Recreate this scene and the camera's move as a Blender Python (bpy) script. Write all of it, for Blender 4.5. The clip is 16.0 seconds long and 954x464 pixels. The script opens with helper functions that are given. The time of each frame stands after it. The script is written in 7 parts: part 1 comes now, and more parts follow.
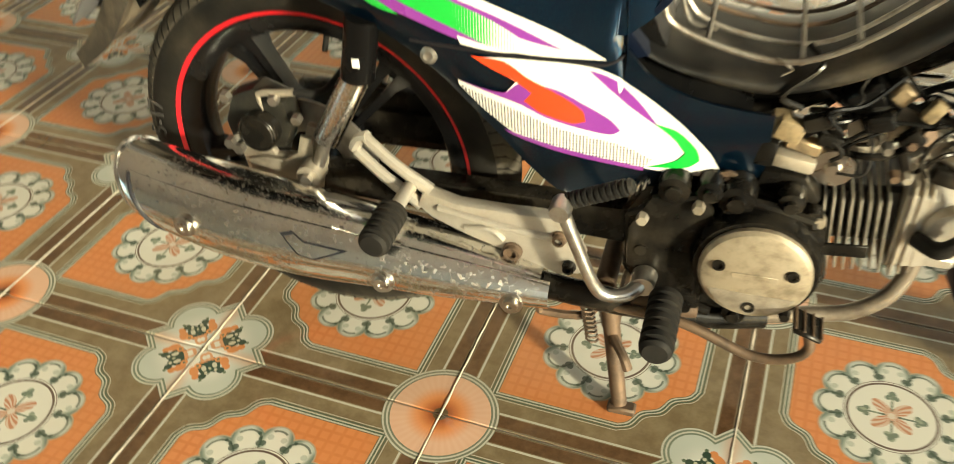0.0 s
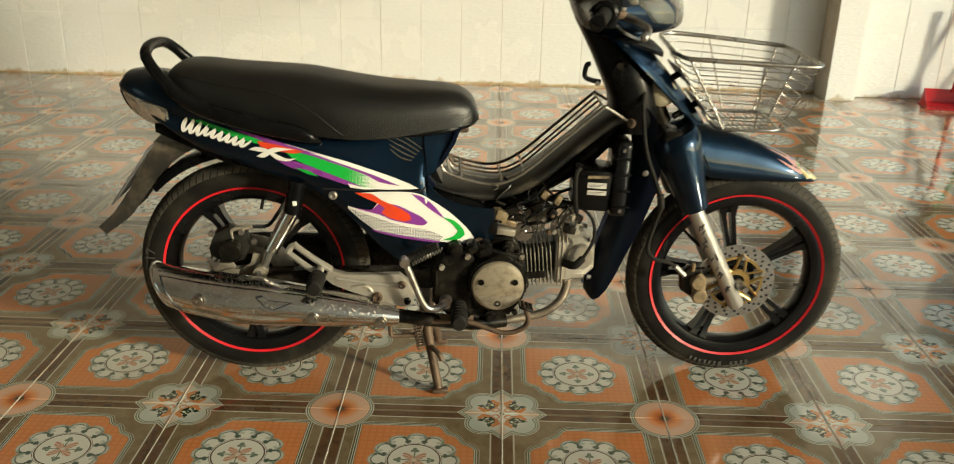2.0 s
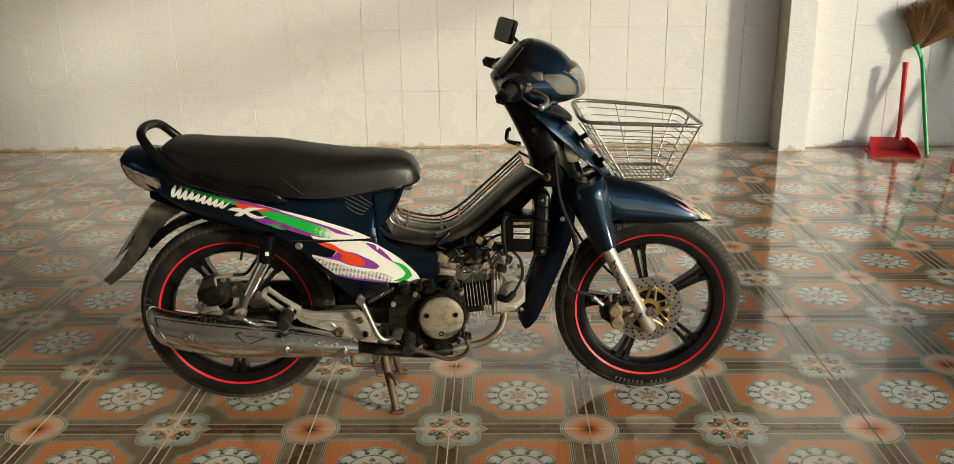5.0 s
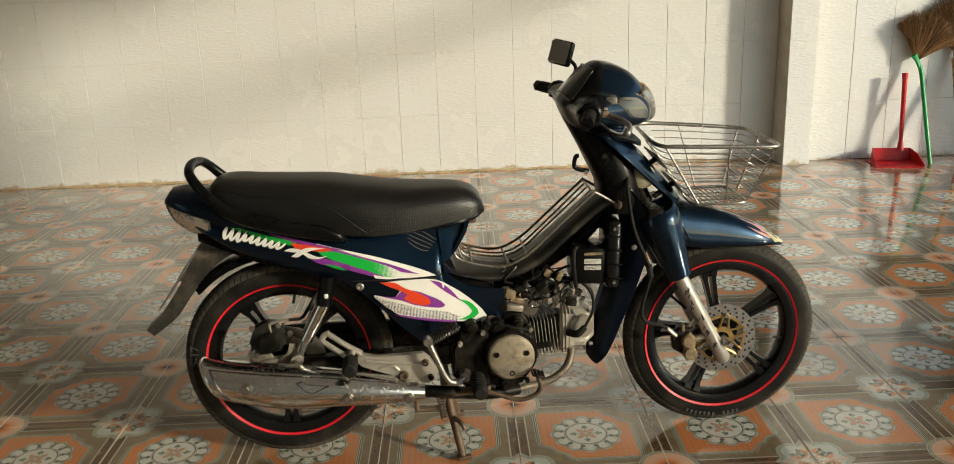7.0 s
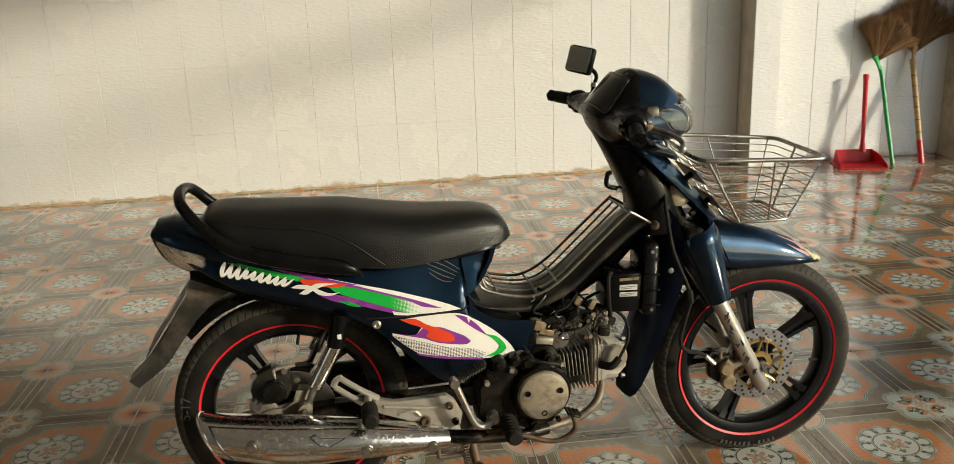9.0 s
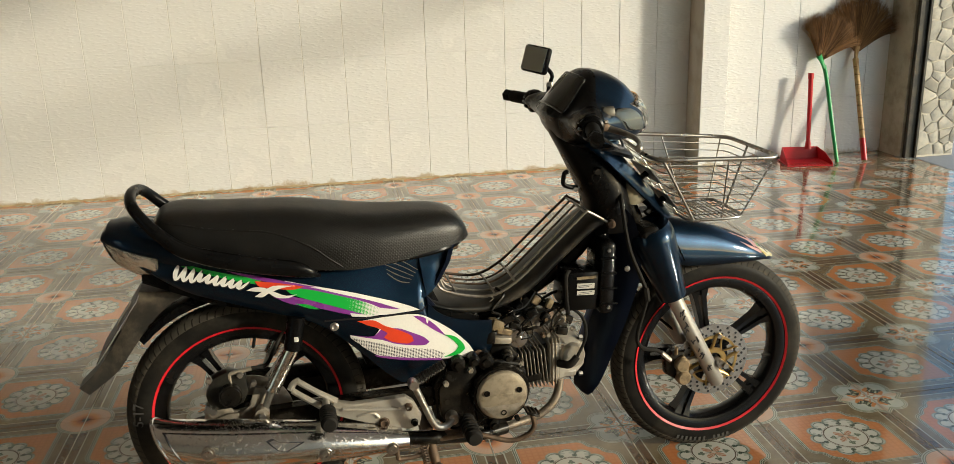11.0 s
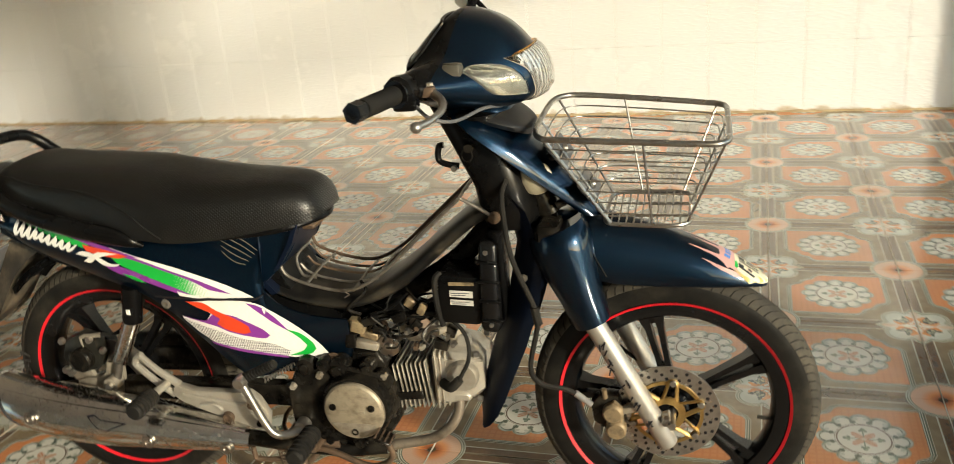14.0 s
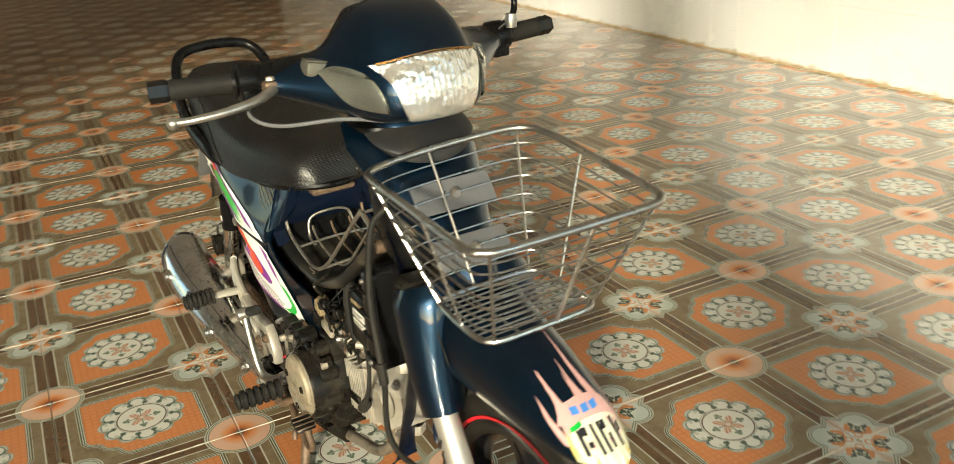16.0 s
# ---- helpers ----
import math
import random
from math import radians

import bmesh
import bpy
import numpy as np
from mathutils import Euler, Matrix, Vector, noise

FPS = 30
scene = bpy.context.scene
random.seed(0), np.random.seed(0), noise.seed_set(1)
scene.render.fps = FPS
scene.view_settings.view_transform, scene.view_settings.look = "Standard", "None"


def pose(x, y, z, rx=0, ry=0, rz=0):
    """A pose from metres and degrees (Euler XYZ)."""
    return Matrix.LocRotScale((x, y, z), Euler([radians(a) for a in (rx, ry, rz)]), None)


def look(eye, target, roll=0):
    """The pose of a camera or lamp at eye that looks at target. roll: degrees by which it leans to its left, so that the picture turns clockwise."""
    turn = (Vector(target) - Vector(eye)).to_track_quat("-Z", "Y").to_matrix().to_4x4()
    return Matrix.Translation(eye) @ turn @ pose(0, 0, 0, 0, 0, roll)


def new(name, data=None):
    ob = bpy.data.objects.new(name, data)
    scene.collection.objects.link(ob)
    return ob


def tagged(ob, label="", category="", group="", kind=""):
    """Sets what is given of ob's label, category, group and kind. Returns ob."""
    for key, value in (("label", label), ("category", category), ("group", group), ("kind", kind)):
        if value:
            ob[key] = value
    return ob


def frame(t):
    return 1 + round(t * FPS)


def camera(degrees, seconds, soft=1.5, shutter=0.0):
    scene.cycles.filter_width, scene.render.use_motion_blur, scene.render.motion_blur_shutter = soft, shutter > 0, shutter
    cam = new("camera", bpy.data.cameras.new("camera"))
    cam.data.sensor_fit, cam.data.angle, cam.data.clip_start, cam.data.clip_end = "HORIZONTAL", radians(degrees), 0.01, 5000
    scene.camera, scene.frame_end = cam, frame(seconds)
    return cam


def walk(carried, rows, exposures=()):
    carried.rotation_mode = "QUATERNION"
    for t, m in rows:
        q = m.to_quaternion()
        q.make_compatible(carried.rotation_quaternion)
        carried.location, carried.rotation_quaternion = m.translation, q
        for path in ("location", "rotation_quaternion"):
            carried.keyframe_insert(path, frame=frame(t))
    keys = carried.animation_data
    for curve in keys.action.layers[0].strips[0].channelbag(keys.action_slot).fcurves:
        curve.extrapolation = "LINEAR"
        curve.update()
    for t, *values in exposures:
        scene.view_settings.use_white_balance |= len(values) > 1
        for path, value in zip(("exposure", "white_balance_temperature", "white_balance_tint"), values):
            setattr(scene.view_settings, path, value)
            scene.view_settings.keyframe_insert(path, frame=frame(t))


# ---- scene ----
cam = camera(55.9, 16.0, 0.5, 0.45)
PATH = [
    (0, (-0.026, -0.749, 1.013), (-0.61, 0.686, -0.251), -2.6),
    (0.5, (-0.061, -1.061, 1.106), (-0.435, 0.591, 0.044), -0.8),
    (1, (-0.109, -1.348, 1.18), (-0.297, 0.378, 0.186), 1.3),
    (1.5, (-0.086, -1.628, 1.229), (-0.211, 0.159, 0.34), 1.2),
    (2, (-0.043, -1.895, 1.234), (-0.071, -0.037, 0.494), 1.3),
    (2.5, (0.01, -2.059, 1.287), (-0.01, -0.18, 0.604), 0.4),
    (3, (0.121, -2.188, 1.282), (0.085, -0.3, 0.623), -0.1),
    (3.2, (0.154, -2.21, 1.29), (0.104, -0.324, 0.626), -0.3),
    (5.3, (0.146, -2.281, 1.325), (0.098, -0.372, 0.732), -1.1),
    (5.5, (0.116, -2.263, 1.315), (0.072, -0.351, 0.731), -1.3),
    (6, (-0.022, -2.261, 1.336), (-0.056, -0.352, 0.741), -1.4),
    (6.5, (-0.125, -2.254, 1.325), (-0.109, -0.342, 0.739), -1.6),
    (7, (-0.144, -2.145, 1.329), (-0.106, -0.229, 0.757), -2.1),
    (7.5, (-0.158, -2.019, 1.318), (-0.097, -0.099, 0.76), -1.9),
    (8, (-0.224, -1.975, 1.327), (-0.121, -0.057, 0.769), -1.6),
    (8.5, (-0.329, -1.927, 1.348), (-0.181, -0.011, 0.792), -1.7),
    (9, (-0.379, -1.891, 1.328), (-0.174, 0.015, 0.757), -2.2),
    (9.2, (-0.397, -1.891, 1.327), (-0.162, 0.011, 0.753), -2.2),
    (11.5, (-0.39, -1.873, 1.333), (-0.061, 0.013, 0.754), -1.6),
    (12, (-0.296, -1.82, 1.318), (0.054, 0.059, 0.729), -1.4),
    (12.5, (-0.015, -1.818, 1.275), (0.164, 0.038, 0.553), -3.2),
    (13, (0.217, -1.67, 1.245), (0.125, 0.2, 0.542), -6.2),
    (13.5, (0.447, -1.487, 1.279), (0.143, 0.364, 0.584), -7.5),
    (14, (0.736, -1.338, 1.265), (0.155, 0.441, 0.56), -5.3),
    (14.5, (1.013, -1.123, 1.267), (0.118, 0.503, 0.523), -1.3),
    (15, (1.297, -0.885, 1.271), (0.06, 0.517, 0.56), -3.5),
    (15.5, (1.507, -0.605, 1.246), (0.019, 0.521, 0.525), -3.6),
    (16, (1.516, -0.273, 1.262), (-0.136, 0.545, 0.484), -3.6),
]
EXPOSURES = [
    (0.0, 2.08, 6980, -3), (0.5, 2.16, 6980, -3), (1.0, 2.06, 6930, -3), (1.5, 1.33, 6860, -3), (2.5, 0.98, 6560, -1), (3.2, 0.90, 6410, 2), (5.3, 0.78, 6360, 3), (9.0, 0.83, 6360, 3),
    (12.0, 0.88, 6360, 3), (12.5, 1.02, 6360, 3), (13.5, 1.24, 6410, 3), (14.5, 1.28, 6510, 3), (15.2, 1.28, 6560, 2), (16.0, 1.72, 6510, -1),
]
walk(cam, [(t, look(eye, target, roll)) for t, eye, target, roll in PATH], EXPOSURES)

# ---- world, sun, exposure ----
SUN = Vector((-1.0, 0.62, -0.29)).normalized()
world = bpy.data.worlds.new("world")
scene.world = world
world.use_nodes = True
wt = world.node_tree
wt.nodes.clear()
sky = wt.nodes.new("ShaderNodeTexSky")
sky.sky_type, sky.sun_disc = "NISHITA", False
sky.sun_elevation = math.asin(-SUN.z)
sky.sun_rotation = math.atan2(-SUN.x, -SUN.y)
sky.air_density, sky.dust_density = 1.0, 0.6
wback = wt.nodes.new("ShaderNodeBackground")
wback.inputs["Strength"].default_value = 0.15
wout = wt.nodes.new("ShaderNodeOutputWorld")
wt.links.new(sky.outputs[0], wback.inputs[0])
wt.links.new(wback.outputs[0], wout.inputs[0])
lamp = bpy.data.lights.new("sun", "SUN")
lamp.energy, lamp.angle, lamp.color = 2.1, radians(4.5), (1.0, 0.88, 0.70)
sun = new("sun", lamp)
sun.matrix_world = look((9, -6, 4), Vector((9, -6, 4)) + SUN)


# ---- node expressions ----
class N:
    """A value in a node tree, with arithmetic."""
    def __init__(self, tree, out):
        self.tree, self.out = tree, out

    def op(self, kind, *others, clamp=False):
        node = self.tree.nodes.new("ShaderNodeMath")
        node.operation, node.use_clamp = kind, clamp
        for socket, value in zip(node.inputs, (self, *others)):
            if isinstance(value, N):
                self.tree.links.new(value.out, socket)
            else:
                socket.default_value = value
        return N(self.tree, node.outputs[0])

    def __add__(self, o): return self.op("ADD", o)
    def __radd__(self, o): return self.op("ADD", o)
    def __sub__(self, o): return self.op("SUBTRACT", o)
    def __rsub__(self, o): return (self * -1.0) + o
    def __mul__(self, o): return self.op("MULTIPLY", o)
    def __rmul__(self, o): return self.op("MULTIPLY", o)
    def __truediv__(self, o): return self.op("DIVIDE", o)
    def lt(self, o): return self.op("LESS_THAN", o)
    def gt(self, o): return self.op("GREATER_THAN", o)
    def min(self, o): return self.op("MINIMUM", o)
    def max(self, o): return self.op("MAXIMUM", o)
    def abs(self): return self.op("ABSOLUTE")
    def sin(self): return self.op("SINE")
    def cos(self): return self.op("COSINE")
    def pow(self, o): return self.op("POWER", o)
    def between(self, a, b): return self.gt(a) * self.lt(b)

    def smooth(self, a, b):
        """0 below a, 1 above b."""
        node = self.tree.nodes.new("ShaderNodeMapRange")
        node.interpolation_type = "SMOOTHSTEP"
        self.tree.links.new(self.out, node.inputs["Value"])
        node.inputs["From Min"].default_value, node.inputs["From Max"].default_value = a, b
        return N(self.tree, node.outputs["Result"])


def hypot(a, b): return (a * a + b * b).op("SQRT")


class Mat:
    """A principled material with a few node helpers."""
    def __init__(self, name, colour=(0.5, 0.5, 0.5), rough=0.5, metal=0.0, **extra):
        self.m = bpy.data.materials.new(name)
        self.m.use_nodes = True
        self.t = self.m.node_tree
        self.b = self.t.nodes["Principled BSDF"]
        self.b.inputs["Base Color"].default_value = (*colour, 1)
        self.b.inputs["Roughness"].default_value = rough
        self.b.inputs["Metallic"].default_value = metal
        for key, value in extra.items():
            self.b.inputs[key.replace("_", " ")].default_value = value

    def node(self, kind):
        return self.t.nodes.new(kind)

    def position(self):
        return self.node("ShaderNodeNewGeometry").outputs["Position"]

    def local(self):
        return self.node("ShaderNodeTexCoord").outputs["Object"]

    def xyz(self, vector):
        sep = self.node("ShaderNodeSeparateXYZ")
        self.t.links.new(vector, sep.inputs[0])
        return [N(self.t, o) for o in sep.outputs]

    def noise(self, scale, detail=4.0, rough=0.55, vector=None, stretch=None):
        node = self.node("ShaderNodeTexNoise")
        node.inputs["Scale"].default_value, node.inputs["Detail"].default_value, node.inputs["Roughness"].default_value = scale, detail, rough
        vector = vector or self.local()
        if stretch:
            mapping = self.node("ShaderNodeMapping")
            mapping.inputs["Scale"].default_value = stretch
            self.t.links.new(vector, mapping.inputs[0])
            vector = mapping.outputs[0]
        self.t.links.new(vector, node.inputs["Vector"])
        return N(self.t, node.outputs["Fac"])

    def mix(self, fac, a, b):
        node = self.node("ShaderNodeMix")
        node.data_type = "RGBA"
        for socket, value in ((node.inputs[0], fac), (node.inputs[6], a), (node.inputs[7], b)):
            if isinstance(value, N):
                self.t.links.new(value.out, socket)
            elif isinstance(value, (int, float)):
                socket.default_value = value
            elif isinstance(value, tuple):
                socket.default_value = (*value, 1)
            else:
                self.t.links.new(value, socket)
        return node.outputs[2]

    def colour(self, socket):
        self.t.links.new(socket, self.b.inputs["Base Color"])

    def link(self, value, name):
        self.t.links.new(value.out, self.b.inputs[name])

    def bump(self, height, strength=0.3, distance=0.002):
        node = self.node("ShaderNodeBump")
        node.inputs["Strength"].default_value, node.inputs["Distance"].default_value = strength, distance
        self.t.links.new(height.out, node.inputs["Height"])
        self.t.links.new(node.outputs[0], self.b.inputs["Normal"])


def worn(name, colour, rough=0.5, metal=0.0, other=None, scale=18.0, amount=0.5, spread=0.12, bump=0.0, grain=220.0, dust=0.0, **extra):
    """A surface with stains, grain and uneven gloss."""
    m = Mat(name, colour, rough, metal, **extra)
    other = other or tuple(c * 0.6 for c in colour)
    big, fine = m.noise(scale, 5, 0.6), m.noise(grain, 3)
    out = m.mix((big.smooth(0.42, 0.72) * amount), colour, other)
    out = m.mix(fine.smooth(0.35, 0.75) * 0.18, out, tuple(c * 0.7 for c in colour))
    if dust:
        out = m.mix(m.noise(scale * 0.6, 6, 0.65).smooth(0.45, 0.75) * dust, out, (0.30, 0.25, 0.18))
    m.colour(out)
    m.link((big * spread * 2 + (rough - spread)).op("ADD", 0.0, clamp=True), "Roughness")
    if bump:
        m.bump(fine, bump, 0.0006)
    return m.m


TILE = 0.40


def tile_floor():
    """Printed ceramic tile: striped borders, an orange panel with a medallion, flower and round corner motifs."""
    m = Mat("floor_tile", rough=0.12, Specular_IOR_Level=0.82, Coat_Weight=0.60, Coat_Roughness=0.05)
    x, y, z = m.xyz(m.position())
    px, py = x / TILE, y / TILE
    ix, iy = (px + 0.5).op("FLOOR"), (py + 0.5).op("FLOOR")
    cx, cy = px - ix, py - iy
    a, b = cx.abs(), cy.abs()
    odd = (ix + iy).op("PINGPONG", 1.0).gt(0.5)
    near = a.min(b)
    grain = m.noise(60, 3, vector=m.position())
    olive = m.mix(m.noise(22, 5, 0.7, vector=m.position(), stretch=(1, 1, 1)).smooth(0.3, 0.75), (0.160, 0.118, 0.064), (0.245, 0.190, 0.112))
    drawn = m.noise(14, 6, 0.75, vector=m.position(), stretch=(1.6, 1.6, 1))
    brown = m.mix(drawn.smooth(0.3, 0.7) * 0.7 + grain * 0.3, (0.062, 0.031, 0.014), (0.150, 0.082, 0.040))
    pale, green, white, orange = (0.50, 0.49, 0.40), (0.030, 0.062, 0.044), (0.66, 0.65, 0.57), (0.64, 0.245, 0.090)
    out = m.mix(near.lt(0.060), olive, brown)
    out = m.mix(near.between(0.064, 0.073), out, pale)
    out = m.mix(near.lt(0.012), out, (0.16, 0.125, 0.08))
    # panel
    chamfer = (a + b - 0.560 + ((a - b) * 34.0).cos() * 0.012) * 0.72
    cut = chamfer + odd * 10.0
    d = (near - 0.165).min(cut)
    rim = m.mix(d.between(-0.010, -0.004).max(d.between(-0.022, -0.017)).max(d.between(-0.036, -0.033)), olive, pale)
    rim = m.mix(d.between(-0.017, -0.010).max(d.between(-0.030, -0.024)), rim, (0.085, 0.115, 0.078))
    out = m.mix(d.between(-0.036, 0.0), out, rim)
    weave = ((px * 150.0).sin().max((py * 150.0).sin())).smooth(0.2, 1.0)
    orange_in = m.mix(weave * m.noise(16, 3, vector=m.position()) * 0.75 + grain * 0.35, orange, (0.50, 0.160, 0.050))
    out = m.mix(d.gt(0.0), out, orange_in)
    # medallion
    u, v = (0.5 - a), (0.5 - b)
    r, ang = hypot(u, v), v.op("ARCTAN2", u)
    wedge = (ang + math.pi / 12).op("MODULO", math.pi / 6) - math.pi / 12
    lx, ly = r * wedge.cos() - 0.198, r * wedge.sin()
    lob = hypot(lx, ly)
    inside = lob.lt(0.062).max(r.lt(0.20))
    soft_curl = lob.smooth(0.030, 0.060)
    med = m.mix(soft_curl * 0.7, white, (0.34, 0.40, 0.34))
    med = m.mix(ly.abs().smooth(0.018, 0.050) * soft_curl * 0.8, med, (0.10, 0.15, 0.115))
    curl = (lob - 0.050 + lx * 0.10).abs().lt(0.0045) * (ly + lx * 0.60).gt(-0.004)
    knots = hypot(lx + 0.020, ly - 0.040).lt(0.012).max(hypot(lx + 0.002, ly - 0.047).lt(0.0085)).max(hypot(lx + 0.020, ly + 0.040).lt(0.012)).max(hypot(lx - 0.022, ly - 0.044).lt(0.007))
    med = m.mix(curl * 0.75, med, (0.045, 0.066, 0.050))
    med = m.mix(knots * 0.85, med, (0.040, 0.070, 0.050))
    med = m.mix(hypot(lx - 0.012, ly + 0.026).lt(0.012) * 0.45, med, (0.20, 0.26, 0.21))
    med = m.mix(r.lt(0.163), med, white)
    med = m.mix(r.between(0.144, 0.153).max(r.between(0.158, 0.161)), med, (0.13, 0.095, 0.075))
    petal = (ang * 2.0).sin().max(0.0).pow(2.0) * 0.064 + 0.026
    med = m.mix(r.lt(petal), med, m.mix((ang * 20.0 + r * 90.0).sin().smooth(-0.4, 0.6), (0.46, 0.22, 0.13), (0.60, 0.47, 0.37)))
    leaf = (hypot((u.max(v)) - 0.100, u.min(v) * 1.2).lt(0.017)).max(hypot((u.max(v)) - 0.084, u.min(v) - 0.014).lt(0.011)).max((u.min(v) - 0.004).lt(0.0) * u.max(v).between(0.02, 0.09))
    med = m.mix(leaf * 0.85, med, m.mix(m.noise(120, 2, vector=m.position()).gt(0.55), (0.060, 0.105, 0.070), (0.20, 0.25, 0.17)))
    med = m.mix(r.lt(0.014), med, (0.60, 0.52, 0.42))
    out = m.mix(inside, out, med)
    out = m.mix(lob.between(0.062, 0.068) * r.gt(0.20), out, (0.40, 0.30, 0.2))
    # flower corner
    q, phi = hypot(cx, cy), cy.op("ARCTAN2", cx)
    even = 1.0 - odd
    fl = (0.085 - hypot(a - 0.115, b - 0.115)).max((0.238 - a - b) * 0.72)
    out = m.mix(even * fl.gt(-0.030), out, m.mix((fl * (math.pi * 2 / 0.0145)).sin().gt(0.1), (0.17, 0.20, 0.15), pale))
    flower = m.mix(q.smooth(0.10, 0.215), (0.66, 0.65, 0.58), (0.47, 0.50, 0.44))
    fold = (phi + math.pi / 4).op("PINGPONG", math.pi / 4)
    fx, fy = q * fold.cos() * 0.86, q * fold.sin() * 0.86
    flower = m.mix(fold.smooth(0.50, 0.78) * q.smooth(0.06, 0.12) * 0.55, flower, (0.62, 0.34, 0.20))
    flower = m.mix(hypot((fx - 0.090) * 0.7, fy - 0.050).lt(0.015).max(hypot(fx - 0.116, fy - 0.050).lt(0.013)), flower, (0.60, 0.24, 0.09))
    flower = m.mix(hypot((fx - 0.088) * 0.62, fy - 0.014).lt(0.022).max(hypot(fx - 0.124, fy - 0.030).lt(0.013)), flower, green)
    flower = m.mix(hypot((fx - 0.092) * 0.62, fy - 0.018).lt(0.008).max(hypot(fx - 0.114, fy - 0.016).lt(0.006)), flower, (0.52, 0.50, 0.38))
    flower = m.mix(hypot(fx - 0.072, fy - 0.034).lt(0.012).max(hypot(fx - 0.062, fy - 0.018).lt(0.006)), flower, (0.66, 0.27, 0.10))
    flower = m.mix(hypot(fx - 0.072, fy - 0.034).lt(0.005).max(hypot(fx - 0.138, fy - 0.040).lt(0.006)), flower, (0.10, 0.14, 0.09))
    flower = m.mix(hypot((fx - 0.045) * 0.7, fy - 0.006).lt(0.015), flower, (0.60, 0.30, 0.16))
    flower = m.mix(hypot((fx - 0.045) * 0.7, fy - 0.006).lt(0.007), flower, white)
    flower = m.mix(hypot((fx - 0.100) * 0.7, fy).lt(0.0045), flower, (0.40, 0.42, 0.30))
    flower = m.mix(q.lt(0.016), flower, (0.30, 0.26, 0.16))
    out = m.mix(even * fl.gt(0.0), out, flower)
    # round corner
    out = m.mix(odd * q.lt(0.212), out, m.mix((q * (math.pi * 2 / 0.0145)).sin().gt(0.1), (0.18, 0.19, 0.14), pale))
    sun_disc = m.mix(q.smooth(0.025, 0.085), (0.30, 0.075, 0.02), (0.70, 0.27, 0.10))
    sun_disc = m.mix(q.smooth(0.075, 0.135), sun_disc, (0.68, 0.43, 0.30))
    rays = (phi * 40.0).sin() * 0.5 + 0.5
    sun_disc = m.mix((1.0 - q.smooth(0.05, 0.085)) * q.gt(0.045) * 0.4, sun_disc, (0.50, 0.13, 0.03))
    sun_disc = m.mix(rays * 0.10, sun_disc, (0.5, 0.2, 0.08))
    sun_disc = m.mix(q.lt(0.028), sun_disc, (0.09, 0.06, 0.03))
    out = m.mix(odd * q.lt(0.182), out, sun_disc)
    # wear
    rnd = m.node("ShaderNodeObjectInfo").outputs["Random"]
    out = m.mix(m.noise(1.3, 6, 0.65, vector=m.position()).smooth(0.40, 0.8) * 0.40, out, (0.25, 0.175, 0.10))
    out = m.mix(N(m.t, rnd) * 0.10, out, (0.12, 0.09, 0.06))
    m.colour(out)
    streak = m.noise(2.2, 6, 0.7, vector=m.position())
    m.link(streak * 0.16 + m.noise(90, 2, vector=m.position()) * 0.04 + 0.02, "Roughness")
    m.bump(m.noise(7, 3, vector=m.position()) + m.noise(140, 2, vector=m.position()) * 0.05, 0.05, 0.004)
    return m.m


def tile_wall():
    """Cream wall tile with short wavy relief."""
    m = Mat("wall_tile", (0.80, 0.78, 0.72), 0.22)
    pos = m.position()
    wave = m.noise(34, 1, 0.3, vector=pos, stretch=(0.85, 0.85, 2.6))
    big = m.noise(1.6, 5, 0.6, vector=pos)
    out = m.mix(big.smooth(0.4, 0.8) * 0.35, (0.745, 0.750, 0.757), (0.675, 0.665, 0.640))
    x, y, z = m.xyz(pos)
    out = m.mix((m.noise(9, 6, 0.7, vector=pos) - z * 6.0).smooth(0.34, 0.52) * 0.75, out, (0.40, 0.30, 0.17))
    rnd = N(m.t, m.node("ShaderNodeObjectInfo").outputs["Random"])
    out = m.mix(rnd * 0.12, out, (0.70, 0.68, 0.62))
    m.colour(out)
    m.link(big * 0.2 + 0.16, "Roughness")
    m.bump(wave.smooth(0.45, 0.70) + m.noise(160, 2, vector=pos) * 0.05, 0.30, 0.003)
    return m.m


FLOOR, WALLT = tile_floor(), tile_wall()
GROUT = worn("grout", (0.56, 0.48, 0.38), 0.9, scale=6)
GROUT_PALE = worn("grout_pale", (0.66, 0.62, 0.54), 0.9, scale=6, other=(0.42, 0.34, 0.24))
PLASTER = worn("plaster", (0.80, 0.78, 0.72), 0.7, scale=2.5, amount=0.35, other=(0.66, 0.62, 0.55), bump=0.15)


# ---- mesh helpers ----
def part(name, bm, material, parent=None, label="", sharp=38):
    """Link a bmesh as one object, under parent if given."""
    bmesh.ops.recalc_face_normals(bm, faces=bm.faces)
    limit = radians(sharp)
    for f in bm.faces:
        f.smooth = True
    for e in bm.edges:
        e.smooth = len(e.link_faces) == 2 and e.calc_face_angle(3.2) < limit
    mesh = bpy.data.meshes.new(name)
    bm.to_mesh(mesh)
    bm.free()
    mesh.materials.append(material)
    ob = new(name, mesh)
    if parent:
        ob.parent = parent
    if label:
        tagged(ob, label)
    return ob


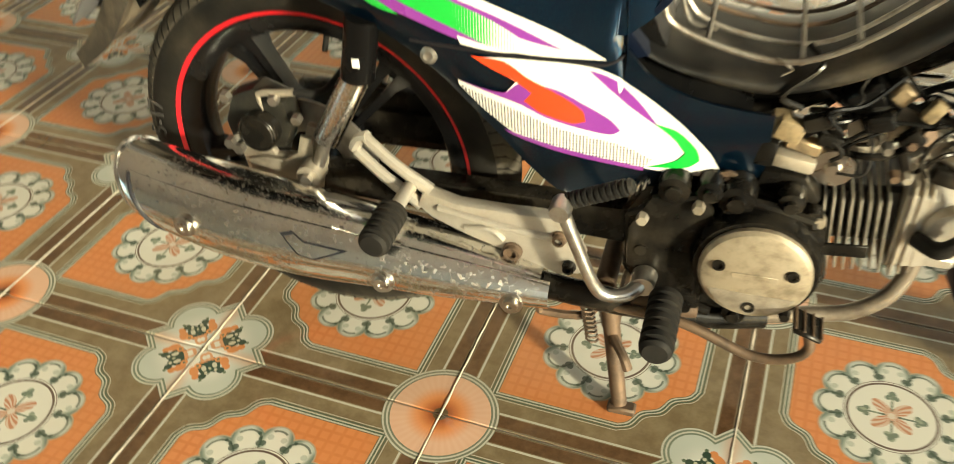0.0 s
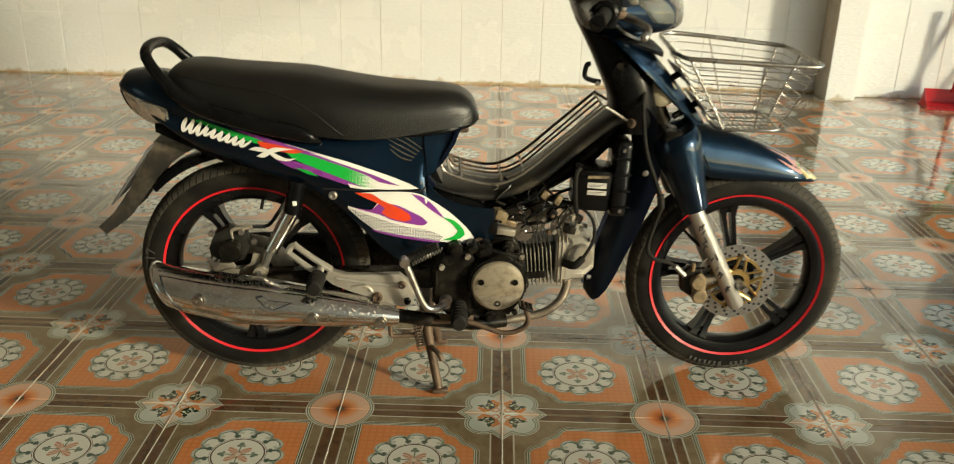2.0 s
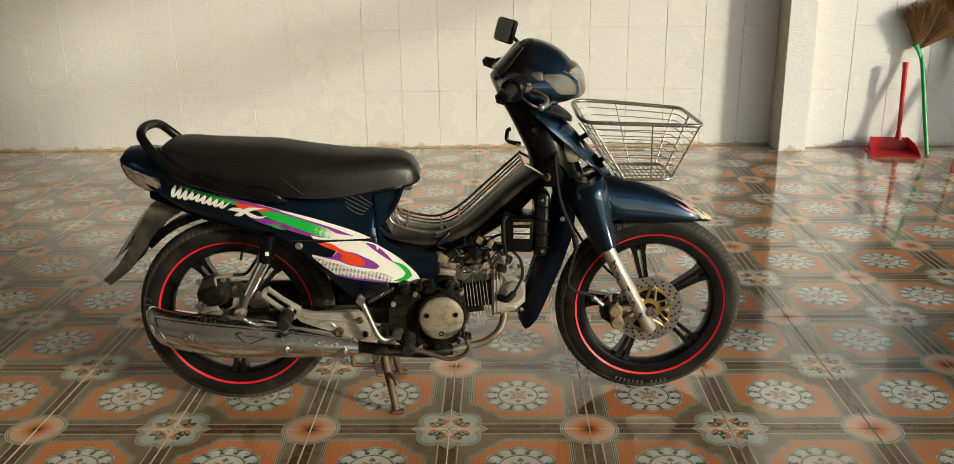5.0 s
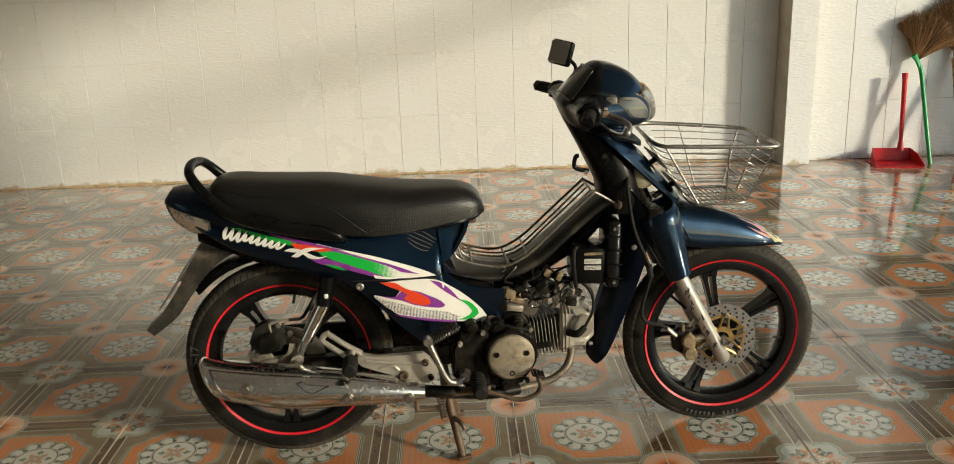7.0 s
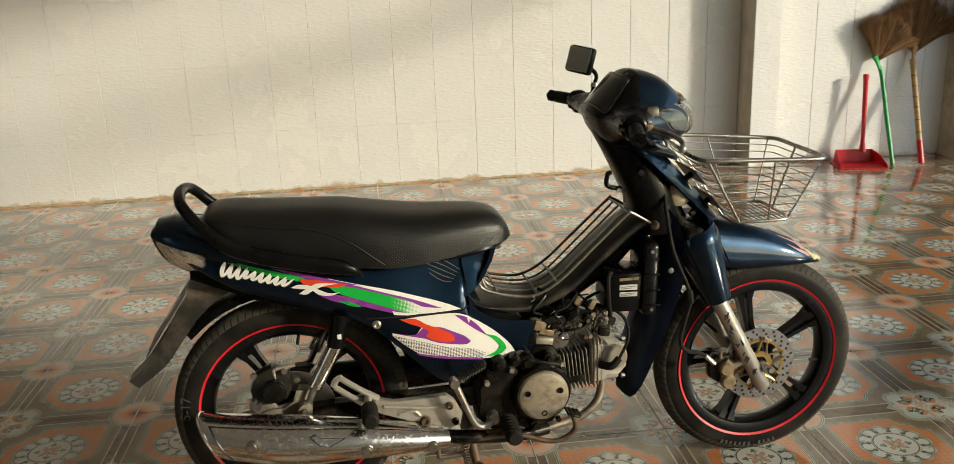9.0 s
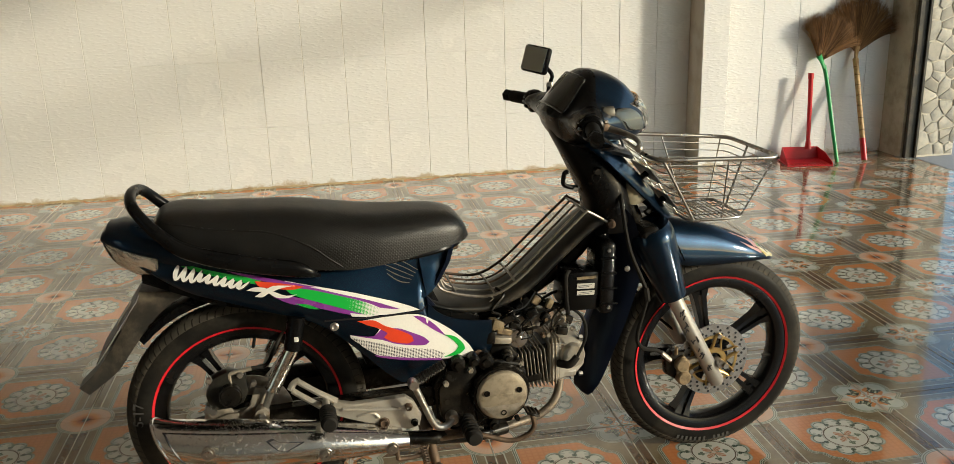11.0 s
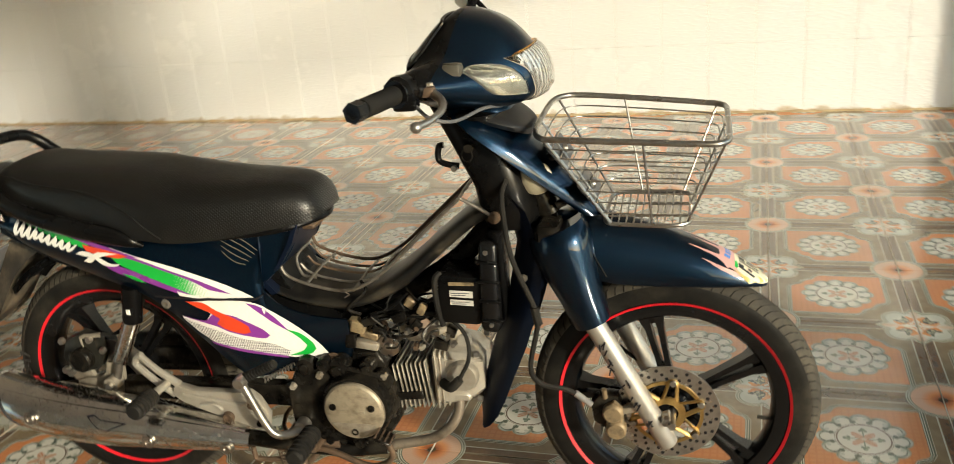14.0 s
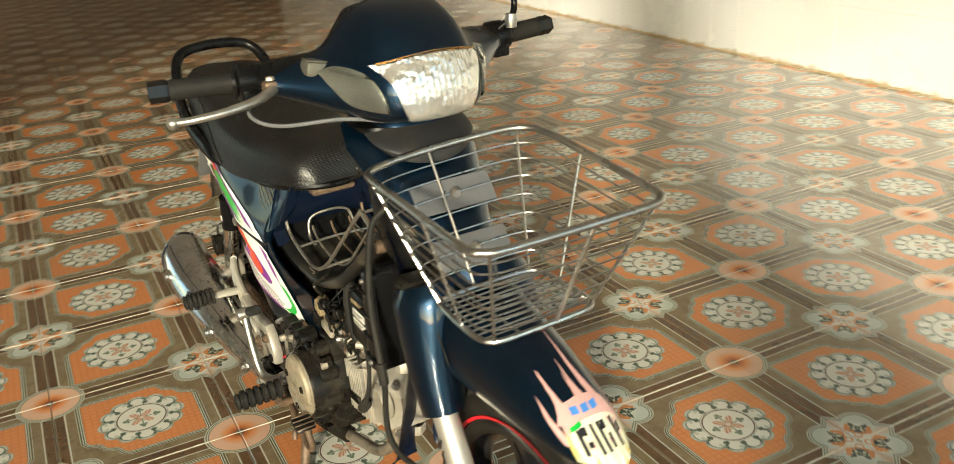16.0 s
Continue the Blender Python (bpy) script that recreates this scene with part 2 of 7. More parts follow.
def thing(name, label, category, m=None, group=""):
    """An Empty at the base of a thing."""
    ob = new(name)
    ob.empty_display_size = 0.05
    if m is not None:
        ob.matrix_world = m
    return tagged(ob, label, category, group)


def add_box(bm, c, s, bevel=0.0, turn=None, seg=1):
    """A box with bevelled edges, at centre c with sizes s."""
    made = bmesh.ops.create_cube(bm, size=1.0)["verts"]
    m = Matrix.Translation(c) @ (turn or Matrix()) @ Matrix.Diagonal((*s, 1))
    bmesh.ops.transform(bm, matrix=m, verts=made)
    if bevel:
        edges = list({e for v in made for e in v.link_edges})
        bmesh.ops.bevel(bm, geom=edges, offset=bevel, segments=seg, affect="EDGES", profile=0.5)
    return bm


def box(c, s, bevel=0.0, turn=None, seg=1):
    return add_box(bmesh.new(), c, s, bevel, turn, seg)


def add_loft(bm, sections, closed=True, caps=True):
    """Faces between rings of points; closed rings, with flat ends."""
    rings = [[bm.verts.new(p) for p in s] for s in sections]
    n = len(rings[0])
    for r0, r1 in zip(rings, rings[1:]):
        for k in range(n if closed else n - 1):
            bm.faces.new((r0[k], r0[(k + 1) % n], r1[(k + 1) % n], r1[k]))
    if caps and closed:
        bm.faces.new(rings[0][::-1])
        bm.faces.new(rings[-1])
    return bm


def loft(sections, closed=True, caps=True):
    return add_loft(bmesh.new(), sections, closed, caps)


def curve_points(points, per=6, closed=False):
    """Points of a smooth line through those given."""
    p = [Vector(q) for q in points]
    n = len(p)
    out = []
    for i in range(n if closed else n - 1):
        p0 = p[(i - 1) % n] if closed or i else p[0] * 2 - p[1]
        p1, p2 = p[i], p[(i + 1) % n]
        p3 = p[(i + 2) % n] if closed or i + 2 < n else p2 * 2 - p1
        for k in range(per):
            t = k / per
            out.append(0.5 * ((2 * p1) + (p2 - p0) * t + (2 * p0 - 5 * p1 + 4 * p2 - p3) * t * t + (3 * p1 - p0 - 3 * p2 + p3) * t ** 3))
    if not closed:
        out.append(p[-1])
    return out


def add_tube(bm, points, r, seg=8, per=6, closed=False, flat=1.0):
    """A round bar along a smooth line; r: one radius or one for each given point."""
    pts = curve_points(points, per, closed) if per > 1 else [Vector(q) for q in points]
    n = len(pts)
    if isinstance(r, (list, tuple)):
        radii = [r[min(len(r) - 1, int(k * (len(r) - 1) / (n - 1)))] * (1 - (k * (len(r) - 1) / (n - 1)) % 1) + r[min(len(r) - 1, int(k * (len(r) - 1) / (n - 1)) + 1)] * ((k * (len(r) - 1) / (n - 1)) % 1) for k in range(n)]
    else:
        radii = [r] * n
    up = None
    sections = []
    for k in range(n):
        t = (pts[(k + 1) % n] - pts[k - 1]) if closed else (pts[min(k + 1, n - 1)] - pts[max(k - 1, 0)])
        if t.length < 1e-9:
            t = Vector((0, 0, 1))
        t.normalize()
        if up is None:
            up = t.orthogonal().normalized()
        up = (up - t * up.dot(t))
        up = up.normalized() if up.length > 1e-6 else t.orthogonal().normalized()
        side = t.cross(up)
        sections.append([pts[k] + (up * math.cos(2 * math.pi * j / seg) + side * math.sin(2 * math.pi * j / seg) * flat) * radii[k] for j in range(seg)])
    if closed:
        # join last to first with the nearest turn
        best = min(range(seg), key=lambda s: (sections[0][0] - sections[-1][s]).length)
        sections.append([sections[0][(j - best) % seg] for j in range(seg)])
        return add_loft(bm, sections, True, False)
    return add_loft(bm, sections)


def tube(points, r, seg=8, per=6, closed=False, flat=1.0):
    return add_tube(bmesh.new(), points, r, seg, per, closed, flat)


def add_lathe(bm, profile, centre=(0, 0, 0), axis="Y", seg=48, close=False):
    """Turn (radius, along) pairs round an axis; close joins the profile's ends."""
    c = Vector(centre)
    rings = []
    for k in range(seg):
        t = 2 * math.pi * k / seg
        ring = []
        for r, h in profile:
            p = {"Y": (r * math.cos(t), h, r * math.sin(t)), "Z": (r * math.cos(t), r * math.sin(t), h), "X": (h, r * math.cos(t), r * math.sin(t))}[axis]
            ring.append(bm.verts.new(c + Vector(p)))
        rings.append(ring)
    n = len(profile)
    for k in range(seg):
        r0, r1 = rings[k], rings[(k + 1) % seg]
        for j in range(n if close else n - 1):
            bm.faces.new((r0[j], r0[(j + 1) % n], r1[(j + 1) % n], r1[j]))
    bmesh.ops.remove_doubles(bm, verts=[v for r in rings for v in r], dist=1e-6)
    return bm


def lathe(profile, centre=(0, 0, 0), axis="Y", seg=48, close=False):
    return add_lathe(bmesh.new(), profile, centre, axis, seg, close)


def add_plate(bm, outline, y0, y1, bevel=0.0):
    """A plate with an outline in x and z, from y0 to y1."""
    f = bm.faces.new([bm.verts.new((x, y0, z)) for x, z in outline])
    made = bmesh.ops.extrude_face_region(bm, geom=[f])["geom"]
    verts = [g for g in made if isinstance(g, bmesh.types.BMVert)]
    bmesh.ops.translate(bm, verts=verts, vec=(0, y1 - y0, 0))
    if bevel:
        top = [g for g in made if isinstance(g, bmesh.types.BMFace)] + [f]
        edges = list({e for g in top if g.is_valid for e in g.edges})
        bmesh.ops.bevel(bm, geom=edges, offset=bevel, segments=2, affect="EDGES", profile=0.5)
    return bm


def plate(outline, y0, y1, bevel=0.0):
    return add_plate(bmesh.new(), outline, y0, y1, bevel)


def spline(table):
    """A smooth function through (x, value) pairs."""
    xs, ys = [p[0] for p in table], [p[1] for p in table]
    def f(x):
        if x <= xs[0]:
            return ys[0]
        if x >= xs[-1]:
            return ys[-1]
        i = max(k for k in range(len(xs) - 1) if xs[k] <= x)
        h = xs[i + 1] - xs[i]
        t = (x - xs[i]) / h
        m0 = (ys[i + 1] - ys[i - 1]) / (xs[i + 1] - xs[i - 1]) * h if i else ys[1] - ys[0]
        m1 = (ys[i + 2] - ys[i]) / (xs[i + 2] - xs[i]) * h if i + 2 < len(xs) else ys[i + 1] - ys[i]
        return (2 * t ** 3 - 3 * t * t + 1) * ys[i] + (t ** 3 - 2 * t * t + t) * m0 + (3 * t * t - 2 * t ** 3) * ys[i + 1] + (t ** 3 - t * t) * m1
    return f



# ---- the room ----
WALL_Y, PILLAR_Y, RIGHT_Y, FRONT_X, BACK_X, SIDE_Y, CEIL = 3.74, 3.53, 3.64, 3.40, -13.2, -5.2, 3.45


def setting(name, bm, material, label="", category=""):
    return tagged(part(name, bm, material), label, category, "", "structure")


# floor bed under the tiles, and the ground outside
floor = setting("floor", box(((FRONT_X + BACK_X) / 2, (SIDE_Y + WALL_Y) / 2, -0.055), (FRONT_X - BACK_X, WALL_Y - SIDE_Y, 0.104)), GROUT,
                "patterned orange and olive ceramic tile floor, glossy", "floor")
wall_north = setting("wall_north", box(((1.97 + BACK_X) / 2, WALL_Y + 0.106, CEIL / 2), (1.97 - BACK_X, 0.20, CEIL)), GROUT_PALE,
                     "cream tiled wall with wavy relief and dirty foot", "wall")
wall_corner = setting("wall_corner", box(((2.15 + FRONT_X) / 2, RIGHT_Y + 0.106, CEIL / 2), (FRONT_X - 2.15, 0.20, CEIL)), GROUT_PALE,
                      "cream tiled wall beside the front opening", "wall")
pillar = setting("pillar", box((2.06, (PILLAR_Y + WALL_Y + 0.2) / 2 + 0.004, CEIL / 2), (0.178, WALL_Y + 0.2 - PILLAR_Y, CEIL)), GROUT_PALE,
                 "cream tiled pillar standing out of the wall", "pillar")
wall_back = setting("wall_back", box((BACK_X - 0.1, (SIDE_Y + WALL_Y) / 2, CEIL / 2), (0.2, WALL_Y - SIDE_Y + 0.6, CEIL)), worn("dark_wood_wall", (0.120, 0.075, 0.045), 0.5, scale=3, other=(0.07, 0.045, 0.028)), "dark brown boarded wall", "wall")
# unseen south side, added; its gap lets fill light into the back
wall_south = setting("wall_south", box(((FRONT_X - 5.4) / 2, SIDE_Y - 0.1, CEIL / 2), (FRONT_X + 5.4, 0.2, CEIL)), PLASTER, "unseen cream plaster wall, added on the south side", "wall")
setting("wall_south_back", box(((BACK_X - 9.4) / 2, SIDE_Y - 0.1, CEIL / 2), (-9.4 - BACK_X, 0.2, CEIL)), PLASTER, "unseen cream plaster wall, added on the south side", "wall")
setting("unseen_lintel_south", box((-7.4, SIDE_Y - 0.1, 3.05), (4.0, 0.196, 0.80)), PLASTER, "unseen plastered lintel added over the side opening", "lintel")
ceiling = setting("ceiling", box(((FRONT_X + BACK_X) / 2, (SIDE_Y + WALL_Y) / 2, CEIL + 0.1), (FRONT_X - BACK_X + 0.4, WALL_Y - SIDE_Y + 0.6, 0.2)), PLASTER, "white plaster ceiling", "ceiling")
# unseen front, set to shade the wall: a post between two wide openings, a transom bar and a lintel
post = setting("post", box((FRONT_X + 0.10, -0.66, CEIL / 2), (0.20, 0.52, CEIL)), PLASTER, "unseen plastered post between the front openings, shading the wall", "post")
lintel = setting("lintel", box((FRONT_X + 0.10, (SIDE_Y + WALL_Y) / 2, 3.135), (0.196, WALL_Y - SIDE_Y, 0.61)), PLASTER, "unseen plastered lintel over the front openings, shading the wall", "lintel")
transom = setting("transom", box((FRONT_X + 0.10, 1.46, 2.0), (0.06, 3.72, 0.085), 0.004), PLASTER, "unseen bar across the front opening, shading the wall", "transom")
# ---- END ROOM ----

from mathutils.bvhtree import BVHTree

# ---- materials of the motorbike ----
BLUE = Mat("blue_paint", (0.003, 0.020, 0.060), 0.34, 0.85, Coat_Weight=0.55, Coat_Roughness=0.03)
_fl = BLUE.noise(1400, 1)
_sc = BLUE.noise(9, 6, 0.7)
_fine = BLUE.noise(60, 6, 0.75)
BLUE.colour(BLUE.mix(_fl.smooth(0.5, 0.8) * 0.5, BLUE.mix(_sc.smooth(0.45, 0.8) * 0.5, (0.0011, 0.0082, 0.026), (0.0020, 0.0140, 0.036)), (0.0011, 0.092, 0.140)))
BLUE.link(_sc * 0.10 + _fine.smooth(0.6, 0.8) * 0.12, "Coat Roughness")
BLUE = BLUE.m
NAVY = worn("navy_plastic", (0.0025, 0.006, 0.018), 0.36, other=(0.006, 0.008, 0.015), scale=10, amount=0.5, Specular_IOR_Level=0.2)
BLACK = worn("black_plastic", (0.0035, 0.0035, 0.0037), 0.28, other=(0.008, 0.0075, 0.007), scale=14, amount=0.5, bump=0.1, grain=500, Specular_IOR_Level=0.15)
RUBBER = worn("rubber", (0.012, 0.0115, 0.011), 0.62, other=(0.028, 0.026, 0.023), scale=10, amount=0.7, bump=0.25, dust=0.06, Specular_IOR_Level=0.1)
TYRE = worn("tyre_rubber", (0.008, 0.0076, 0.0072), 0.50, other=(0.022, 0.020, 0.0165), scale=9, amount=0.8, bump=0.3, dust=0.12, Specular_IOR_Level=0.12)
GROOVE = worn("tread_groove", (0.019, 0.0175, 0.015), 0.7, scale=30, Specular_IOR_Level=0.1)
TREAD = worn("dusty_tread", (0.044, 0.040, 0.034), 0.7, other=(0.085, 0.075, 0.058), scale=12, amount=0.8, bump=0.3, dust=0.2, Specular_IOR_Level=0.12)


def seat_vinyl():
    m = Mat("seat_vinyl", (0.016, 0.015, 0.015), 0.38, Specular_IOR_Level=0.42)
    p = m.local()
    x, y, z = m.xyz(p)
    dots = ((x * 760.0).sin() * (z * 760.0 + y * 760.0).sin())
    dimple = dots.smooth(0.1, 0.7) * x.smooth(0.10, 0.30)
    m.bump(dimple * 0.5 + m.noise(240, 4, 0.7) * 0.6 + m.noise(22, 4) * 1.2, 0.55, 0.0015)
    n = m.noise(7, 5, 0.65)
    m.colour(m.mix(n.smooth(0.4, 0.75) * 0.6, (0.004, 0.004, 0.004), (0.013, 0.012, 0.0108)))
    m.link(n * 0.22 + 0.24, "Roughness")
    return m.m


SEATM = seat_vinyl()
RIM = worn("black_rim_paint", (0.005, 0.005, 0.0055), 0.24, other=(0.010, 0.0095, 0.009), scale=12, amount=0.5, Specular_IOR_Level=0.30)
RED = worn("red_stripe", (0.58, 0.007, 0.018), 0.45, scale=30, amount=0.4)
STEEL = worn("bare_steel", (0.42, 0.40, 0.37), 0.34, 0.9, other=(0.16, 0.13, 0.10), scale=24, amount=0.6)
ALLOY = worn("cast_alloy", (0.42, 0.39, 0.34), 0.40, 0.45, other=(0.27, 0.23, 0.17), scale=16, amount=0.6, bump=0.15)
ALLOY_DULL = worn("dirty_alloy", (0.36, 0.32, 0.26), 0.5, 0.4, other=(0.15, 0.125, 0.095), scale=22, amount=0.8, bump=0.3, dust=0.3)
CASE = worn("oily_black_case", (0.0050, 0.0046, 0.0042), 0.26, other=(0.022, 0.019, 0.015), scale=18, amount=0.7, bump=0.2, dust=0.08, Specular_IOR_Level=0.16)
COVER = worn("clutch_cover_alloy", (0.34, 0.29, 0.215), 0.5, 0.4, other=(0.13, 0.10, 0.065), scale=34, amount=0.85, bump=0.3, dust=0.15)
GOLD = worn("gold_anodised", (0.50, 0.34, 0.13), 0.36, 0.9, other=(0.30, 0.18, 0.06), scale=30, amount=0.6)
GOLD_DULL = worn("bronze_caliper", (0.30, 0.225, 0.135), 0.5, 0.45, other=(0.10, 0.075, 0.05), scale=42, amount=0.85, bump=0.3)
FIN = worn("sooty_fin", (0.30, 0.275, 0.23), 0.5, 0.4, other=(0.07, 0.06, 0.045), scale=26, amount=0.7, bump=0.2)
SCUFFED = worn("scuffed_plastic", (0.006, 0.006, 0.0058), 0.36, other=(0.030, 0.026, 0.020), scale=14, amount=0.7, bump=0.15, grain=400, dust=0.24, Specular_IOR_Level=0.4)
TAN = worn("aged_plastic", (0.24, 0.18, 0.10), 0.55, scale=60, amount=0.85, other=(0.07, 0.055, 0.035), bump=0.3)
RUST = worn("rusty_steel", (0.13, 0.085, 0.055), 0.6, 0.4, other=(0.05, 0.035, 0.025), scale=30, amount=0.8, bump=0.2)
WIRE = worn("stainless_wire", (0.46, 0.44, 0.41), 0.30, 1.0, other=(0.26, 0.22, 0.17), scale=40, amount=0.55)
BADGE = worn("badge_edge", (0.20, 0.18, 0.14), 0.4, 0.4, scale=40, amount=0.7)
RACKW = worn("rack_wire", (0.27, 0.25, 0.22), 0.42, 0.8, other=(0.12, 0.09, 0.065), scale=40, amount=0.7)
GREYP = worn("grey_plate", (0.13, 0.13, 0.135), 0.5, 0.3, scale=20)


def chrome():
    m = Mat("pitted_chrome", (0.62, 0.61, 0.59), 0.10, 1.0)
    spots, big = m.noise(170, 3, 0.7), m.noise(12, 5, 0.6)
    pit = spots.smooth(0.53, 0.66) * big.smooth(0.36, 0.60)
    m.colour(m.mix(pit, m.mix(big.smooth(0.45, 0.7) * 0.6, (0.70, 0.69, 0.67), (0.50, 0.48, 0.455)), (0.24, 0.215, 0.185)))
    m.link(pit * 0.4 + big * 0.16 + 0.07, "Roughness")
    m.bump(spots, 0.12, 0.001)
    return m.m


CHROME = chrome()
WHITE_P = worn("white_print", (0.80, 0.79, 0.75), 0.3, scale=16, amount=0.2, other=(0.62, 0.6, 0.55), Coat_Weight=0.5)
GREEN_P = worn("green_print", (0.015, 0.42, 0.050), 0.3, scale=16, amount=0.25, Coat_Weight=0.5)
PURPLE_P = worn("purple_print", (0.22, 0.035, 0.30), 0.3, scale=16, amount=0.25, Coat_Weight=0.5)
RED_P = worn("orange_red_print", (0.70, 0.055, 0.015), 0.3, scale=16, amount=0.25, Coat_Weight=0.5)
INK = worn("dark_ink", (0.010, 0.010, 0.014), 0.4, scale=16)


def dotted():
    m = Mat("dotted_print", (0.78, 0.77, 0.73), 0.3, Coat_Weight=0.5)
    x, y, z = m.xyz(m.local())
    k = 2 * math.pi / 0.0076
    grid = (((x + z) * k).sin() * ((x - z) * k).sin())
    m.colour(m.mix(grid.gt(0.10), (0.78, 0.77, 0.73), (0.012, 0.014, 0.03)))
    return m.m


DOTS = dotted()


def fading():
    """Green print that breaks up into white dots towards its front end."""
    m = Mat("fading_green_print", (0.015, 0.42, 0.05), 0.3, Coat_Weight=0.5)
    x, y, z = m.xyz(m.local())
    k = 2 * math.pi / 0.0065
    grid = ((x + z) * k).sin() * ((x - z) * k).sin() * 0.5 + 0.5
    m.colour(m.mix((x.smooth(0.24, 0.345) * 1.15 - grid).gt(0.0), (0.015, 0.42, 0.050), (0.78, 0.77, 0.73)))
    return m.m


FADE_P = fading()


def lens(name, tint, rough=0.03):
    m = Mat(name, tint, rough, 0.0, IOR=1.45)
    m.b.inputs["Transmission Weight"].default_value = 1.0
    x, y, z = m.xyz(m.local())
    m.bump((y * 700.0).sin() * 0.15 + m.noise(60, 2), 0.25, 0.001)
    return m.m


CLEAR, AMBER, REDLENS = lens("clear_lens", (0.92, 0.92, 0.90)), lens("orange_lens", (0.9, 0.45, 0.10)), lens("red_lens", (0.75, 0.05, 0.03))
MIRROR = Mat("mirror_glass", (0.62, 0.66, 0.63), 0.03, 1.0).m
REFLECTOR = Mat("lamp_reflector", (0.86, 0.83, 0.78), 0.16, 0.75)
_x, _y, _z = REFLECTOR.xyz(REFLECTOR.local())
REFLECTOR.bump((_y * 700.0).sin() * 0.05 + REFLECTOR.noise(34, 2, 0.7), 0.8, 0.006)
REFLECTOR = REFLECTOR.m
DIM_BOWL = Mat("indicator_reflector", (0.17, 0.175, 0.155), 0.36, 0.5)
DIM_BOWL.bump(DIM_BOWL.noise(70, 3, 0.7), 0.45, 0.003)
DIM_BOWL = DIM_BOWL.m
SMOKY = Mat("smoky_glass", (0.012, 0.015, 0.014), 0.06).m

# ---- the motorbike ----
BIKE = thing("motorbike", "dark blue step-through motorbike with wire basket, on its centre stand", "motorbike", pose(-0.631, 0.19, 0, 0, 0, 3.5))


def wheel(name, x, z, radius, width, first, spokes=5):
    """A cast wheel: tyre with tread blocks, black rim with red stripes, forked spokes and hub. Returns the wheel part."""
    c = (x, 0, z)
    h = width / 2
    rim_w = 0.030
    K = 1.030
    bm = lathe([(r * K, y) for r, y in ((0.216, -rim_w), (0.209, -rim_w - 0.002), (0.190, -rim_w + 0.004), (0.185, -0.018), (0.182, 0.0), (0.185, 0.018), (0.190, rim_w - 0.004),
                (0.209, rim_w + 0.002), (0.216, rim_w), (0.205, 0.015), (0.205, -0.015))], c, seg=72, close=True)
    rim = part(name, bm, RIM, BIKE, "black cast rim with red edge stripe")
    prof = [(0.211 * K, -rim_w + 0.004), (0.2165 * K, -rim_w - 0.003)]
    top = radius
    for k in range(13):
        a = math.pi * k / 12
        # round carcass with a flatter tread
        r = 0.228 + (top - 0.228) * math.sin(a) ** 0.75
        prof.append((r, -h * math.cos(a) * (0.92 if k in (0, 12) else 1.0)))
    prof += [(0.2165 * K, rim_w + 0.003), (0.211 * K, rim_w - 0.004)]
    part("tyre", lathe(prof, c, seg=96), TYRE, rim, "worn dusty black rubber tyre")
    # tread blocks
    bm = bmesh.new()
    n = 90
    for k in range(n):
        t = 2 * math.pi * k / n
        for side in (-1, 1):
            pts = []
            for s, lag in ((0.04, 0.0), (0.35, 0.045), (0.70, 0.090), (1.00, 0.105)):
                al = math.pi / 2 - side * s
                r = 0.228 + (top - 0.228) * abs(math.sin(al)) ** 0.75 - 0.0008
                a = t + lag
                pts.append((x + r * math.cos(a), -h * math.cos(al), z + r * math.sin(a)))
            add_tube(bm, pts, 0.0021, seg=4, per=1)
    part("tread", bm, GROOVE, rim)
    band = []
    for k in range(17):
        al = math.pi / 2 - 1.02 + 2.04 * k / 16
        band.append((0.228 + (top - 0.228) * math.sin(al) ** 0.75 + 0.0004, -h * math.cos(al)))
    part("tread_band", lathe(band + [(r - 0.003, y) for r, y in band[::-1]], c, seg=96, close=True), TREAD, rim, "dusty worn tread")
    for side in (-1, 1):
        bm = lathe([(r * K, side * (rim_w + y)) for r, y in ((0.2152, 0.0008), (0.2199, 0.0045), (0.2199, 0.0058), (0.2143, 0.0027))], c, seg=96, close=True)
        part("rim_stripe", bm, RED, rim, "red stripe round the rim")
    for k in range(spokes):
        a = radians(first + 360 / spokes * k)
        m = Matrix.Translation(c) @ Matrix.Rotation(-a, 4, "Y")
        bm = bmesh.new()
        for s in (-1, 1):
            add_loft(bm, [[(0.036, yy * 0.018, s * 0.006 + zz * 0.006) for yy, zz in ((-1, -1), (1, -1), (1, 1), (-1, 1))],
                          [(0.10, yy * 0.013, s * 0.0088 + zz * 0.0052) for yy, zz in ((-1, -1), (1, -1), (1, 1), (-1, 1))],
                          [(0.160, yy * 0.015, s * 0.0120 + zz * 0.0062) for yy, zz in ((-1, -1), (1, -1), (1, 1), (-1, 1))],
                          [(0.186, yy * 0.022, s * 0.0145 + zz * 0.0105) for yy, zz in ((-1, -1), (1, -1), (1, 1), (-1, 1))]])
        add_box(bm, (0.178, 0, 0), (0.018, 0.028, 0.038), 0.004)
        add_box(bm, (0.055, 0, 0), (0.05, 0.014, 0.014))
        for v in bm.verts:
            v.co.x *= 1 + 0.030 * min(1.0, v.co.x / 0.186)
        bmesh.ops.transform(bm, matrix=m, verts=bm.verts)
        part("spoke", bm, RIM, rim)
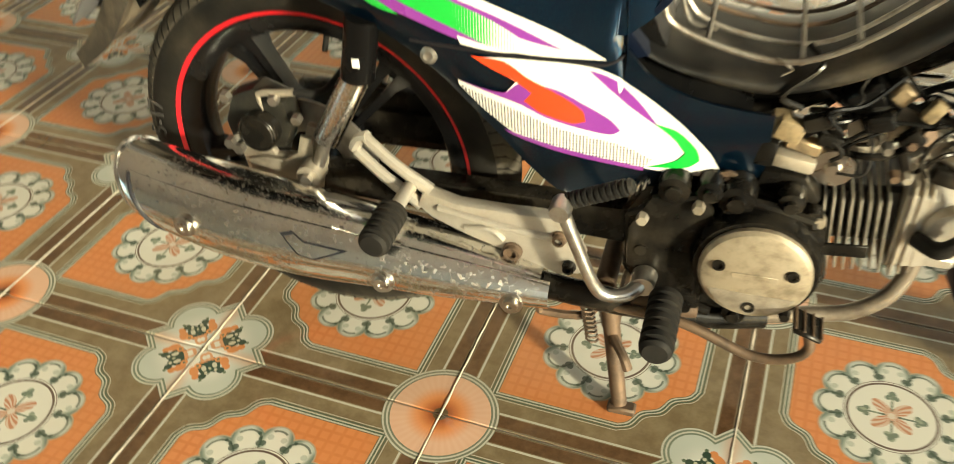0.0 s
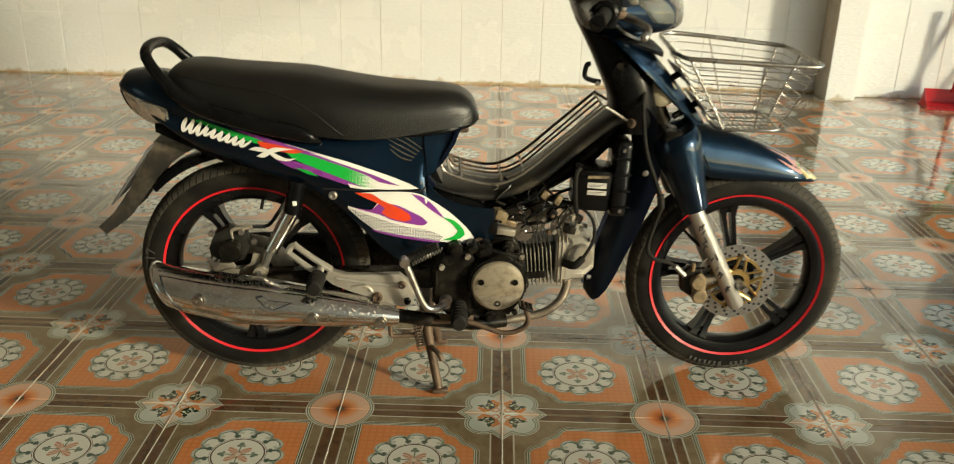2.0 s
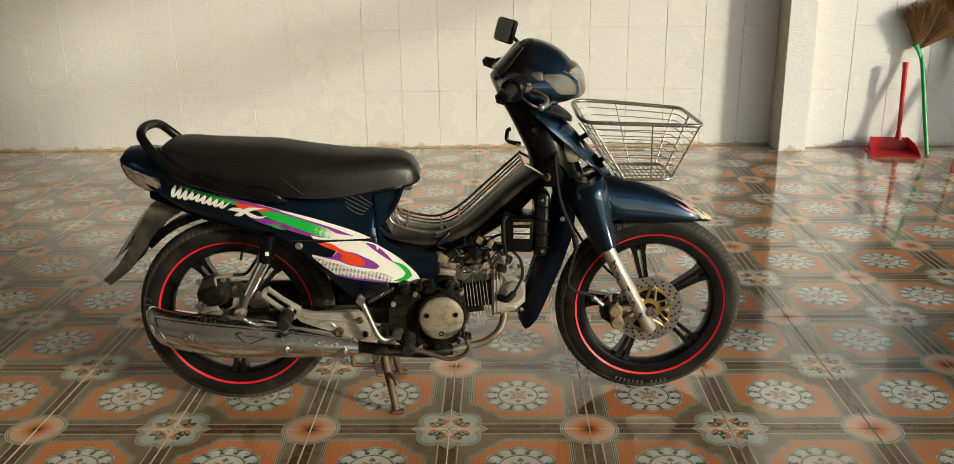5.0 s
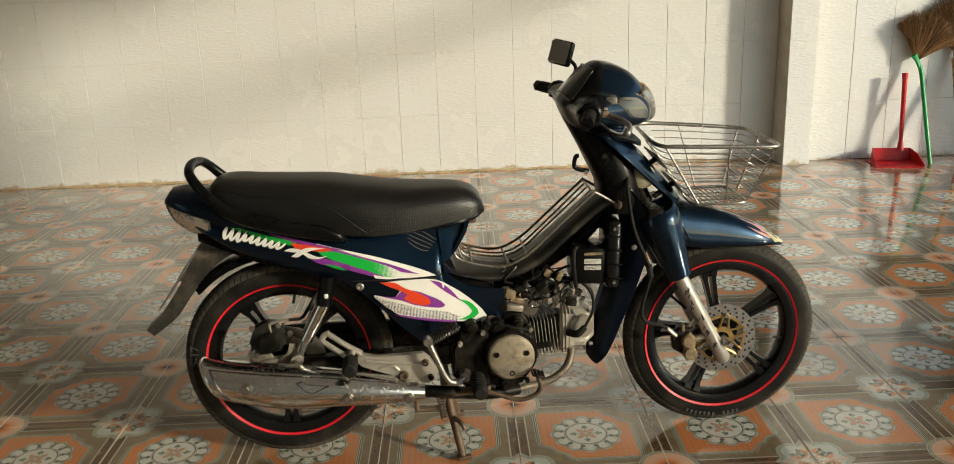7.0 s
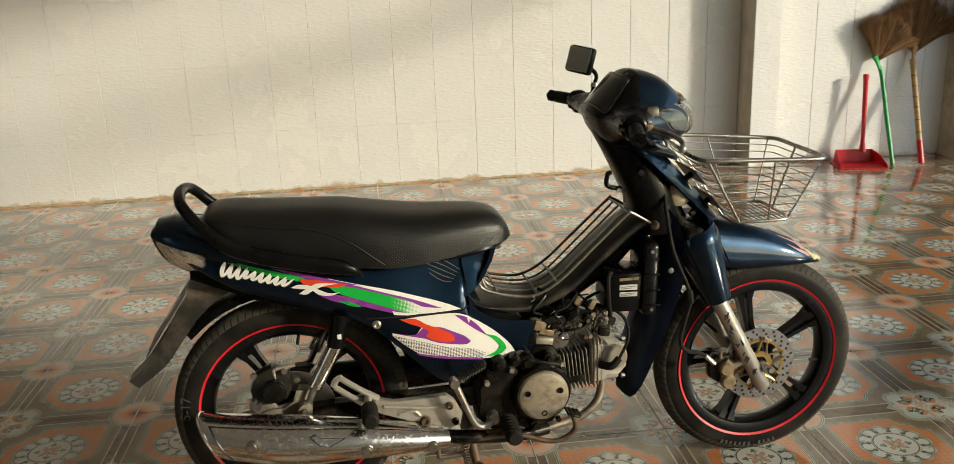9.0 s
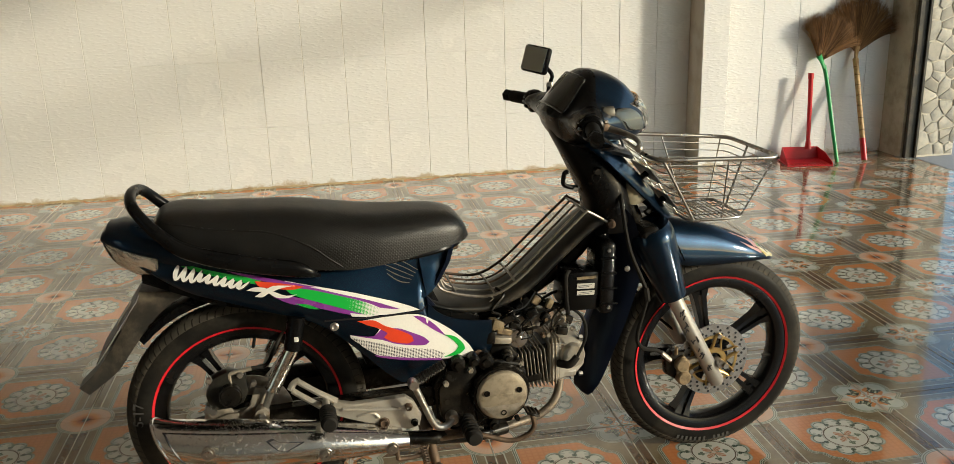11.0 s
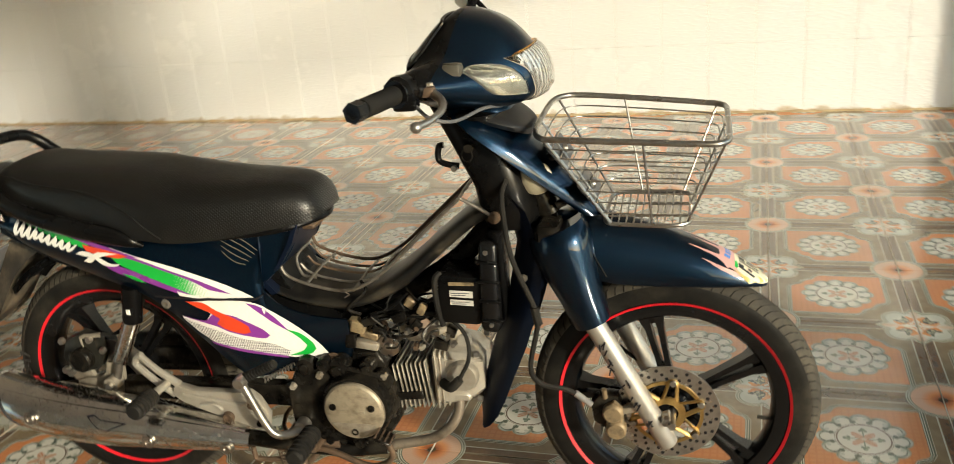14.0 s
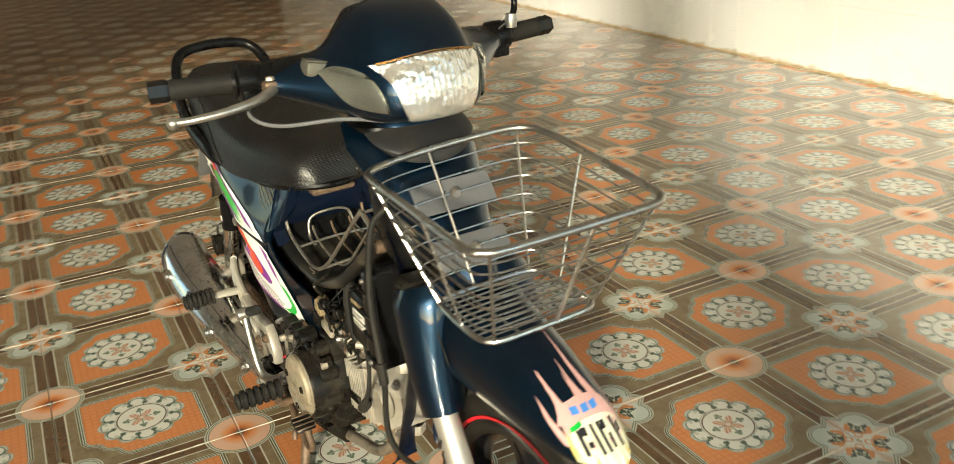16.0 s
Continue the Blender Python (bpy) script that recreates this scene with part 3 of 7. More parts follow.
    bm = lathe([(0.010, -0.055), (0.030, -0.055), (0.032, -0.050), (0.034, -0.030), (0.048, -0.026), (0.048, 0.026), (0.034, 0.030), (0.032, 0.055), (0.010, 0.055)], c, seg=32, close=True)
    part("hub", bm, RIM, rim)
    bm = tube([(x, -0.11, z), (x, 0.11, z)], 0.0075, 10, 1)
    part("axle", bm, STEEL, rim)
    bm = tube([(x + 0.205 * math.cos(radians(first - 40)), -0.012, z + 0.19 * math.sin(radians(first - 40))), (x + 0.165 * math.cos(radians(first - 40)), -0.014, z + 0.165 * math.sin(radians(first - 40)))], 0.004, 8, 1)
    part("valve", bm, RUBBER, rim)
    return rim


rear_wheel = wheel("rear_wheel", -0.001, 0.2910, 0.2865, 0.080, 122)
front_wheel = wheel("front_wheel", 1.228, 0.2815, 0.2810, 0.072, 30)

# side panels: half width, upper and lower edge along x
body_w = spline([(-0.26, 0.060), (-0.18, 0.088), (-0.08, 0.105), (0.05, 0.120), (0.20, 0.131), (0.35, 0.130), (0.45, 0.121), (0.54, 0.108), (0.60, 0.100)])
body_top = spline([(-0.262, 0.782), (-0.22, 0.792), (-0.14, 0.772), (-0.06, 0.745), (0.05, 0.708), (0.15, 0.685), (0.26, 0.675), (0.36, 0.680), (0.45, 0.692), (0.515, 0.702)])
body_bot = spline([(-0.262, 0.765), (-0.20, 0.705), (-0.11, 0.642), (-0.02, 0.608), (0.07, 0.577), (0.155, 0.547), (0.215, 0.508), (0.28, 0.444), (0.34, 0.381), (0.375, 0.360), (0.47, 0.380), (0.572, 0.398), (0.60, 0.405)])


def body_y(x, z):
    """How far out the side panel stands at x, z."""
    s = (z - body_bot(x)) / max(0.02, 0.70 - body_bot(x))
    crease = spline([(-0.115, 0.724), (-0.04, 0.697), (0.075, 0.664), (0.165, 0.641), (0.256, 0.608), (0.363, 0.569), (0.45, 0.560), (0.60, 0.50)])(x)
    w = body_w(x) * (0.90 + 0.10 * math.sin(math.pi * min(1, max(0, s)) ** 0.8))
    if z > crease:
        w -= min(0.035, (z - crease) * 0.42)
    return w


def side_panel(side):
    """The painted side panel; side -1 is the right."""
    bm = bmesh.new()
    xs = [-0.262 + 0.012 * k for k in range(int((0.594 + 0.262) / 0.012) + 1)] + [0.594]
    notch = spline([(0.43, 0.574), (0.455, 0.590), (0.477, 0.612), (0.500, 0.655), (0.517, 0.700)])
    low = spline([(0.43, 0.566), (0.46, 0.532), (0.50, 0.510), (0.54, 0.498), (0.594, 0.489)])
    def column(x, z0, z1, n=14):
        return [Vector((x, side * body_y(x, z0 + (z1 - z0) * k / n), z0 + (z1 - z0) * k / n)) for k in range(n + 1)]
    # main sheet, up to the notch
    cols = [column(x, body_bot(x), body_top(x) if x <= 0.43 else low(x)) for x in xs]
    inner = [[p + Vector((0, -side * 0.004, 0)) for p in c] for c in cols]
    add_loft(bm, [c + i[::-1] for c, i in zip(cols, inner)])
    # upper corner ahead of the notch
    xs2 = [0.42 + 0.0097 * k for k in range(11)]
    cols = [column(x, max(notch(x), 0.572), body_top(x), 5) for x in xs2]
    inner = [[p + Vector((0, -side * 0.004, 0)) for p in c] for c in cols]
    add_loft(bm, [c + i[::-1] for c, i in zip(cols, inner)])
    return bm


for side in (-1, 1):
    part("side_panel", side_panel(side), BLUE, BIKE, "glossy dark blue side panel")
# tail cowl joins the panels
bm = bmesh.new()
secs = []
for x, zt, zb, w in ((-0.276, 0.775, 0.755, 0.045), (-0.262, 0.793, 0.735, 0.062), (-0.225, 0.798, 0.712, 0.080), (-0.17, 0.786, 0.690, 0.090), (-0.10, 0.765, 0.665, 0.098), (0.0, 0.735, 0.64, 0.10)):
    secs.append([(x, w * math.cos(a) * (abs(math.cos(a)) ** -0.3 if abs(math.cos(a)) > 0.05 else 1), (zt + zb) / 2 + (zt - zb) / 2 * math.sin(a)) for a in [2 * math.pi * k / 24 for k in range(24)]])
part("tail_cowl", loft(secs), BLUE, BIKE)


def seat_mesh():
    top = spline([(-0.168, 0.785), (-0.152, 0.808), (-0.115, 0.818), (-0.03, 0.812), (0.06, 0.807), (0.148, 0.802), (0.206, 0.792), (0.28, 0.780), (0.354, 0.771), (0.43, 0.768), (0.49, 0.763), (0.525, 0.750), (0.545, 0.728), (0.553, 0.706)])
    bot = spline([(-0.168, 0.768), (-0.08, 0.745), (0.006, 0.718), (0.11, 0.690), (0.24, 0.669), (0.313, 0.668), (0.385, 0.674), (0.47, 0.684), (0.53, 0.690), (0.553, 0.694)])
    wid = spline([(-0.168, 0.060), (-0.152, 0.088), (-0.10, 0.112), (0.0, 0.124), (0.10, 0.132), (0.22, 0.138), (0.32, 0.132), (0.42, 0.112), (0.50, 0.090), (0.536, 0.072), (0.553, 0.046)])
    secs = []
    for k in range(61):
        x = -0.168 + 0.721 * (0.5 - 0.5 * math.cos(math.pi * k / 60))
        t, b, w = top(x), bot(x), wid(x)
        ring = []
        for j in range(33):
            a = math.pi * j / 32
            c, s = math.cos(a), math.sin(a)
            ring.append((x, w * math.copysign(abs(c) ** 0.62, c), b + (t - b) * s ** 0.55))
        secs.append(ring)
    return loft(secs)


bm = seat_mesh()
seat_tree = BVHTree.FromBMesh(bm)
part("seat", bm, SEATM, BIKE, "long black vinyl seat with dimpled front half", 60)
SEAM = ((-0.130, 0.800), (-0.094, 0.797), (-0.044, 0.786), (0.020, 0.778), (0.085, 0.769), (0.137, 0.750), (0.182, 0.725), (0.2145, 0.698), (0.241, 0.677))
for side in (-1, 1):
    pts = [seat_tree.ray_cast((x, side, z), (0, -side, 0))[0] for x, z in SEAM]
    part("seat_seam", tube([p for p in pts if p], 0.0024, 6), SEATM, BIKE)
# ---- END BODY ----

# ---- prints on the side panels ----
def drape(outline, solid, lift, side=-1, step=0.02, axis="Y"):
    """A flat shape in x and z, cut on a grid and laid on a solid from the side (or in y and z, from ahead)."""
    bm = bmesh.new()
    if axis == "Y":
        bm.faces.new([bm.verts.new((x, side, z)) for x, z in outline])
    else:
        bm.faces.new([bm.verts.new((2.0, y, z)) for y, z in outline])
    k = 0 if axis == "Y" else 1
    lo, hi = min(p[0] for p in outline), max(p[0] for p in outline)
    zl, zh = min(p[1] for p in outline), max(p[1] for p in outline)
    for n in range(1, int((hi - lo) / step) + 1):
        co = [0, 0, 0]
        co[k] = lo + n * step
        no = [0, 0, 0]
        no[k] = 1
        bmesh.ops.bisect_plane(bm, geom=bm.verts[:] + bm.edges[:] + bm.faces[:], plane_co=co, plane_no=no)
    for n in range(1, int((zh - zl) / step) + 1):
        bmesh.ops.bisect_plane(bm, geom=bm.verts[:] + bm.edges[:] + bm.faces[:], plane_co=(0, 0, zl + n * step), plane_no=(0, 0, 1))
    way = Vector((0, -side, 0)) if axis == "Y" else Vector((-1, 0, 0))
    found = [(v, solid.ray_cast(v.co, way)[0]) for v in bm.verts]
    k = 1 if axis == "Y" else 0
    hits = [h for _, h in found if h]
    for v, hit in found:
        if not hit:
            hit = v.co.copy()
            near = min(hits, key=lambda h: (h.x - v.co.x) ** 2 * k + (h.y - v.co.y) ** 2 * (1 - k) + (h.z - v.co.z) ** 2)
            hit[k] = near[k]
        v.co = hit - way * lift
    bmesh.ops.triangulate(bm, faces=bm.faces)
    return bm





def soften(outline, per=4):
    """Rounds an outline, but keeps its sharp corners."""
    pts = [Vector(p) for p in outline]
    n = len(pts)
    sharp = []
    for i, p in enumerate(pts):
        a, b = (p - pts[i - 1]).normalized(), (pts[(i + 1) % n] - p).normalized()
        sharp.append(a.dot(b) < 0.55)
    out = []
    for i, p in enumerate(pts):
        q = pts[(i + 1) % n]
        t0 = (q - p) if sharp[i] else (q - pts[i - 1]) / 2
        t1 = (q - p) if sharp[(i + 1) % n] else (pts[(i + 2) % n] - p) / 2
        size = (q - p).length
        t0, t1 = t0.normalized() * size * 0.9, t1.normalized() * size * 0.9
        for k in range(per):
            t = k / per
            out.append(p * (2 * t ** 3 - 3 * t ** 2 + 1) + t0 * (t ** 3 - 2 * t ** 2 + t) + q * (3 * t ** 2 - 2 * t ** 3) + t1 * (t ** 3 - t ** 2))
    return [(v.x, v.y) for v in out]


def tree_of(bm):
    t = BVHTree.FromBMesh(bm)
    bm.free()
    return t


PRINTS = []


def printed(name, material, *outline):
    PRINTS.append((name, material, list(outline)))


printed("white_band", WHITE_P, (0.109, 0.654), (0.183, 0.633), (0.251, 0.613), (0.306, 0.5935), (0.377, 0.567), (0.414, 0.548), (0.376, 0.5474), (0.318, 0.5486), (0.262, 0.564), (0.195, 0.609), (0.128, 0.640))
printed("green_stripe", GREEN_P, (-0.129, 0.7173), (-0.082, 0.699), (-0.03, 0.6836), (0.023, 0.670), (0.06, 0.659), (0.052, 0.650), (0.008, 0.660), (-0.057, 0.681), (-0.108, 0.7006))
printed("purple_line", PURPLE_P, (-0.014, 0.6853), (0.05, 0.6693), (0.109, 0.653), (0.183, 0.632), (0.128, 0.6404), (0.049, 0.6612))
printed("purple_stripe", PURPLE_P, (0.118, 0.6425), (0.156, 0.637), (0.236, 0.6094), (0.306, 0.584), (0.369, 0.556), (0.319, 0.5664), (0.236, 0.596), (0.168, 0.6216))
printed("purple_band", PURPLE_P, (0.081, 0.619), (0.126, 0.6145), (0.207, 0.589), (0.262, 0.5684), (0.306, 0.5484), (0.248, 0.559), (0.179, 0.582), (0.119, 0.598))
printed("green_band", FADE_P, (0.108, 0.636), (0.155, 0.631), (0.223, 0.609), (0.291, 0.583), (0.338, 0.555), (0.304, 0.549), (0.248, 0.570), (0.18, 0.597), (0.127, 0.619))
printed("green_tip", GREEN_P, (0.128, 0.598), (0.159, 0.5926), (0.183, 0.5785), (0.159, 0.583))
printed("light_edge", WHITE_P, (0.250, 0.563), (0.276, 0.5565), (0.318, 0.5490), (0.289, 0.5485), (0.254, 0.553))
printed("red_flash", RED_P, (0.045, 0.6587), (0.089, 0.6516), (0.129, 0.643), (0.153, 0.637), (0.128, 0.632), (0.088, 0.6376), (0.054, 0.6456))
printed("swoosh", WHITE_P, (0.272, 0.540), (0.318, 0.5426), (0.405, 0.539), (0.449, 0.5156), (0.494, 0.480), (0.532, 0.4385), (0.547, 0.412), (0.522, 0.4035), (0.462, 0.4117), (0.386, 0.4286), (0.314, 0.4436), (0.283, 0.4655), (0.249, 0.497), (0.247, 0.5055), (0.301, 0.495), (0.316, 0.514))
printed("purple_flame", PURPLE_P, (0.248, 0.5055), (0.301, 0.498), (0.321, 0.513), (0.36, 0.510), (0.391, 0.495), (0.42, 0.478), (0.434, 0.463), (0.423, 0.4566), (0.387, 0.4624), (0.349, 0.4724), (0.322, 0.485), (0.287, 0.4947))
printed("red_flame", RED_P, (0.265, 0.5408), (0.303, 0.538), (0.328, 0.5216), (0.366, 0.503), (0.391, 0.4855), (0.395, 0.472), (0.38, 0.468), (0.344, 0.478), (0.325, 0.491), (0.334, 0.502), (0.312, 0.517), (0.288, 0.5276))
printed("purple_edge", PURPLE_P, (0.395, 0.5370), (0.421, 0.529), (0.450, 0.504), (0.476, 0.470), (0.440, 0.497))
printed("dotted_field", DOTS, (0.248, 0.5005), (0.281, 0.489), (0.322, 0.4754), (0.372, 0.458), (0.439, 0.4425), (0.471, 0.425), (0.462, 0.4134), (0.371, 0.429), (0.317, 0.445), (0.278, 0.469))
printed("purple_line", PURPLE_P, (0.3, 0.4478), (0.372, 0.4325), (0.462, 0.4134), (0.462, 0.4083), (0.371, 0.426), (0.308, 0.442))
printed("green_hook", GREEN_P, (0.47, 0.476), (0.496, 0.4665), (0.518, 0.443), (0.523, 0.427), (0.509, 0.416), (0.465, 0.4145), (0.496, 0.425), (0.506, 0.437), (0.493, 0.4557))
printed("emblem_bar", WHITE_P, (0.025, 0.639), (0.042, 0.645), (0.066, 0.642), (0.09, 0.629), (0.111, 0.620), (0.135, 0.621), (0.116, 0.614), (0.089, 0.617), (0.068, 0.632), (0.047, 0.6346))
printed("emblem_bar", WHITE_P, (0.042, 0.623), (0.063, 0.636), (0.085, 0.645), (0.131, 0.6416), (0.101, 0.638), (0.076, 0.630), (0.059, 0.6205))


def stroke(points, width):
    """The outline of a brush stroke along a smooth line, thin at its ends."""
    line = curve_points([(x, 0, z) for x, z in points], 4)
    left, right = [], []
    for k, p in enumerate(line):
        d = (line[min(k + 1, len(line) - 1)] - line[max(k - 1, 0)]).normalized()
        w = width * (0.35 + 0.65 * math.sin(math.pi * k / (len(line) - 1)) ** 0.6)
        left.append((p.x - d.z * w, p.z + d.x * w))
        right.append((p.x + d.z * w, p.z - d.x * w))
    return left + right[::-1]


for side in (-1, 1):
    solid = tree_of(side_panel(side))
    for n, (name, material, outline) in enumerate(PRINTS):
        part(name, drape(soften(outline), solid, 0.0018 + 0.0002 * n, side, 0.012), material, BIKE, sharp=80)
    # a wavy white brush mark in place of the name: slanted strokes joined by thin upstrokes
    for k in range(9):
        x, z = -0.121 + 0.0165 * k, 0.6895 - 0.0046 * k
        h, lean = (0.0155, 0.0150, 0.0145, 0.0090, 0.0095, 0.0105, 0.0090, 0.0095, 0.0085)[k], 0.0065
        for pts, w, lift in (([(x + lean, z + h), (x - lean * 0.2, z), (x - lean * 0.6, z - h)], 0.0050, 0.0062), ([(x - lean * 0.6, z - h), (x + 0.006, z - h * 0.55), (x + 0.0165 + lean, z + h * 0.8)], 0.0028, 0.0064)):
            part("emblem_stroke", drape(stroke([(a + 0.0016, b - 0.0022) for a, b in pts], w * 1.25), solid, lift - 0.0006, side, 0.008), INK, BIKE, sharp=80)
            part("emblem_stroke", drape(stroke(pts, w), solid, lift, side, 0.008), WHITE_P, BIKE, sharp=80)
    # the joint between the upper and lower panel
    pts = []
    for x, z in ((0.191, 0.546), (0.261, 0.5465), (0.318, 0.544), (0.376, 0.543), (0.412, 0.5425), (0.432, 0.5517)):
        hit = solid.ray_cast((x, side, z), (0, -side, 0))[0]
        pts.append(hit if hit else Vector((x, side * 0.13, z)))
    part("panel_joint", tube([p + Vector((0, side * 0.001, 0)) for p in pts], 0.0022, 6), INK, BIKE)
    # embossed wing badge and its word plate, in the panel's own colour
    for k in range(5):
        a = (0.338 + 0.002 * k, 0.676 - 0.010 * k)
        b = (0.420 - 0.006 * k, 0.634 - 0.006 * k)
        pts = []
        for t in (0.0, 0.33, 0.66, 1.0):
            x, z = a[0] + (b[0] - a[0]) * t, a[1] + (b[1] - a[1]) * t + 0.006 * math.sin(math.pi * t) * (k - 2) * -0.5
            hit = solid.ray_cast((x, side, z), (0, -side, 0))[0]
            pts.append((hit if hit else Vector((x, side * 0.11, z))) + Vector((0, side * 0.0005, 0)))
        part("badge_feather", tube(pts, [0.0008, 0.0013, 0.0012, 0.0008], 6, 4), BADGE, BIKE)
    for x, z, col in ((0.213, 0.530, STEEL),):
        hit = solid.ray_cast((x, side, z), (0, -side, 0))[0] or Vector((x, side * 0.128, z))
        part("panel_bolt", lathe([(0.0, 0.0), (0.0105, 0.0), (0.0105, side * 0.003), (0.006, side * 0.005), (0.003, side * 0.0035), (0.0, side * 0.0035)], hit, seg=16), col, BIKE)
    part("panel_bolt", lathe([(0.0, 0.0), (0.014, 0.0), (0.014, side * 0.004), (0.007, side * 0.004), (0.007, side * 0.008), (0.0, side * 0.009)], (0.556, side * 0.106, 0.404), seg=18), RUST, BIKE, "copper-coloured washer bolt")

# inner frame, rear mudguard and the dark space between the panels
bm = bmesh.new()
secs = []
for x, z0, z1, w in ((-0.20, 0.66, 0.76, 0.06), (-0.05, 0.60, 0.72, 0.085), (0.10, 0.565, 0.69, 0.095), (0.24, 0.50, 0.67, 0.10), (0.36, 0.40, 0.67, 0.10), (0.43, 0.385, 0.63, 0.095), (0.48, 0.39, 0.52, 0.085), (0.57, 0.41, 0.49, 0.08)):
    secs.append([(x, -w, z0), (x, w, z0), (x, w * 0.85, z1), (x, -w * 0.85, z1)])
part("inner_frame", loft(secs), BLACK, BIKE)
secs = []
for k in range(19):
    a = radians(18 + 118 * k / 18)
    ring = []
    for r, y in ((0.302, -0.055), (0.318, -0.045), (0.322, 0.0), (0.318, 0.045), (0.302, 0.055), (0.300, 0.050), (0.314, 0.040), (0.318, 0.0), (0.314, -0.040), (0.300, -0.050)):
        ring.append((r * math.cos(a), y, 0.300 + r * math.sin(a)))
    secs.append(ring)
part("rear_mudguard", loft(secs), BLACK, BIKE)
# seat pan edge and the nose bracket under the seat
part("seat_base", tube([(-0.15, -0.098, 0.770), (-0.05, -0.112, 0.735), (0.10, -0.124, 0.690), (0.24, -0.126, 0.673), (0.40, -0.108, 0.674), (0.50, -0.080, 0.682), (0.545, 0.0, 0.684),
                        (0.50, 0.080, 0.682), (0.40, 0.108, 0.674), (0.24, 0.126, 0.673), (0.10, 0.124, 0.690), (-0.05, 0.112, 0.735), (-0.15, 0.098, 0.770)], 0.007, 8), BLACK, BIKE)
part("nose_bracket", box((0.505, 0.0, 0.668), (0.05, 0.09, 0.014), 0.004), RUST, BIKE)
# upper front faces of the body, across under the seat nose
secs = [[(x, -w, z), (x, w, z), (x - 0.012, w, z - 0.004), (x - 0.012, -w, z - 0.004)] for x, z, w in ((0.515, 0.695, 0.080), (0.498, 0.650, 0.092), (0.470, 0.605, 0.100), (0.435, 0.572, 0.106), (0.455, 0.548, 0.106))]
part("front_closure", loft(secs), NAVY, BIKE)

# grab rail round the tail
def strap(points, halves, thick, seg=12):
    """A bar of oval section, taller than thick, along a smooth line."""
    line = curve_points(points, 5)
    n = len(line)
    secs = []
    for k, p in enumerate(line):
        d = (line[min(k + 1, n - 1)] - line[max(k - 1, 0)]).normalized()
        side = d.cross(Vector((0, 0, 1)))
        side = side.normalized() if side.length > 1e-4 else Vector((0, 1, 0))
        up = side.cross(d).normalized()
        f = k / (n - 1) * (len(halves) - 1)
        i = min(int(f), len(halves) - 2)
        h = halves[i] * (1 - f + i) + halves[i + 1] * (f - i)
        secs.append([p + up * h * math.copysign(abs(math.cos(a)) ** 0.8, math.cos(a)) + side * min(thick, h) * math.sin(a) for a in [2 * math.pi * j / seg for j in range(seg)]])
    return loft(secs)


rail = [(0.190, -0.124, 0.657), (0.165, -0.132, 0.672), (0.130, -0.137, 0.684), (0.052, -0.141, 0.702), (-0.040, -0.136, 0.726), (-0.105, -0.128, 0.752), (-0.152, -0.116, 0.793), (-0.183, -0.100, 0.828), (-0.199, -0.070, 0.846), (-0.206, 0.0, 0.852)]
halves = [0.004, 0.014, 0.019, 0.0195, 0.0185, 0.0165, 0.0135, 0.0125, 0.0125, 0.0125]
rail += [(x, -y, z) for x, y, z in rail[-2::-1]]
part("grab_rail", strap(rail, halves + halves[-2::-1], 0.0125, 14), BLACK, BIKE, "black plastic-coated grab rail", 60)

# tail lamp, indicators
def shell_patch(points_top, points_bot, depth, n=10):
    """A curved lens between two lines, with thickness along -x."""
    a, b = curve_points(points_top, n), curve_points(points_bot, n)
    secs = []
    for p, q in zip(a, b):
        ring = [p.lerp(q, t) + depth * math.sin(math.pi * t) * 0.6 for t in (0, 0.2, 0.4, 0.6, 0.8, 1.0)]
        secs.append(ring + [r - depth for r in ring[::-1]])
    return loft(secs)


lampd = Vector((-0.014, 0, -0.006))
part("tail_lamp", shell_patch([(-0.262, -0.058, 0.760), (-0.278, 0.0, 0.768), (-0.262, 0.058, 0.760)], [(-0.234, -0.055, 0.710), (-0.250, 0.0, 0.705), (-0.234, 0.055, 0.710)], lampd), REDLENS, BIKE, "red tail lamp lens")
for side in (-1, 1):
    d = Vector((-0.005, side * 0.012, -0.004))
    part("rear_indicator", shell_patch([(-0.270, side * 0.060, 0.760), (-0.225, side * 0.087, 0.742), (-0.160, side * 0.098, 0.722)], [(-0.236, side * 0.058, 0.700), (-0.202, side * 0.074, 0.686), (-0.160, side * 0.086, 0.686)], d), CLEAR, BIKE, "clear rear indicator lens")
    part("indicator_bowl", shell_patch([(-0.265, side * 0.058, 0.758), (-0.221, side * 0.083, 0.740), (-0.160, side * 0.094, 0.720)], [(-0.232, side * 0.056, 0.702), (-0.200, side * 0.070, 0.688), (-0.160, side * 0.082, 0.688)], d * 0.3), REFLECTOR, BIKE)
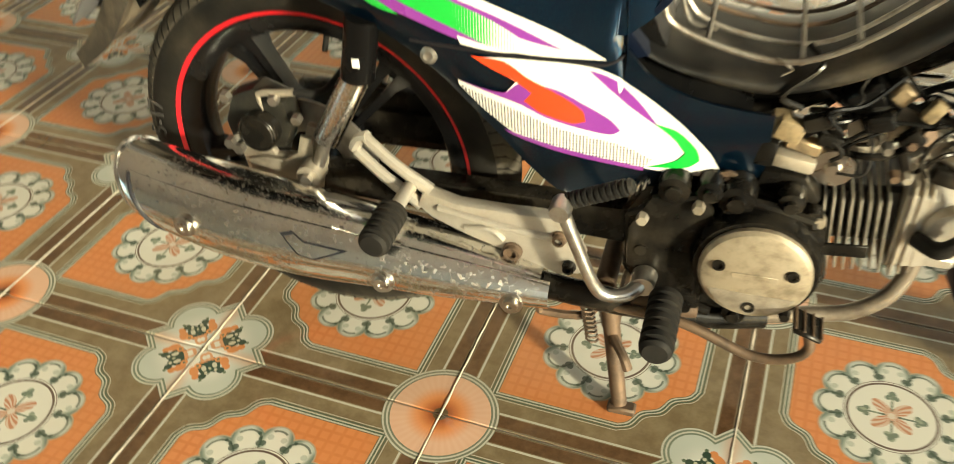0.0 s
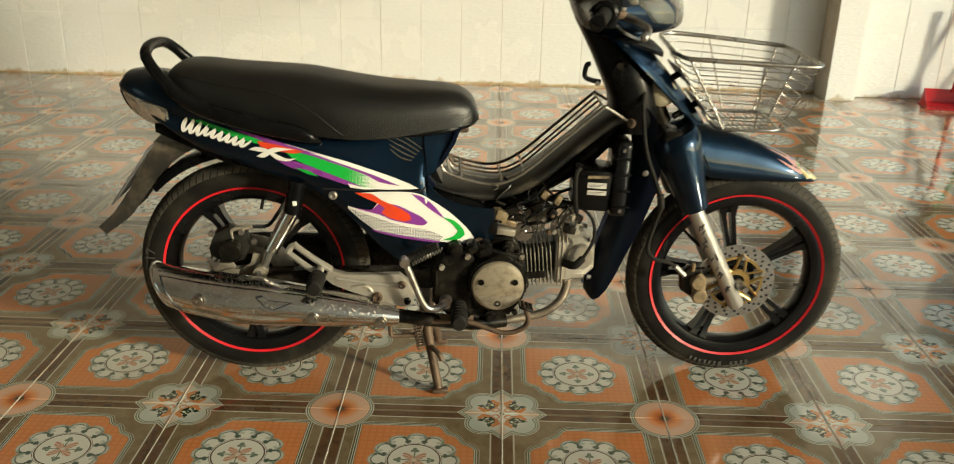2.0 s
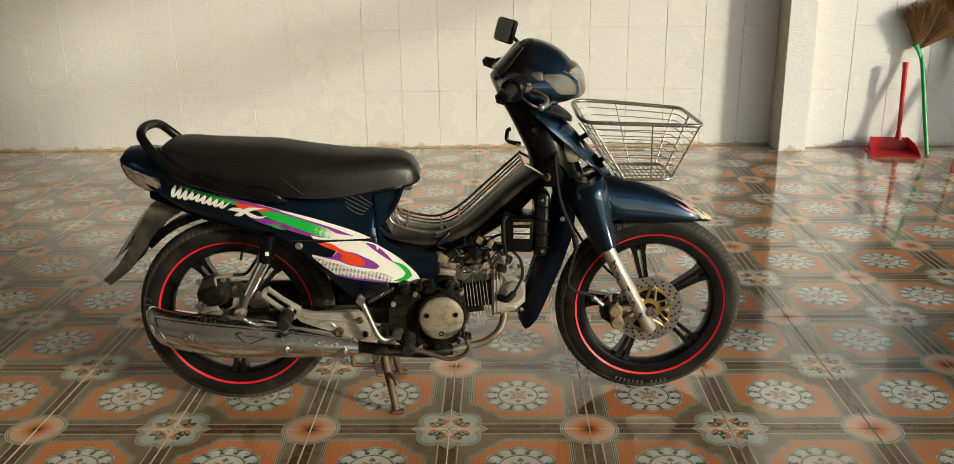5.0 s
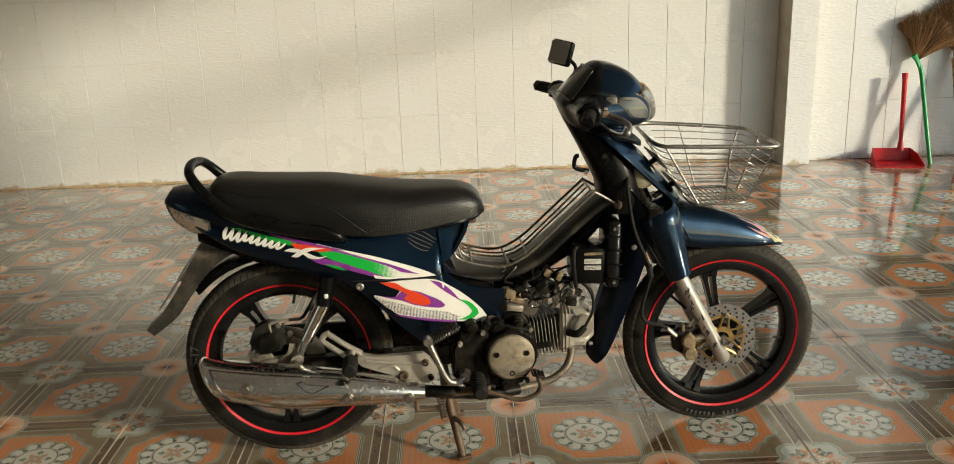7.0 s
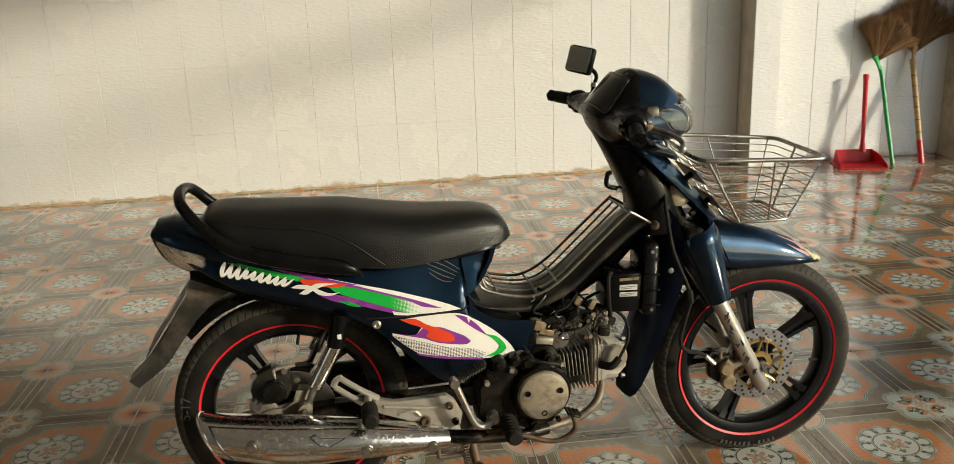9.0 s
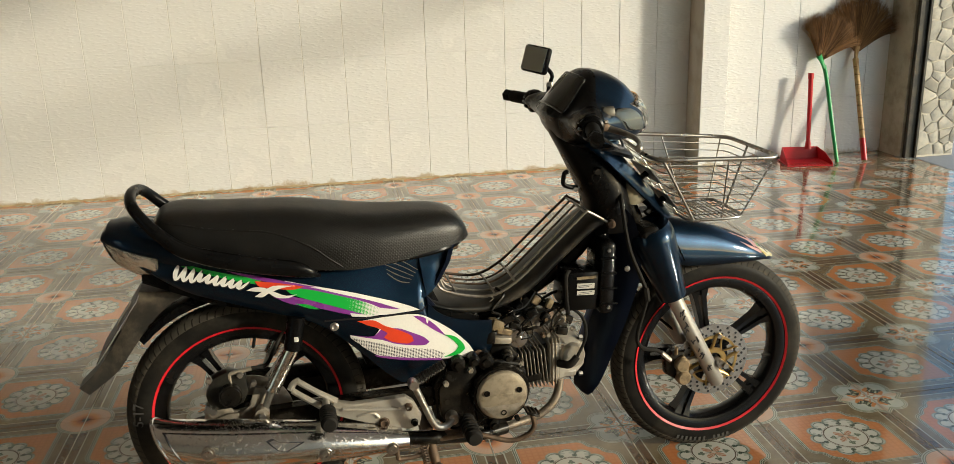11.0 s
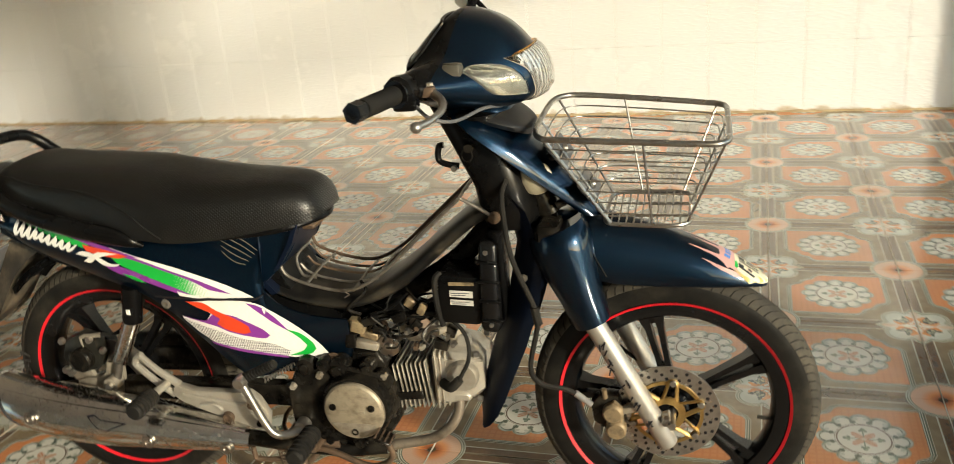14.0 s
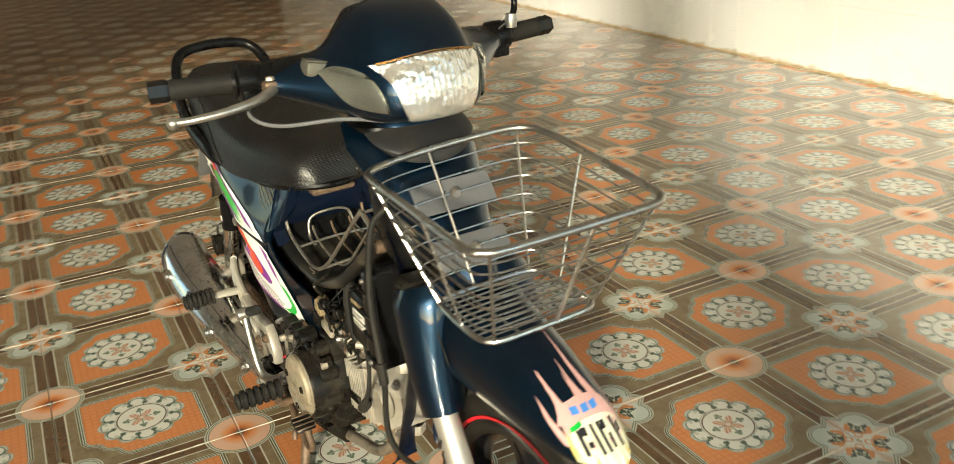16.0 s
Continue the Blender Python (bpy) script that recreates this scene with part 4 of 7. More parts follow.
# rear mudflap and plate bracket
flap = [(-0.215, 0.630), (-0.248, 0.570), (-0.270, 0.532), (-0.300, 0.490), (-0.335, 0.445), (-0.376, 0.408), (-0.374, 0.394), (-0.352, 0.396), (-0.324, 0.411), (-0.286, 0.446), (-0.252, 0.488), (-0.200, 0.556), (-0.155, 0.597), (-0.105, 0.625), (-0.11, 0.66), (-0.20, 0.69)]
bm = bmesh.new()
secs = []
up = curve_points([(x, 0, z) for x, z in flap[0:6]], 4)
dn = curve_points([(x, 0, z) for x, z in (flap[13], flap[12], flap[11], flap[10], flap[9], flap[7])], 4)
for k, (p, q) in enumerate(zip(up, dn)):
    w = 0.052 + 0.012 * math.sin(math.pi * k / len(up)) - 0.012 * k / len(up)
    secs.append([(p.x, -w * 0.6, p.z), (p.x, w * 0.6, p.z), (q.x, w, q.z), (q.x - 0.004, w * 0.9, q.z + 0.004), (p.x * 0.3 + q.x * 0.7, 0, p.z * 0.3 + q.z * 0.7), (q.x - 0.004, -w * 0.9, q.z + 0.004), (q.x, -w, q.z)])
part("mudflap", loft(secs), worn("dusty_plastic", (0.036, 0.031, 0.025), 0.5, other=(0.12, 0.098, 0.070), scale=22, amount=0.85, bump=0.2, dust=0.45), BIKE, "black plastic rear mudflap")
tilt = Matrix.Rotation(radians(36), 4, "Y")
part("plate", box((-0.268, 0, 0.553), (0.004, 0.145, 0.175), 0.0015, tilt), GREYP, BIKE, "small grey metal plate behind the tail")
part("plate_bracket", box((-0.252, 0, 0.565), (0.02, 0.05, 0.06), 0.004, tilt), STEEL, BIKE)

# ---- exhaust ----
MUFFLER = [(-0.181, -0.171, 0.321, 0.053, 0.051, 0.024), (-0.172, -0.173, 0.318, 0.058, 0.055, 0.024), (-0.125, -0.176, 0.308, 0.060, 0.057, 0.016), (-0.05, -0.175, 0.293, 0.062, 0.058, 0.006), (0.04, -0.170, 0.279, 0.060, 0.056, 0.0),
           (0.13, -0.163, 0.268, 0.055, 0.049, 0.0), (0.21, -0.155, 0.254, 0.049, 0.042, 0.0), (0.29, -0.147, 0.241, 0.040, 0.033, 0.0), (0.352, -0.142, 0.230, 0.030, 0.025, 0.0)]


def muffler():
    secs = []
    for x, y, z, ry, rz, slant in MUFFLER:
        secs.append([(x - slant * math.sin(a), y + ry * math.cos(a), z + rz * math.sin(a)) for a in [2 * math.pi * k / 28 for k in range(28)]])
    cols = [curve_points([s[k] for s in secs], 4) for k in range(28)]
    return loft([[c[i] for c in cols] for i in range(len(cols[0]))])


muffler_part = part("muffler", muffler(), CHROME, BIKE, "pitted chrome muffler", 60)
# heat shield: a second skin over the outer half
cols = []
for k in range(15):
    a = radians(128 + 110 * k / 14)
    cols.append(curve_points([(x + 0.014 - slant * 1.2 * math.sin(a), y + (ry + 0.006) * math.cos(a), z + (rz + 0.002) * math.sin(a)) for x, y, z, ry, rz, slant in MUFFLER[1:]], 4))
bm = loft([[c[i] for c in cols] + [c[i] + Vector((0, 0.003, 0)) for c in cols[::-1]] for i in range(len(cols[0]))])
shield_tree = BVHTree.FromBMesh(bm)
shield = part("heat_shield", bm, CHROME, muffler_part, "chrome heat shield with pitted finish", 50)
for x, z in ((-0.088, 0.314), (0.165, 0.258), (0.322, 0.230)):
    hit = shield_tree.ray_cast((x, -1, z), (0, 1, 0))[0] or Vector((x, -0.2, z))
    part("shield_bolt", lathe([(0.0, 0.006), (0.015, 0.006), (0.015, -0.004), (0.0105, -0.004), (0.010, -0.010), (0.004, -0.010), (0.004, -0.0065), (0.0, -0.0065)], hit, seg=18), WIRE, shield)
for material, lift, grow in ((INK, 0.0022, 1.0), (CHROME, 0.0030, 0.82)):
    part("shield_emblem", drape([(0.072 + (x - 0.072) * grow, 0.300 + (z - 0.300) * grow) for x, z in ((0.036, 0.316), (0.050, 0.318), (0.066, 0.308), (0.122, 0.298), (0.082, 0.286), (0.060, 0.292))], shield_tree, lift, -1, 0.01), material, shield)
edge = [cols_k[0] + Vector((0.004, -0.0015, 0)) for cols_k in cols]
part("shield_edge", tube(edge, 0.0022, 6, 1), INK, shield)
part("muffler_end", lathe([(0.0, -0.004), (0.030, -0.004), (0.034, 0.004), (0.034, 0.012)], (-0.186, -0.170, 0.326), "X", 24), STEEL, muffler_part)
part("muffler_lip", tube([(-0.182 - 0.024 * math.sin(a), -0.171 + 0.053 * math.cos(a), 0.321 + 0.052 * math.sin(a)) for a in [2 * math.pi * k / 20 for k in range(20)]], 0.004, 6, 2, True), CHROME, muffler_part)
part("header_pipe", tube([(0.790, -0.030, 0.285), (0.787, -0.035, 0.250), (0.770, -0.045, 0.217), (0.733, -0.055, 0.192), (0.690, -0.060, 0.182), (0.62, -0.075, 0.176)], 0.0112, 12), worn("burnt_pipe", (0.25, 0.21, 0.165), 0.45, 0.6, other=(0.08, 0.06, 0.045), scale=26, amount=0.85, bump=0.25), BIKE, "burnt steel exhaust header pipe")
part("exhaust_pipe", tube([(0.63, -0.072, 0.176), (0.55, -0.098, 0.182), (0.45, -0.125, 0.205), (0.350, -0.140, 0.226)], 0.0175, 12), CASE, BIKE, "black exhaust pipe")
part("pipe_flange", box((0.790, -0.030, 0.285), (0.06, 0.034, 0.010), 0.003), RUST, BIKE)

# ---- rear end: swing arm, shock absorbers, brake ----
for side in (-1, 1):
    part("swing_arm", loft([[(x, side * 0.075 + yy * 0.014, z + zz * h) for yy, zz in ((-1, -1), (1, -1), (1, 1), (-1, 1))] for x, z, h in ((-0.03, 0.300, 0.020), (0.15, 0.300, 0.022), (0.40, 0.300, 0.024), (0.46, 0.300, 0.026))]), CASE, BIKE)
    sh = part("shock_absorber", tube([(0.066, side * 0.110, 0.405), (0.032, side * 0.110, 0.322)], 0.0085, 10, 1), STEEL, BIKE, "rear shock absorber with black cover")
    part("shock_cover", tube([(0.130, side * 0.112, 0.562), (0.114, side * 0.112, 0.482)], [0.0205, 0.0210], 18, 1), BLACK, sh)
    part("shock_cylinder", tube([(0.114, side * 0.112, 0.486), (0.058, side * 0.110, 0.384)], [0.0185, 0.0180], 18, 1), CHROME, sh)
    part("shock_eye", lathe([(0.004, -0.014), (0.0165, -0.014), (0.0165, 0.014), (0.004, 0.014)], (0.031, side * 0.115, 0.330), seg=20, close=True), ALLOY_DULL, sh)
    part("shock_nut", lathe([(0.0, -0.010), (0.008, -0.010), (0.008, 0.010), (0.0, 0.010)], (0.031, side * 0.127, 0.330), seg=6), STEEL, sh)
    part("shock_mark", box((0.124, side * 0.1335, 0.512), (0.010, 0.002, 0.012), 0.001), WHITE_P, sh)
# rear brake: disc, carrier, caliper
part("rear_disc", lathe([(0.055, -0.058), (0.105, -0.058), (0.105, -0.062), (0.055, -0.062)], (0, 0, 0.300), seg=48, close=True), STEEL, BIKE)
part("brake_carrier", plate([(-0.100, 0.345), (-0.086, 0.372), (-0.058, 0.372), (-0.035, 0.330), (0.0, 0.335), (0.020, 0.385), (0.045, 0.380), (0.040, 0.330), (0.03, 0.285), (-0.03, 0.280), (-0.055, 0.312), (-0.086, 0.318)], -0.078, -0.090, 0.003), ALLOY_DULL, BIKE)
cal = part("rear_caliper", plate([(-0.085, 0.345), (-0.092, 0.385), (-0.075, 0.425), (-0.040, 0.440), (0.000, 0.425), (0.006, 0.385), (-0.010, 0.355), (-0.045, 0.345)], -0.068, -0.105, 0.006), worn("caliper_grey", (0.016, 0.0155, 0.013), 0.36, 0.3, other=(0.05, 0.046, 0.036), scale=30, amount=0.7, bump=0.25), BIKE, "dark grey rear brake caliper")
part("caliper_piston", lathe([(0.0, -0.022), (0.022, -0.022), (0.026, -0.018), (0.026, 0.0)], (-0.035, -0.104, 0.385), seg=24), CASE, cal)
for x, z in ((-0.090, 0.352), (-0.078, 0.345)):
    part("caliper_bolt", lathe([(0.0, -0.012), (0.008, -0.012), (0.008, 0.0), (0.0, 0.0)], (x, -0.100, z), seg=6), STEEL, cal)
part("carrier_hook", plate([(-0.070, 0.300), (-0.074, 0.322), (-0.045, 0.330), (-0.018, 0.330), (0.004, 0.345), (0.012, 0.372), (0.030, 0.372), (0.022, 0.335), (0.0, 0.312), (-0.03, 0.308), (-0.05, 0.290)], -0.092, -0.100, 0.002), ALLOY_DULL, cal)
part("brake_fitting", tube([(-0.030, -0.100, 0.405), (-0.034, -0.102, 0.432), (-0.012, -0.102, 0.436), (0.016, -0.100, 0.440)], 0.0052, 8, 2), ALLOY_DULL, cal)
for x, z in ((-0.080, 0.425), (-0.010, 0.430), (0.018, 0.405)):
    part("caliper_bolt", lathe([(0.0, -0.010), (0.007, -0.010), (0.008, -0.004), (0.008, 0.0), (0.0, 0.0)], (x, -0.104, z), seg=6), STEEL, cal)
part("caliper_ring", tube([(-0.035 + 0.026 * math.cos(a), -0.124, 0.385 + 0.026 * math.sin(a)) for a in [2 * math.pi * k / 20 for k in range(20)]], 0.0016, 6, 1, True), CASE, cal)
part("brake_hose", tube([(0.016, -0.100, 0.440), (0.05, -0.09, 0.440), (0.07, -0.06, 0.46), (0.10, -0.03, 0.50), (0.16, -0.03, 0.56)], 0.0045, 8), RUBBER, BIKE)
# chain case on the far side
part("chain_case", plate([(-0.08, 0.262), (-0.095, 0.30), (-0.08, 0.345), (0.0, 0.352), (0.46, 0.345), (0.50, 0.31), (0.46, 0.262), (0.0, 0.250)], 0.075, 0.098, 0.006), CASE, BIKE)
# step bracket: cast arm with a slotted tail, bolts and rubber peg
bracket = part("step_bracket", plate([(0.196, 0.345), (0.240, 0.333), (0.300, 0.333), (0.366, 0.335), (0.386, 0.318), (0.404, 0.280), (0.398, 0.252), (0.370, 0.245), (0.320, 0.262), (0.250, 0.286), (0.205, 0.305), (0.186, 0.322)], -0.118, -0.140, 0.005), ALLOY, BIKE, "cast alloy step bracket")
for a, b in (((0.203, 0.342), (0.118, 0.402)), ((0.190, 0.318), (0.104, 0.380))):
    part("bracket_arm", tube([(a[0], -0.130, a[1]), ((a[0] + b[0]) / 2, -0.130, (a[1] + b[1]) / 2), (b[0], -0.122, b[1])], [0.009, 0.0075, 0.0075], 8, 3), ALLOY, bracket)
part("bracket_end", tube([(0.122, -0.122, 0.404), (0.108, -0.120, 0.397), (0.100, -0.120, 0.382)], 0.008, 8, 3), ALLOY, bracket)
part("bracket_rib", tube([(0.215, -0.141, 0.325), (0.30, -0.142, 0.312), (0.375, -0.142, 0.305)], 0.005, 8, 3), ALLOY, bracket)
part("bracket_rib", tube([(0.250, -0.141, 0.300), (0.285, -0.143, 0.305), (0.300, -0.142, 0.291)], 0.004, 8, 3), ALLOY, bracket)
for x, z, r, mat in ((0.312, 0.275, 0.013, RUST), (0.372, 0.308, 0.010, RUST), (0.385, 0.265, 0.009, CASE)):
    part("bracket_bolt", lathe([(0.0, -0.006), (r * 0.5, -0.006), (r * 0.5, -0.010), (r * 0.8, -0.010), (r * 0.85, -0.004), (r, -0.003), (r, 0.004)], (x, -0.140, z), seg=20), mat, bracket)
for side in (-1, 1):
    peg = part("rear_peg", tube([(0.178, side * 0.135, 0.347), (0.178, side * 0.200, 0.352)], 0.009, 10, 1), ALLOY, BIKE, "folding passenger peg with ribbed rubber")
    prof = [(0.0, 0.0)]
    for k in range(6):
        prof += [(0.0195, 0.001 + k * 0.0105), (0.0195, 0.0065 + k * 0.0105), (0.0150, 0.0075 + k * 0.0105), (0.0150, 0.0105 + k * 0.0105)]
    prof += [(0.018, 0.0645), (0.014, 0.068), (0.0, 0.068)]
    part("peg_rubber", lathe([(r, side * h) for r, h in prof], (0.178, side * 0.195, 0.352), seg=20), RUBBER, peg, "ribbed black rubber")
    peg = part("front_peg", tube([(0.505, 0, 0.213), (0.507, side * 0.150, 0.222), (0.508, side * 0.175, 0.235)], 0.010, 10, 3), RUST, BIKE, "rider's peg on a rusty bar")
    part("peg_rubber", lathe([(r * 1.05, side * h * 1.4) for r, h in prof], (0.509, side * 0.165, 0.262), seg=20), RUBBER, peg, "ribbed black rubber")
part("peg_bar", tube([(0.43, -0.120, 0.207), (0.50, -0.128, 0.212), (0.545, -0.120, 0.210)], 0.011, 10, 3), RUST, BIKE)

# kick starter
kick = part("kick_lever", tube([(0.478, -0.140, 0.262), (0.462, -0.165, 0.258), (0.438, -0.178, 0.262), (0.422, -0.182, 0.282), (0.403, -0.183, 0.330), (0.382, -0.182, 0.385)], [0.011, 0.0095, 0.0085, 0.008, 0.008, 0.0085], 10, 5), STEEL, BIKE, "bare steel kick start lever")
part("kick_boss", lathe([(0.0, -0.014), (0.014, -0.014), (0.016, 0.010), (0.0, 0.010)], (0.478, -0.140, 0.262), seg=20), STEEL, kick)
part("kick_joint", lathe([(0.0, -0.014), (0.011, -0.014), (0.013, -0.008), (0.013, 0.010), (0.0, 0.010)], (0.381, -0.182, 0.387), seg=20), STEEL, kick)
prof = [(0.0, 0.0)]
for k in range(10):
    prof += [(0.0105, 0.0005 + k * 0.0075), (0.0105, 0.0045 + k * 0.0075), (0.0082, 0.0055 + k * 0.0075), (0.0082, 0.0075 + k * 0.0075)]
prof += [(0.010, 0.077), (0.007, 0.081), (0.0, 0.081)]
bm = lathe(prof, (0, 0, 0), "X", 16)
bmesh.ops.transform(bm, matrix=Matrix.Translation((0.386, -0.172, 0.390)) @ Matrix.Rotation(radians(-26), 4, "Y"), verts=bm.verts)
part("kick_rubber", bm, RUBBER, kick)

# centre stand with its spring
coil = [(0.404 + 0.012 * t / 70 + 0.008 * math.cos(t * 0.9), -0.118 + 0.008 * math.sin(t * 0.9), 0.198 - 0.078 * t / 70) for t in range(71)]
part("stand_spring", tube(coil, 0.0018, 5, 1), RUST, BIKE)
part("stand_hook", tube([(0.425, -0.100, 0.205), (0.408, -0.112, 0.160), (0.350, -0.118, 0.156), (0.342, -0.120, 0.166), (0.341, -0.120, 0.188)], 0.006, 8, 4), RUST, BIKE)
stand = part("centre_stand", tube([(0.425, -0.10, 0.205), (0.425, 0.10, 0.205)], 0.014, 12, 1), RUST, BIKE, "worn steel centre stand, folded down")
for side in (-1, 1):
    part("stand_leg", tube([(0.425, side * 0.085, 0.205), (0.440, side * 0.098, 0.120), (0.462, side * 0.128, 0.012)], [0.013, 0.012, 0.011], 10, 3), RUST, stand)
    part("stand_foot", box((0.466, side * 0.130, 0.0065), (0.040, 0.020, 0.013), 0.003), RUST, stand)
part("stand_brace", tube([(0.440, -0.10, 0.115), (0.440, 0.10, 0.115)], 0.007, 8, 1), RUST, stand)
part("stand_tang", tube([(0.440, -0.102, 0.12), (0.462, -0.135, 0.115), (0.470, -0.142, 0.10)], 0.007, 8, 3), RUST, stand)
part("stand_hook", tube([(0.430, 0.06, 0.20), (0.36, 0.05, 0.185), (0.345, 0.02, 0.155), (0.375, -0.02, 0.150)], 0.005, 8, 4), RUST, stand)
coil = [(0.412 + 0.018 * t / 60 + 0.0075 * math.cos(t * 1.05), -0.075 + 0.0075 * math.sin(t * 1.05), 0.19 - 0.085 * t / 60) for t in range(61)]
part("stand_spring", tube(coil, 0.0016, 5, 1), STEEL, stand)

# ---- engine ----
engine = part("crankcase", plate([(0.445, 0.240), (0.440, 0.330), (0.470, 0.392), (0.575, 0.398), (0.650, 0.378), (0.676, 0.330), (0.672, 0.250), (0.640, 0.205), (0.560, 0.195), (0.480, 0.205)], 0.105, -0.105, 0.014), CASE, BIKE, "oily black engine crankcase")
part("clutch_housing", lathe([(0.072, 0.050), (0.074, -0.030), (0.070, -0.042), (0.0, -0.042)], (0.603, -0.105, 0.311), seg=40), CASE, engine)
cover = part("clutch_cover", lathe([(0.064, 0.0), (0.064, -0.006), (0.060, -0.011), (0.052, -0.014), (0.0, -0.015)], (0.603, -0.147, 0.311), seg=48), COVER, engine, "round tarnished alloy clutch cover", 30)
for a in (162, 18, 270):
    x, z = 0.603 + 0.043 * math.cos(radians(a)), 0.311 + 0.043 * math.sin(radians(a))
    part("cover_screw", lathe([(0.0, -0.001), (0.0075, -0.001), (0.0075, -0.0035), (0.0045, -0.0035), (0.0045, -0.001)], (x, -0.1605, z), seg=14), CASE, cover)
part("word_bar", box((0.603, -0.1622, 0.314), (0.052, 0.0012, 0.0075), 0.0005), COVER, cover)
part("cover_step", plate([(0.603 + 0.055 * math.cos(radians(a)), 0.311 + 0.055 * math.sin(radians(a))) for a in (205, 225, 245, 270, 295, 315, 335)], -0.1605, -0.1622, 0.0006), ALLOY_DULL, cover)
part("case_lid", plate([(0.452, 0.262), (0.450, 0.330), (0.475, 0.380), (0.540, 0.388), (0.556, 0.350), (0.535, 0.300), (0.545, 0.235), (0.490, 0.222)], -0.100, -0.128, 0.008), CASE, engine)
for x, z in ((0.470, 0.250), (0.468, 0.350), (0.530, 0.378), (0.662, 0.372), (0.520, 0.235), (0.650, 0.222)):
    part("case_bolt", lathe([(0.0, -0.010), (0.0065, -0.010), (0.0075, -0.004), (0.0075, 0.002)], (x, -0.128 if x < 0.56 else -0.112, z), seg=6), ALLOY_DULL if z > 0.3 else CASE, engine)
lumps = random.Random(23)
for x, z, r in ((0.500, 0.395, 0.020), (0.540, 0.400, 0.016), (0.570, 0.392, 0.022), (0.628, 0.392, 0.016), (0.655, 0.350, 0.018), (0.668, 0.300, 0.015), (0.530, 0.222, 0.018), (0.590, 0.214, 0.016), (0.470, 0.300, 0.017)):
    part("case_boss", lathe([(0.0, -0.022), (r * 0.45, -0.022), (r * 0.5, -0.016), (r * 0.9, -0.014), (r, -0.006), (r, 0.02)], (x, -0.106 - lumps.uniform(0, 0.012), z), seg=14), CASE, engine)
for x0, z0, x1, z1 in ((0.452, 0.345, 0.545, 0.392), (0.545, 0.392, 0.655, 0.372), (0.655, 0.372, 0.672, 0.280), (0.470, 0.232, 0.560, 0.210)):
    part("case_rib", tube([(x0, -0.118, z0), ((x0 + x1) / 2, -0.122, (z0 + z1) / 2 + 0.006), (x1, -0.118, z1)], 0.0065, 8, 4), CASE, engine)
part("upper_mount", plate([(0.588, 0.395), (0.592, 0.415), (0.640, 0.412), (0.660, 0.385), (0.655, 0.370), (0.59, 0.380)], -0.06, -0.095, 0.004), CASE, engine)
part("mount_lug", tube([(0.655, -0.10, 0.372), (0.655, -0.118, 0.372)], 0.012, 14, 1), CASE, engine)
# barrel with fins, lying forward
axis = Vector((0.985, 0, 0.10)).normalized()
turn = Matrix.Rotation(-math.atan2(axis.z, axis.x), 4, "Y")
# core coloured black to stand for the shade between the fins
part("barrel", box((0.712, 0, 0.338), (0.095, 0.090, 0.080), 0.006, turn), INK, engine)
for k in range(8):
    p = Vector((0.672, 0, 0.334)) + axis * 0.0098 * k
    part("barrel_fin", box(p - Vector((0, 0, 0.009)), (0.0024, 0.152, 0.102 + 0.004 * (k % 2)), 0.0008, turn), FIN, engine)
part("fin_band", box((0.700, -0.0765, 0.306), (0.055, 0.004, 0.018), 0.001, turn), CASE, engine)
head = part("cylinder_head", loft([[(0.752, yy * 0.070, 0.341 + zz * 0.064) for yy, zz in ((-1, -0.8), (-0.8, -1), (0.8, -1), (1, -0.8), (1, 0.8), (0.8, 1), (-0.8, 1), (-1, 0.8))],
                                   [(0.785, yy * 0.068, 0.340 + zz * 0.060) for yy, zz in ((-1, -0.8), (-0.8, -1), (0.8, -1), (1, -0.8), (1, 0.8), (0.8, 1), (-0.8, 1), (-1, 0.8))],
                                   [(0.830, yy * 0.060, 0.342 + zz * 0.050) for yy, zz in ((-1, -0.8), (-0.8, -1), (0.8, -1), (1, -0.8), (1, 0.8), (0.8, 1), (-0.8, 1), (-1, 0.8))],
                                   [(0.852, yy * 0.046, 0.343 + zz * 0.036) for yy, zz in ((-1, -0.8), (-0.8, -1), (0.8, -1), (1, -0.8), (1, 0.8), (0.8, 1), (-0.8, 1), (-1, 0.8))]]), ALLOY, BIKE, "dusty alloy cylinder head")
for k in range(3):
    part("head_fin", box((0.758 + 0.010 * k, 0, 0.342), (0.0026, 0.150 - 0.006 * k, 0.132 - 0.004 * k), 0.001), ALLOY_DULL, head)
part("head_cover", lathe([(0.0, -0.014), (0.030, -0.014), (0.034, -0.008), (0.034, 0.004)], (0.812, -0.064, 0.352), seg=28), ALLOY, head)
part("valve_cap", lathe([(0.0, 0.018), (0.014, 0.018), (0.018, 0.012), (0.018, -0.006)], (0.805, -0.010, 0.402), "Z", 6), ALLOY, head)
part("valve_cap", lathe([(0.0, -0.016), (0.014, -0.016), (0.018, -0.010), (0.018, 0.006)], (0.825, -0.010, 0.285), "Z", 6), ALLOY, head)
for y, z in ((-0.050, 0.392), (-0.052, 0.290), (0.05, 0.39), (0.05, 0.29)):
    part("head_nut", lathe([(0.0, 0.010), (0.006, 0.010), (0.007, 0.0)], (0.836, y, z), "X", 6), STEEL, head)
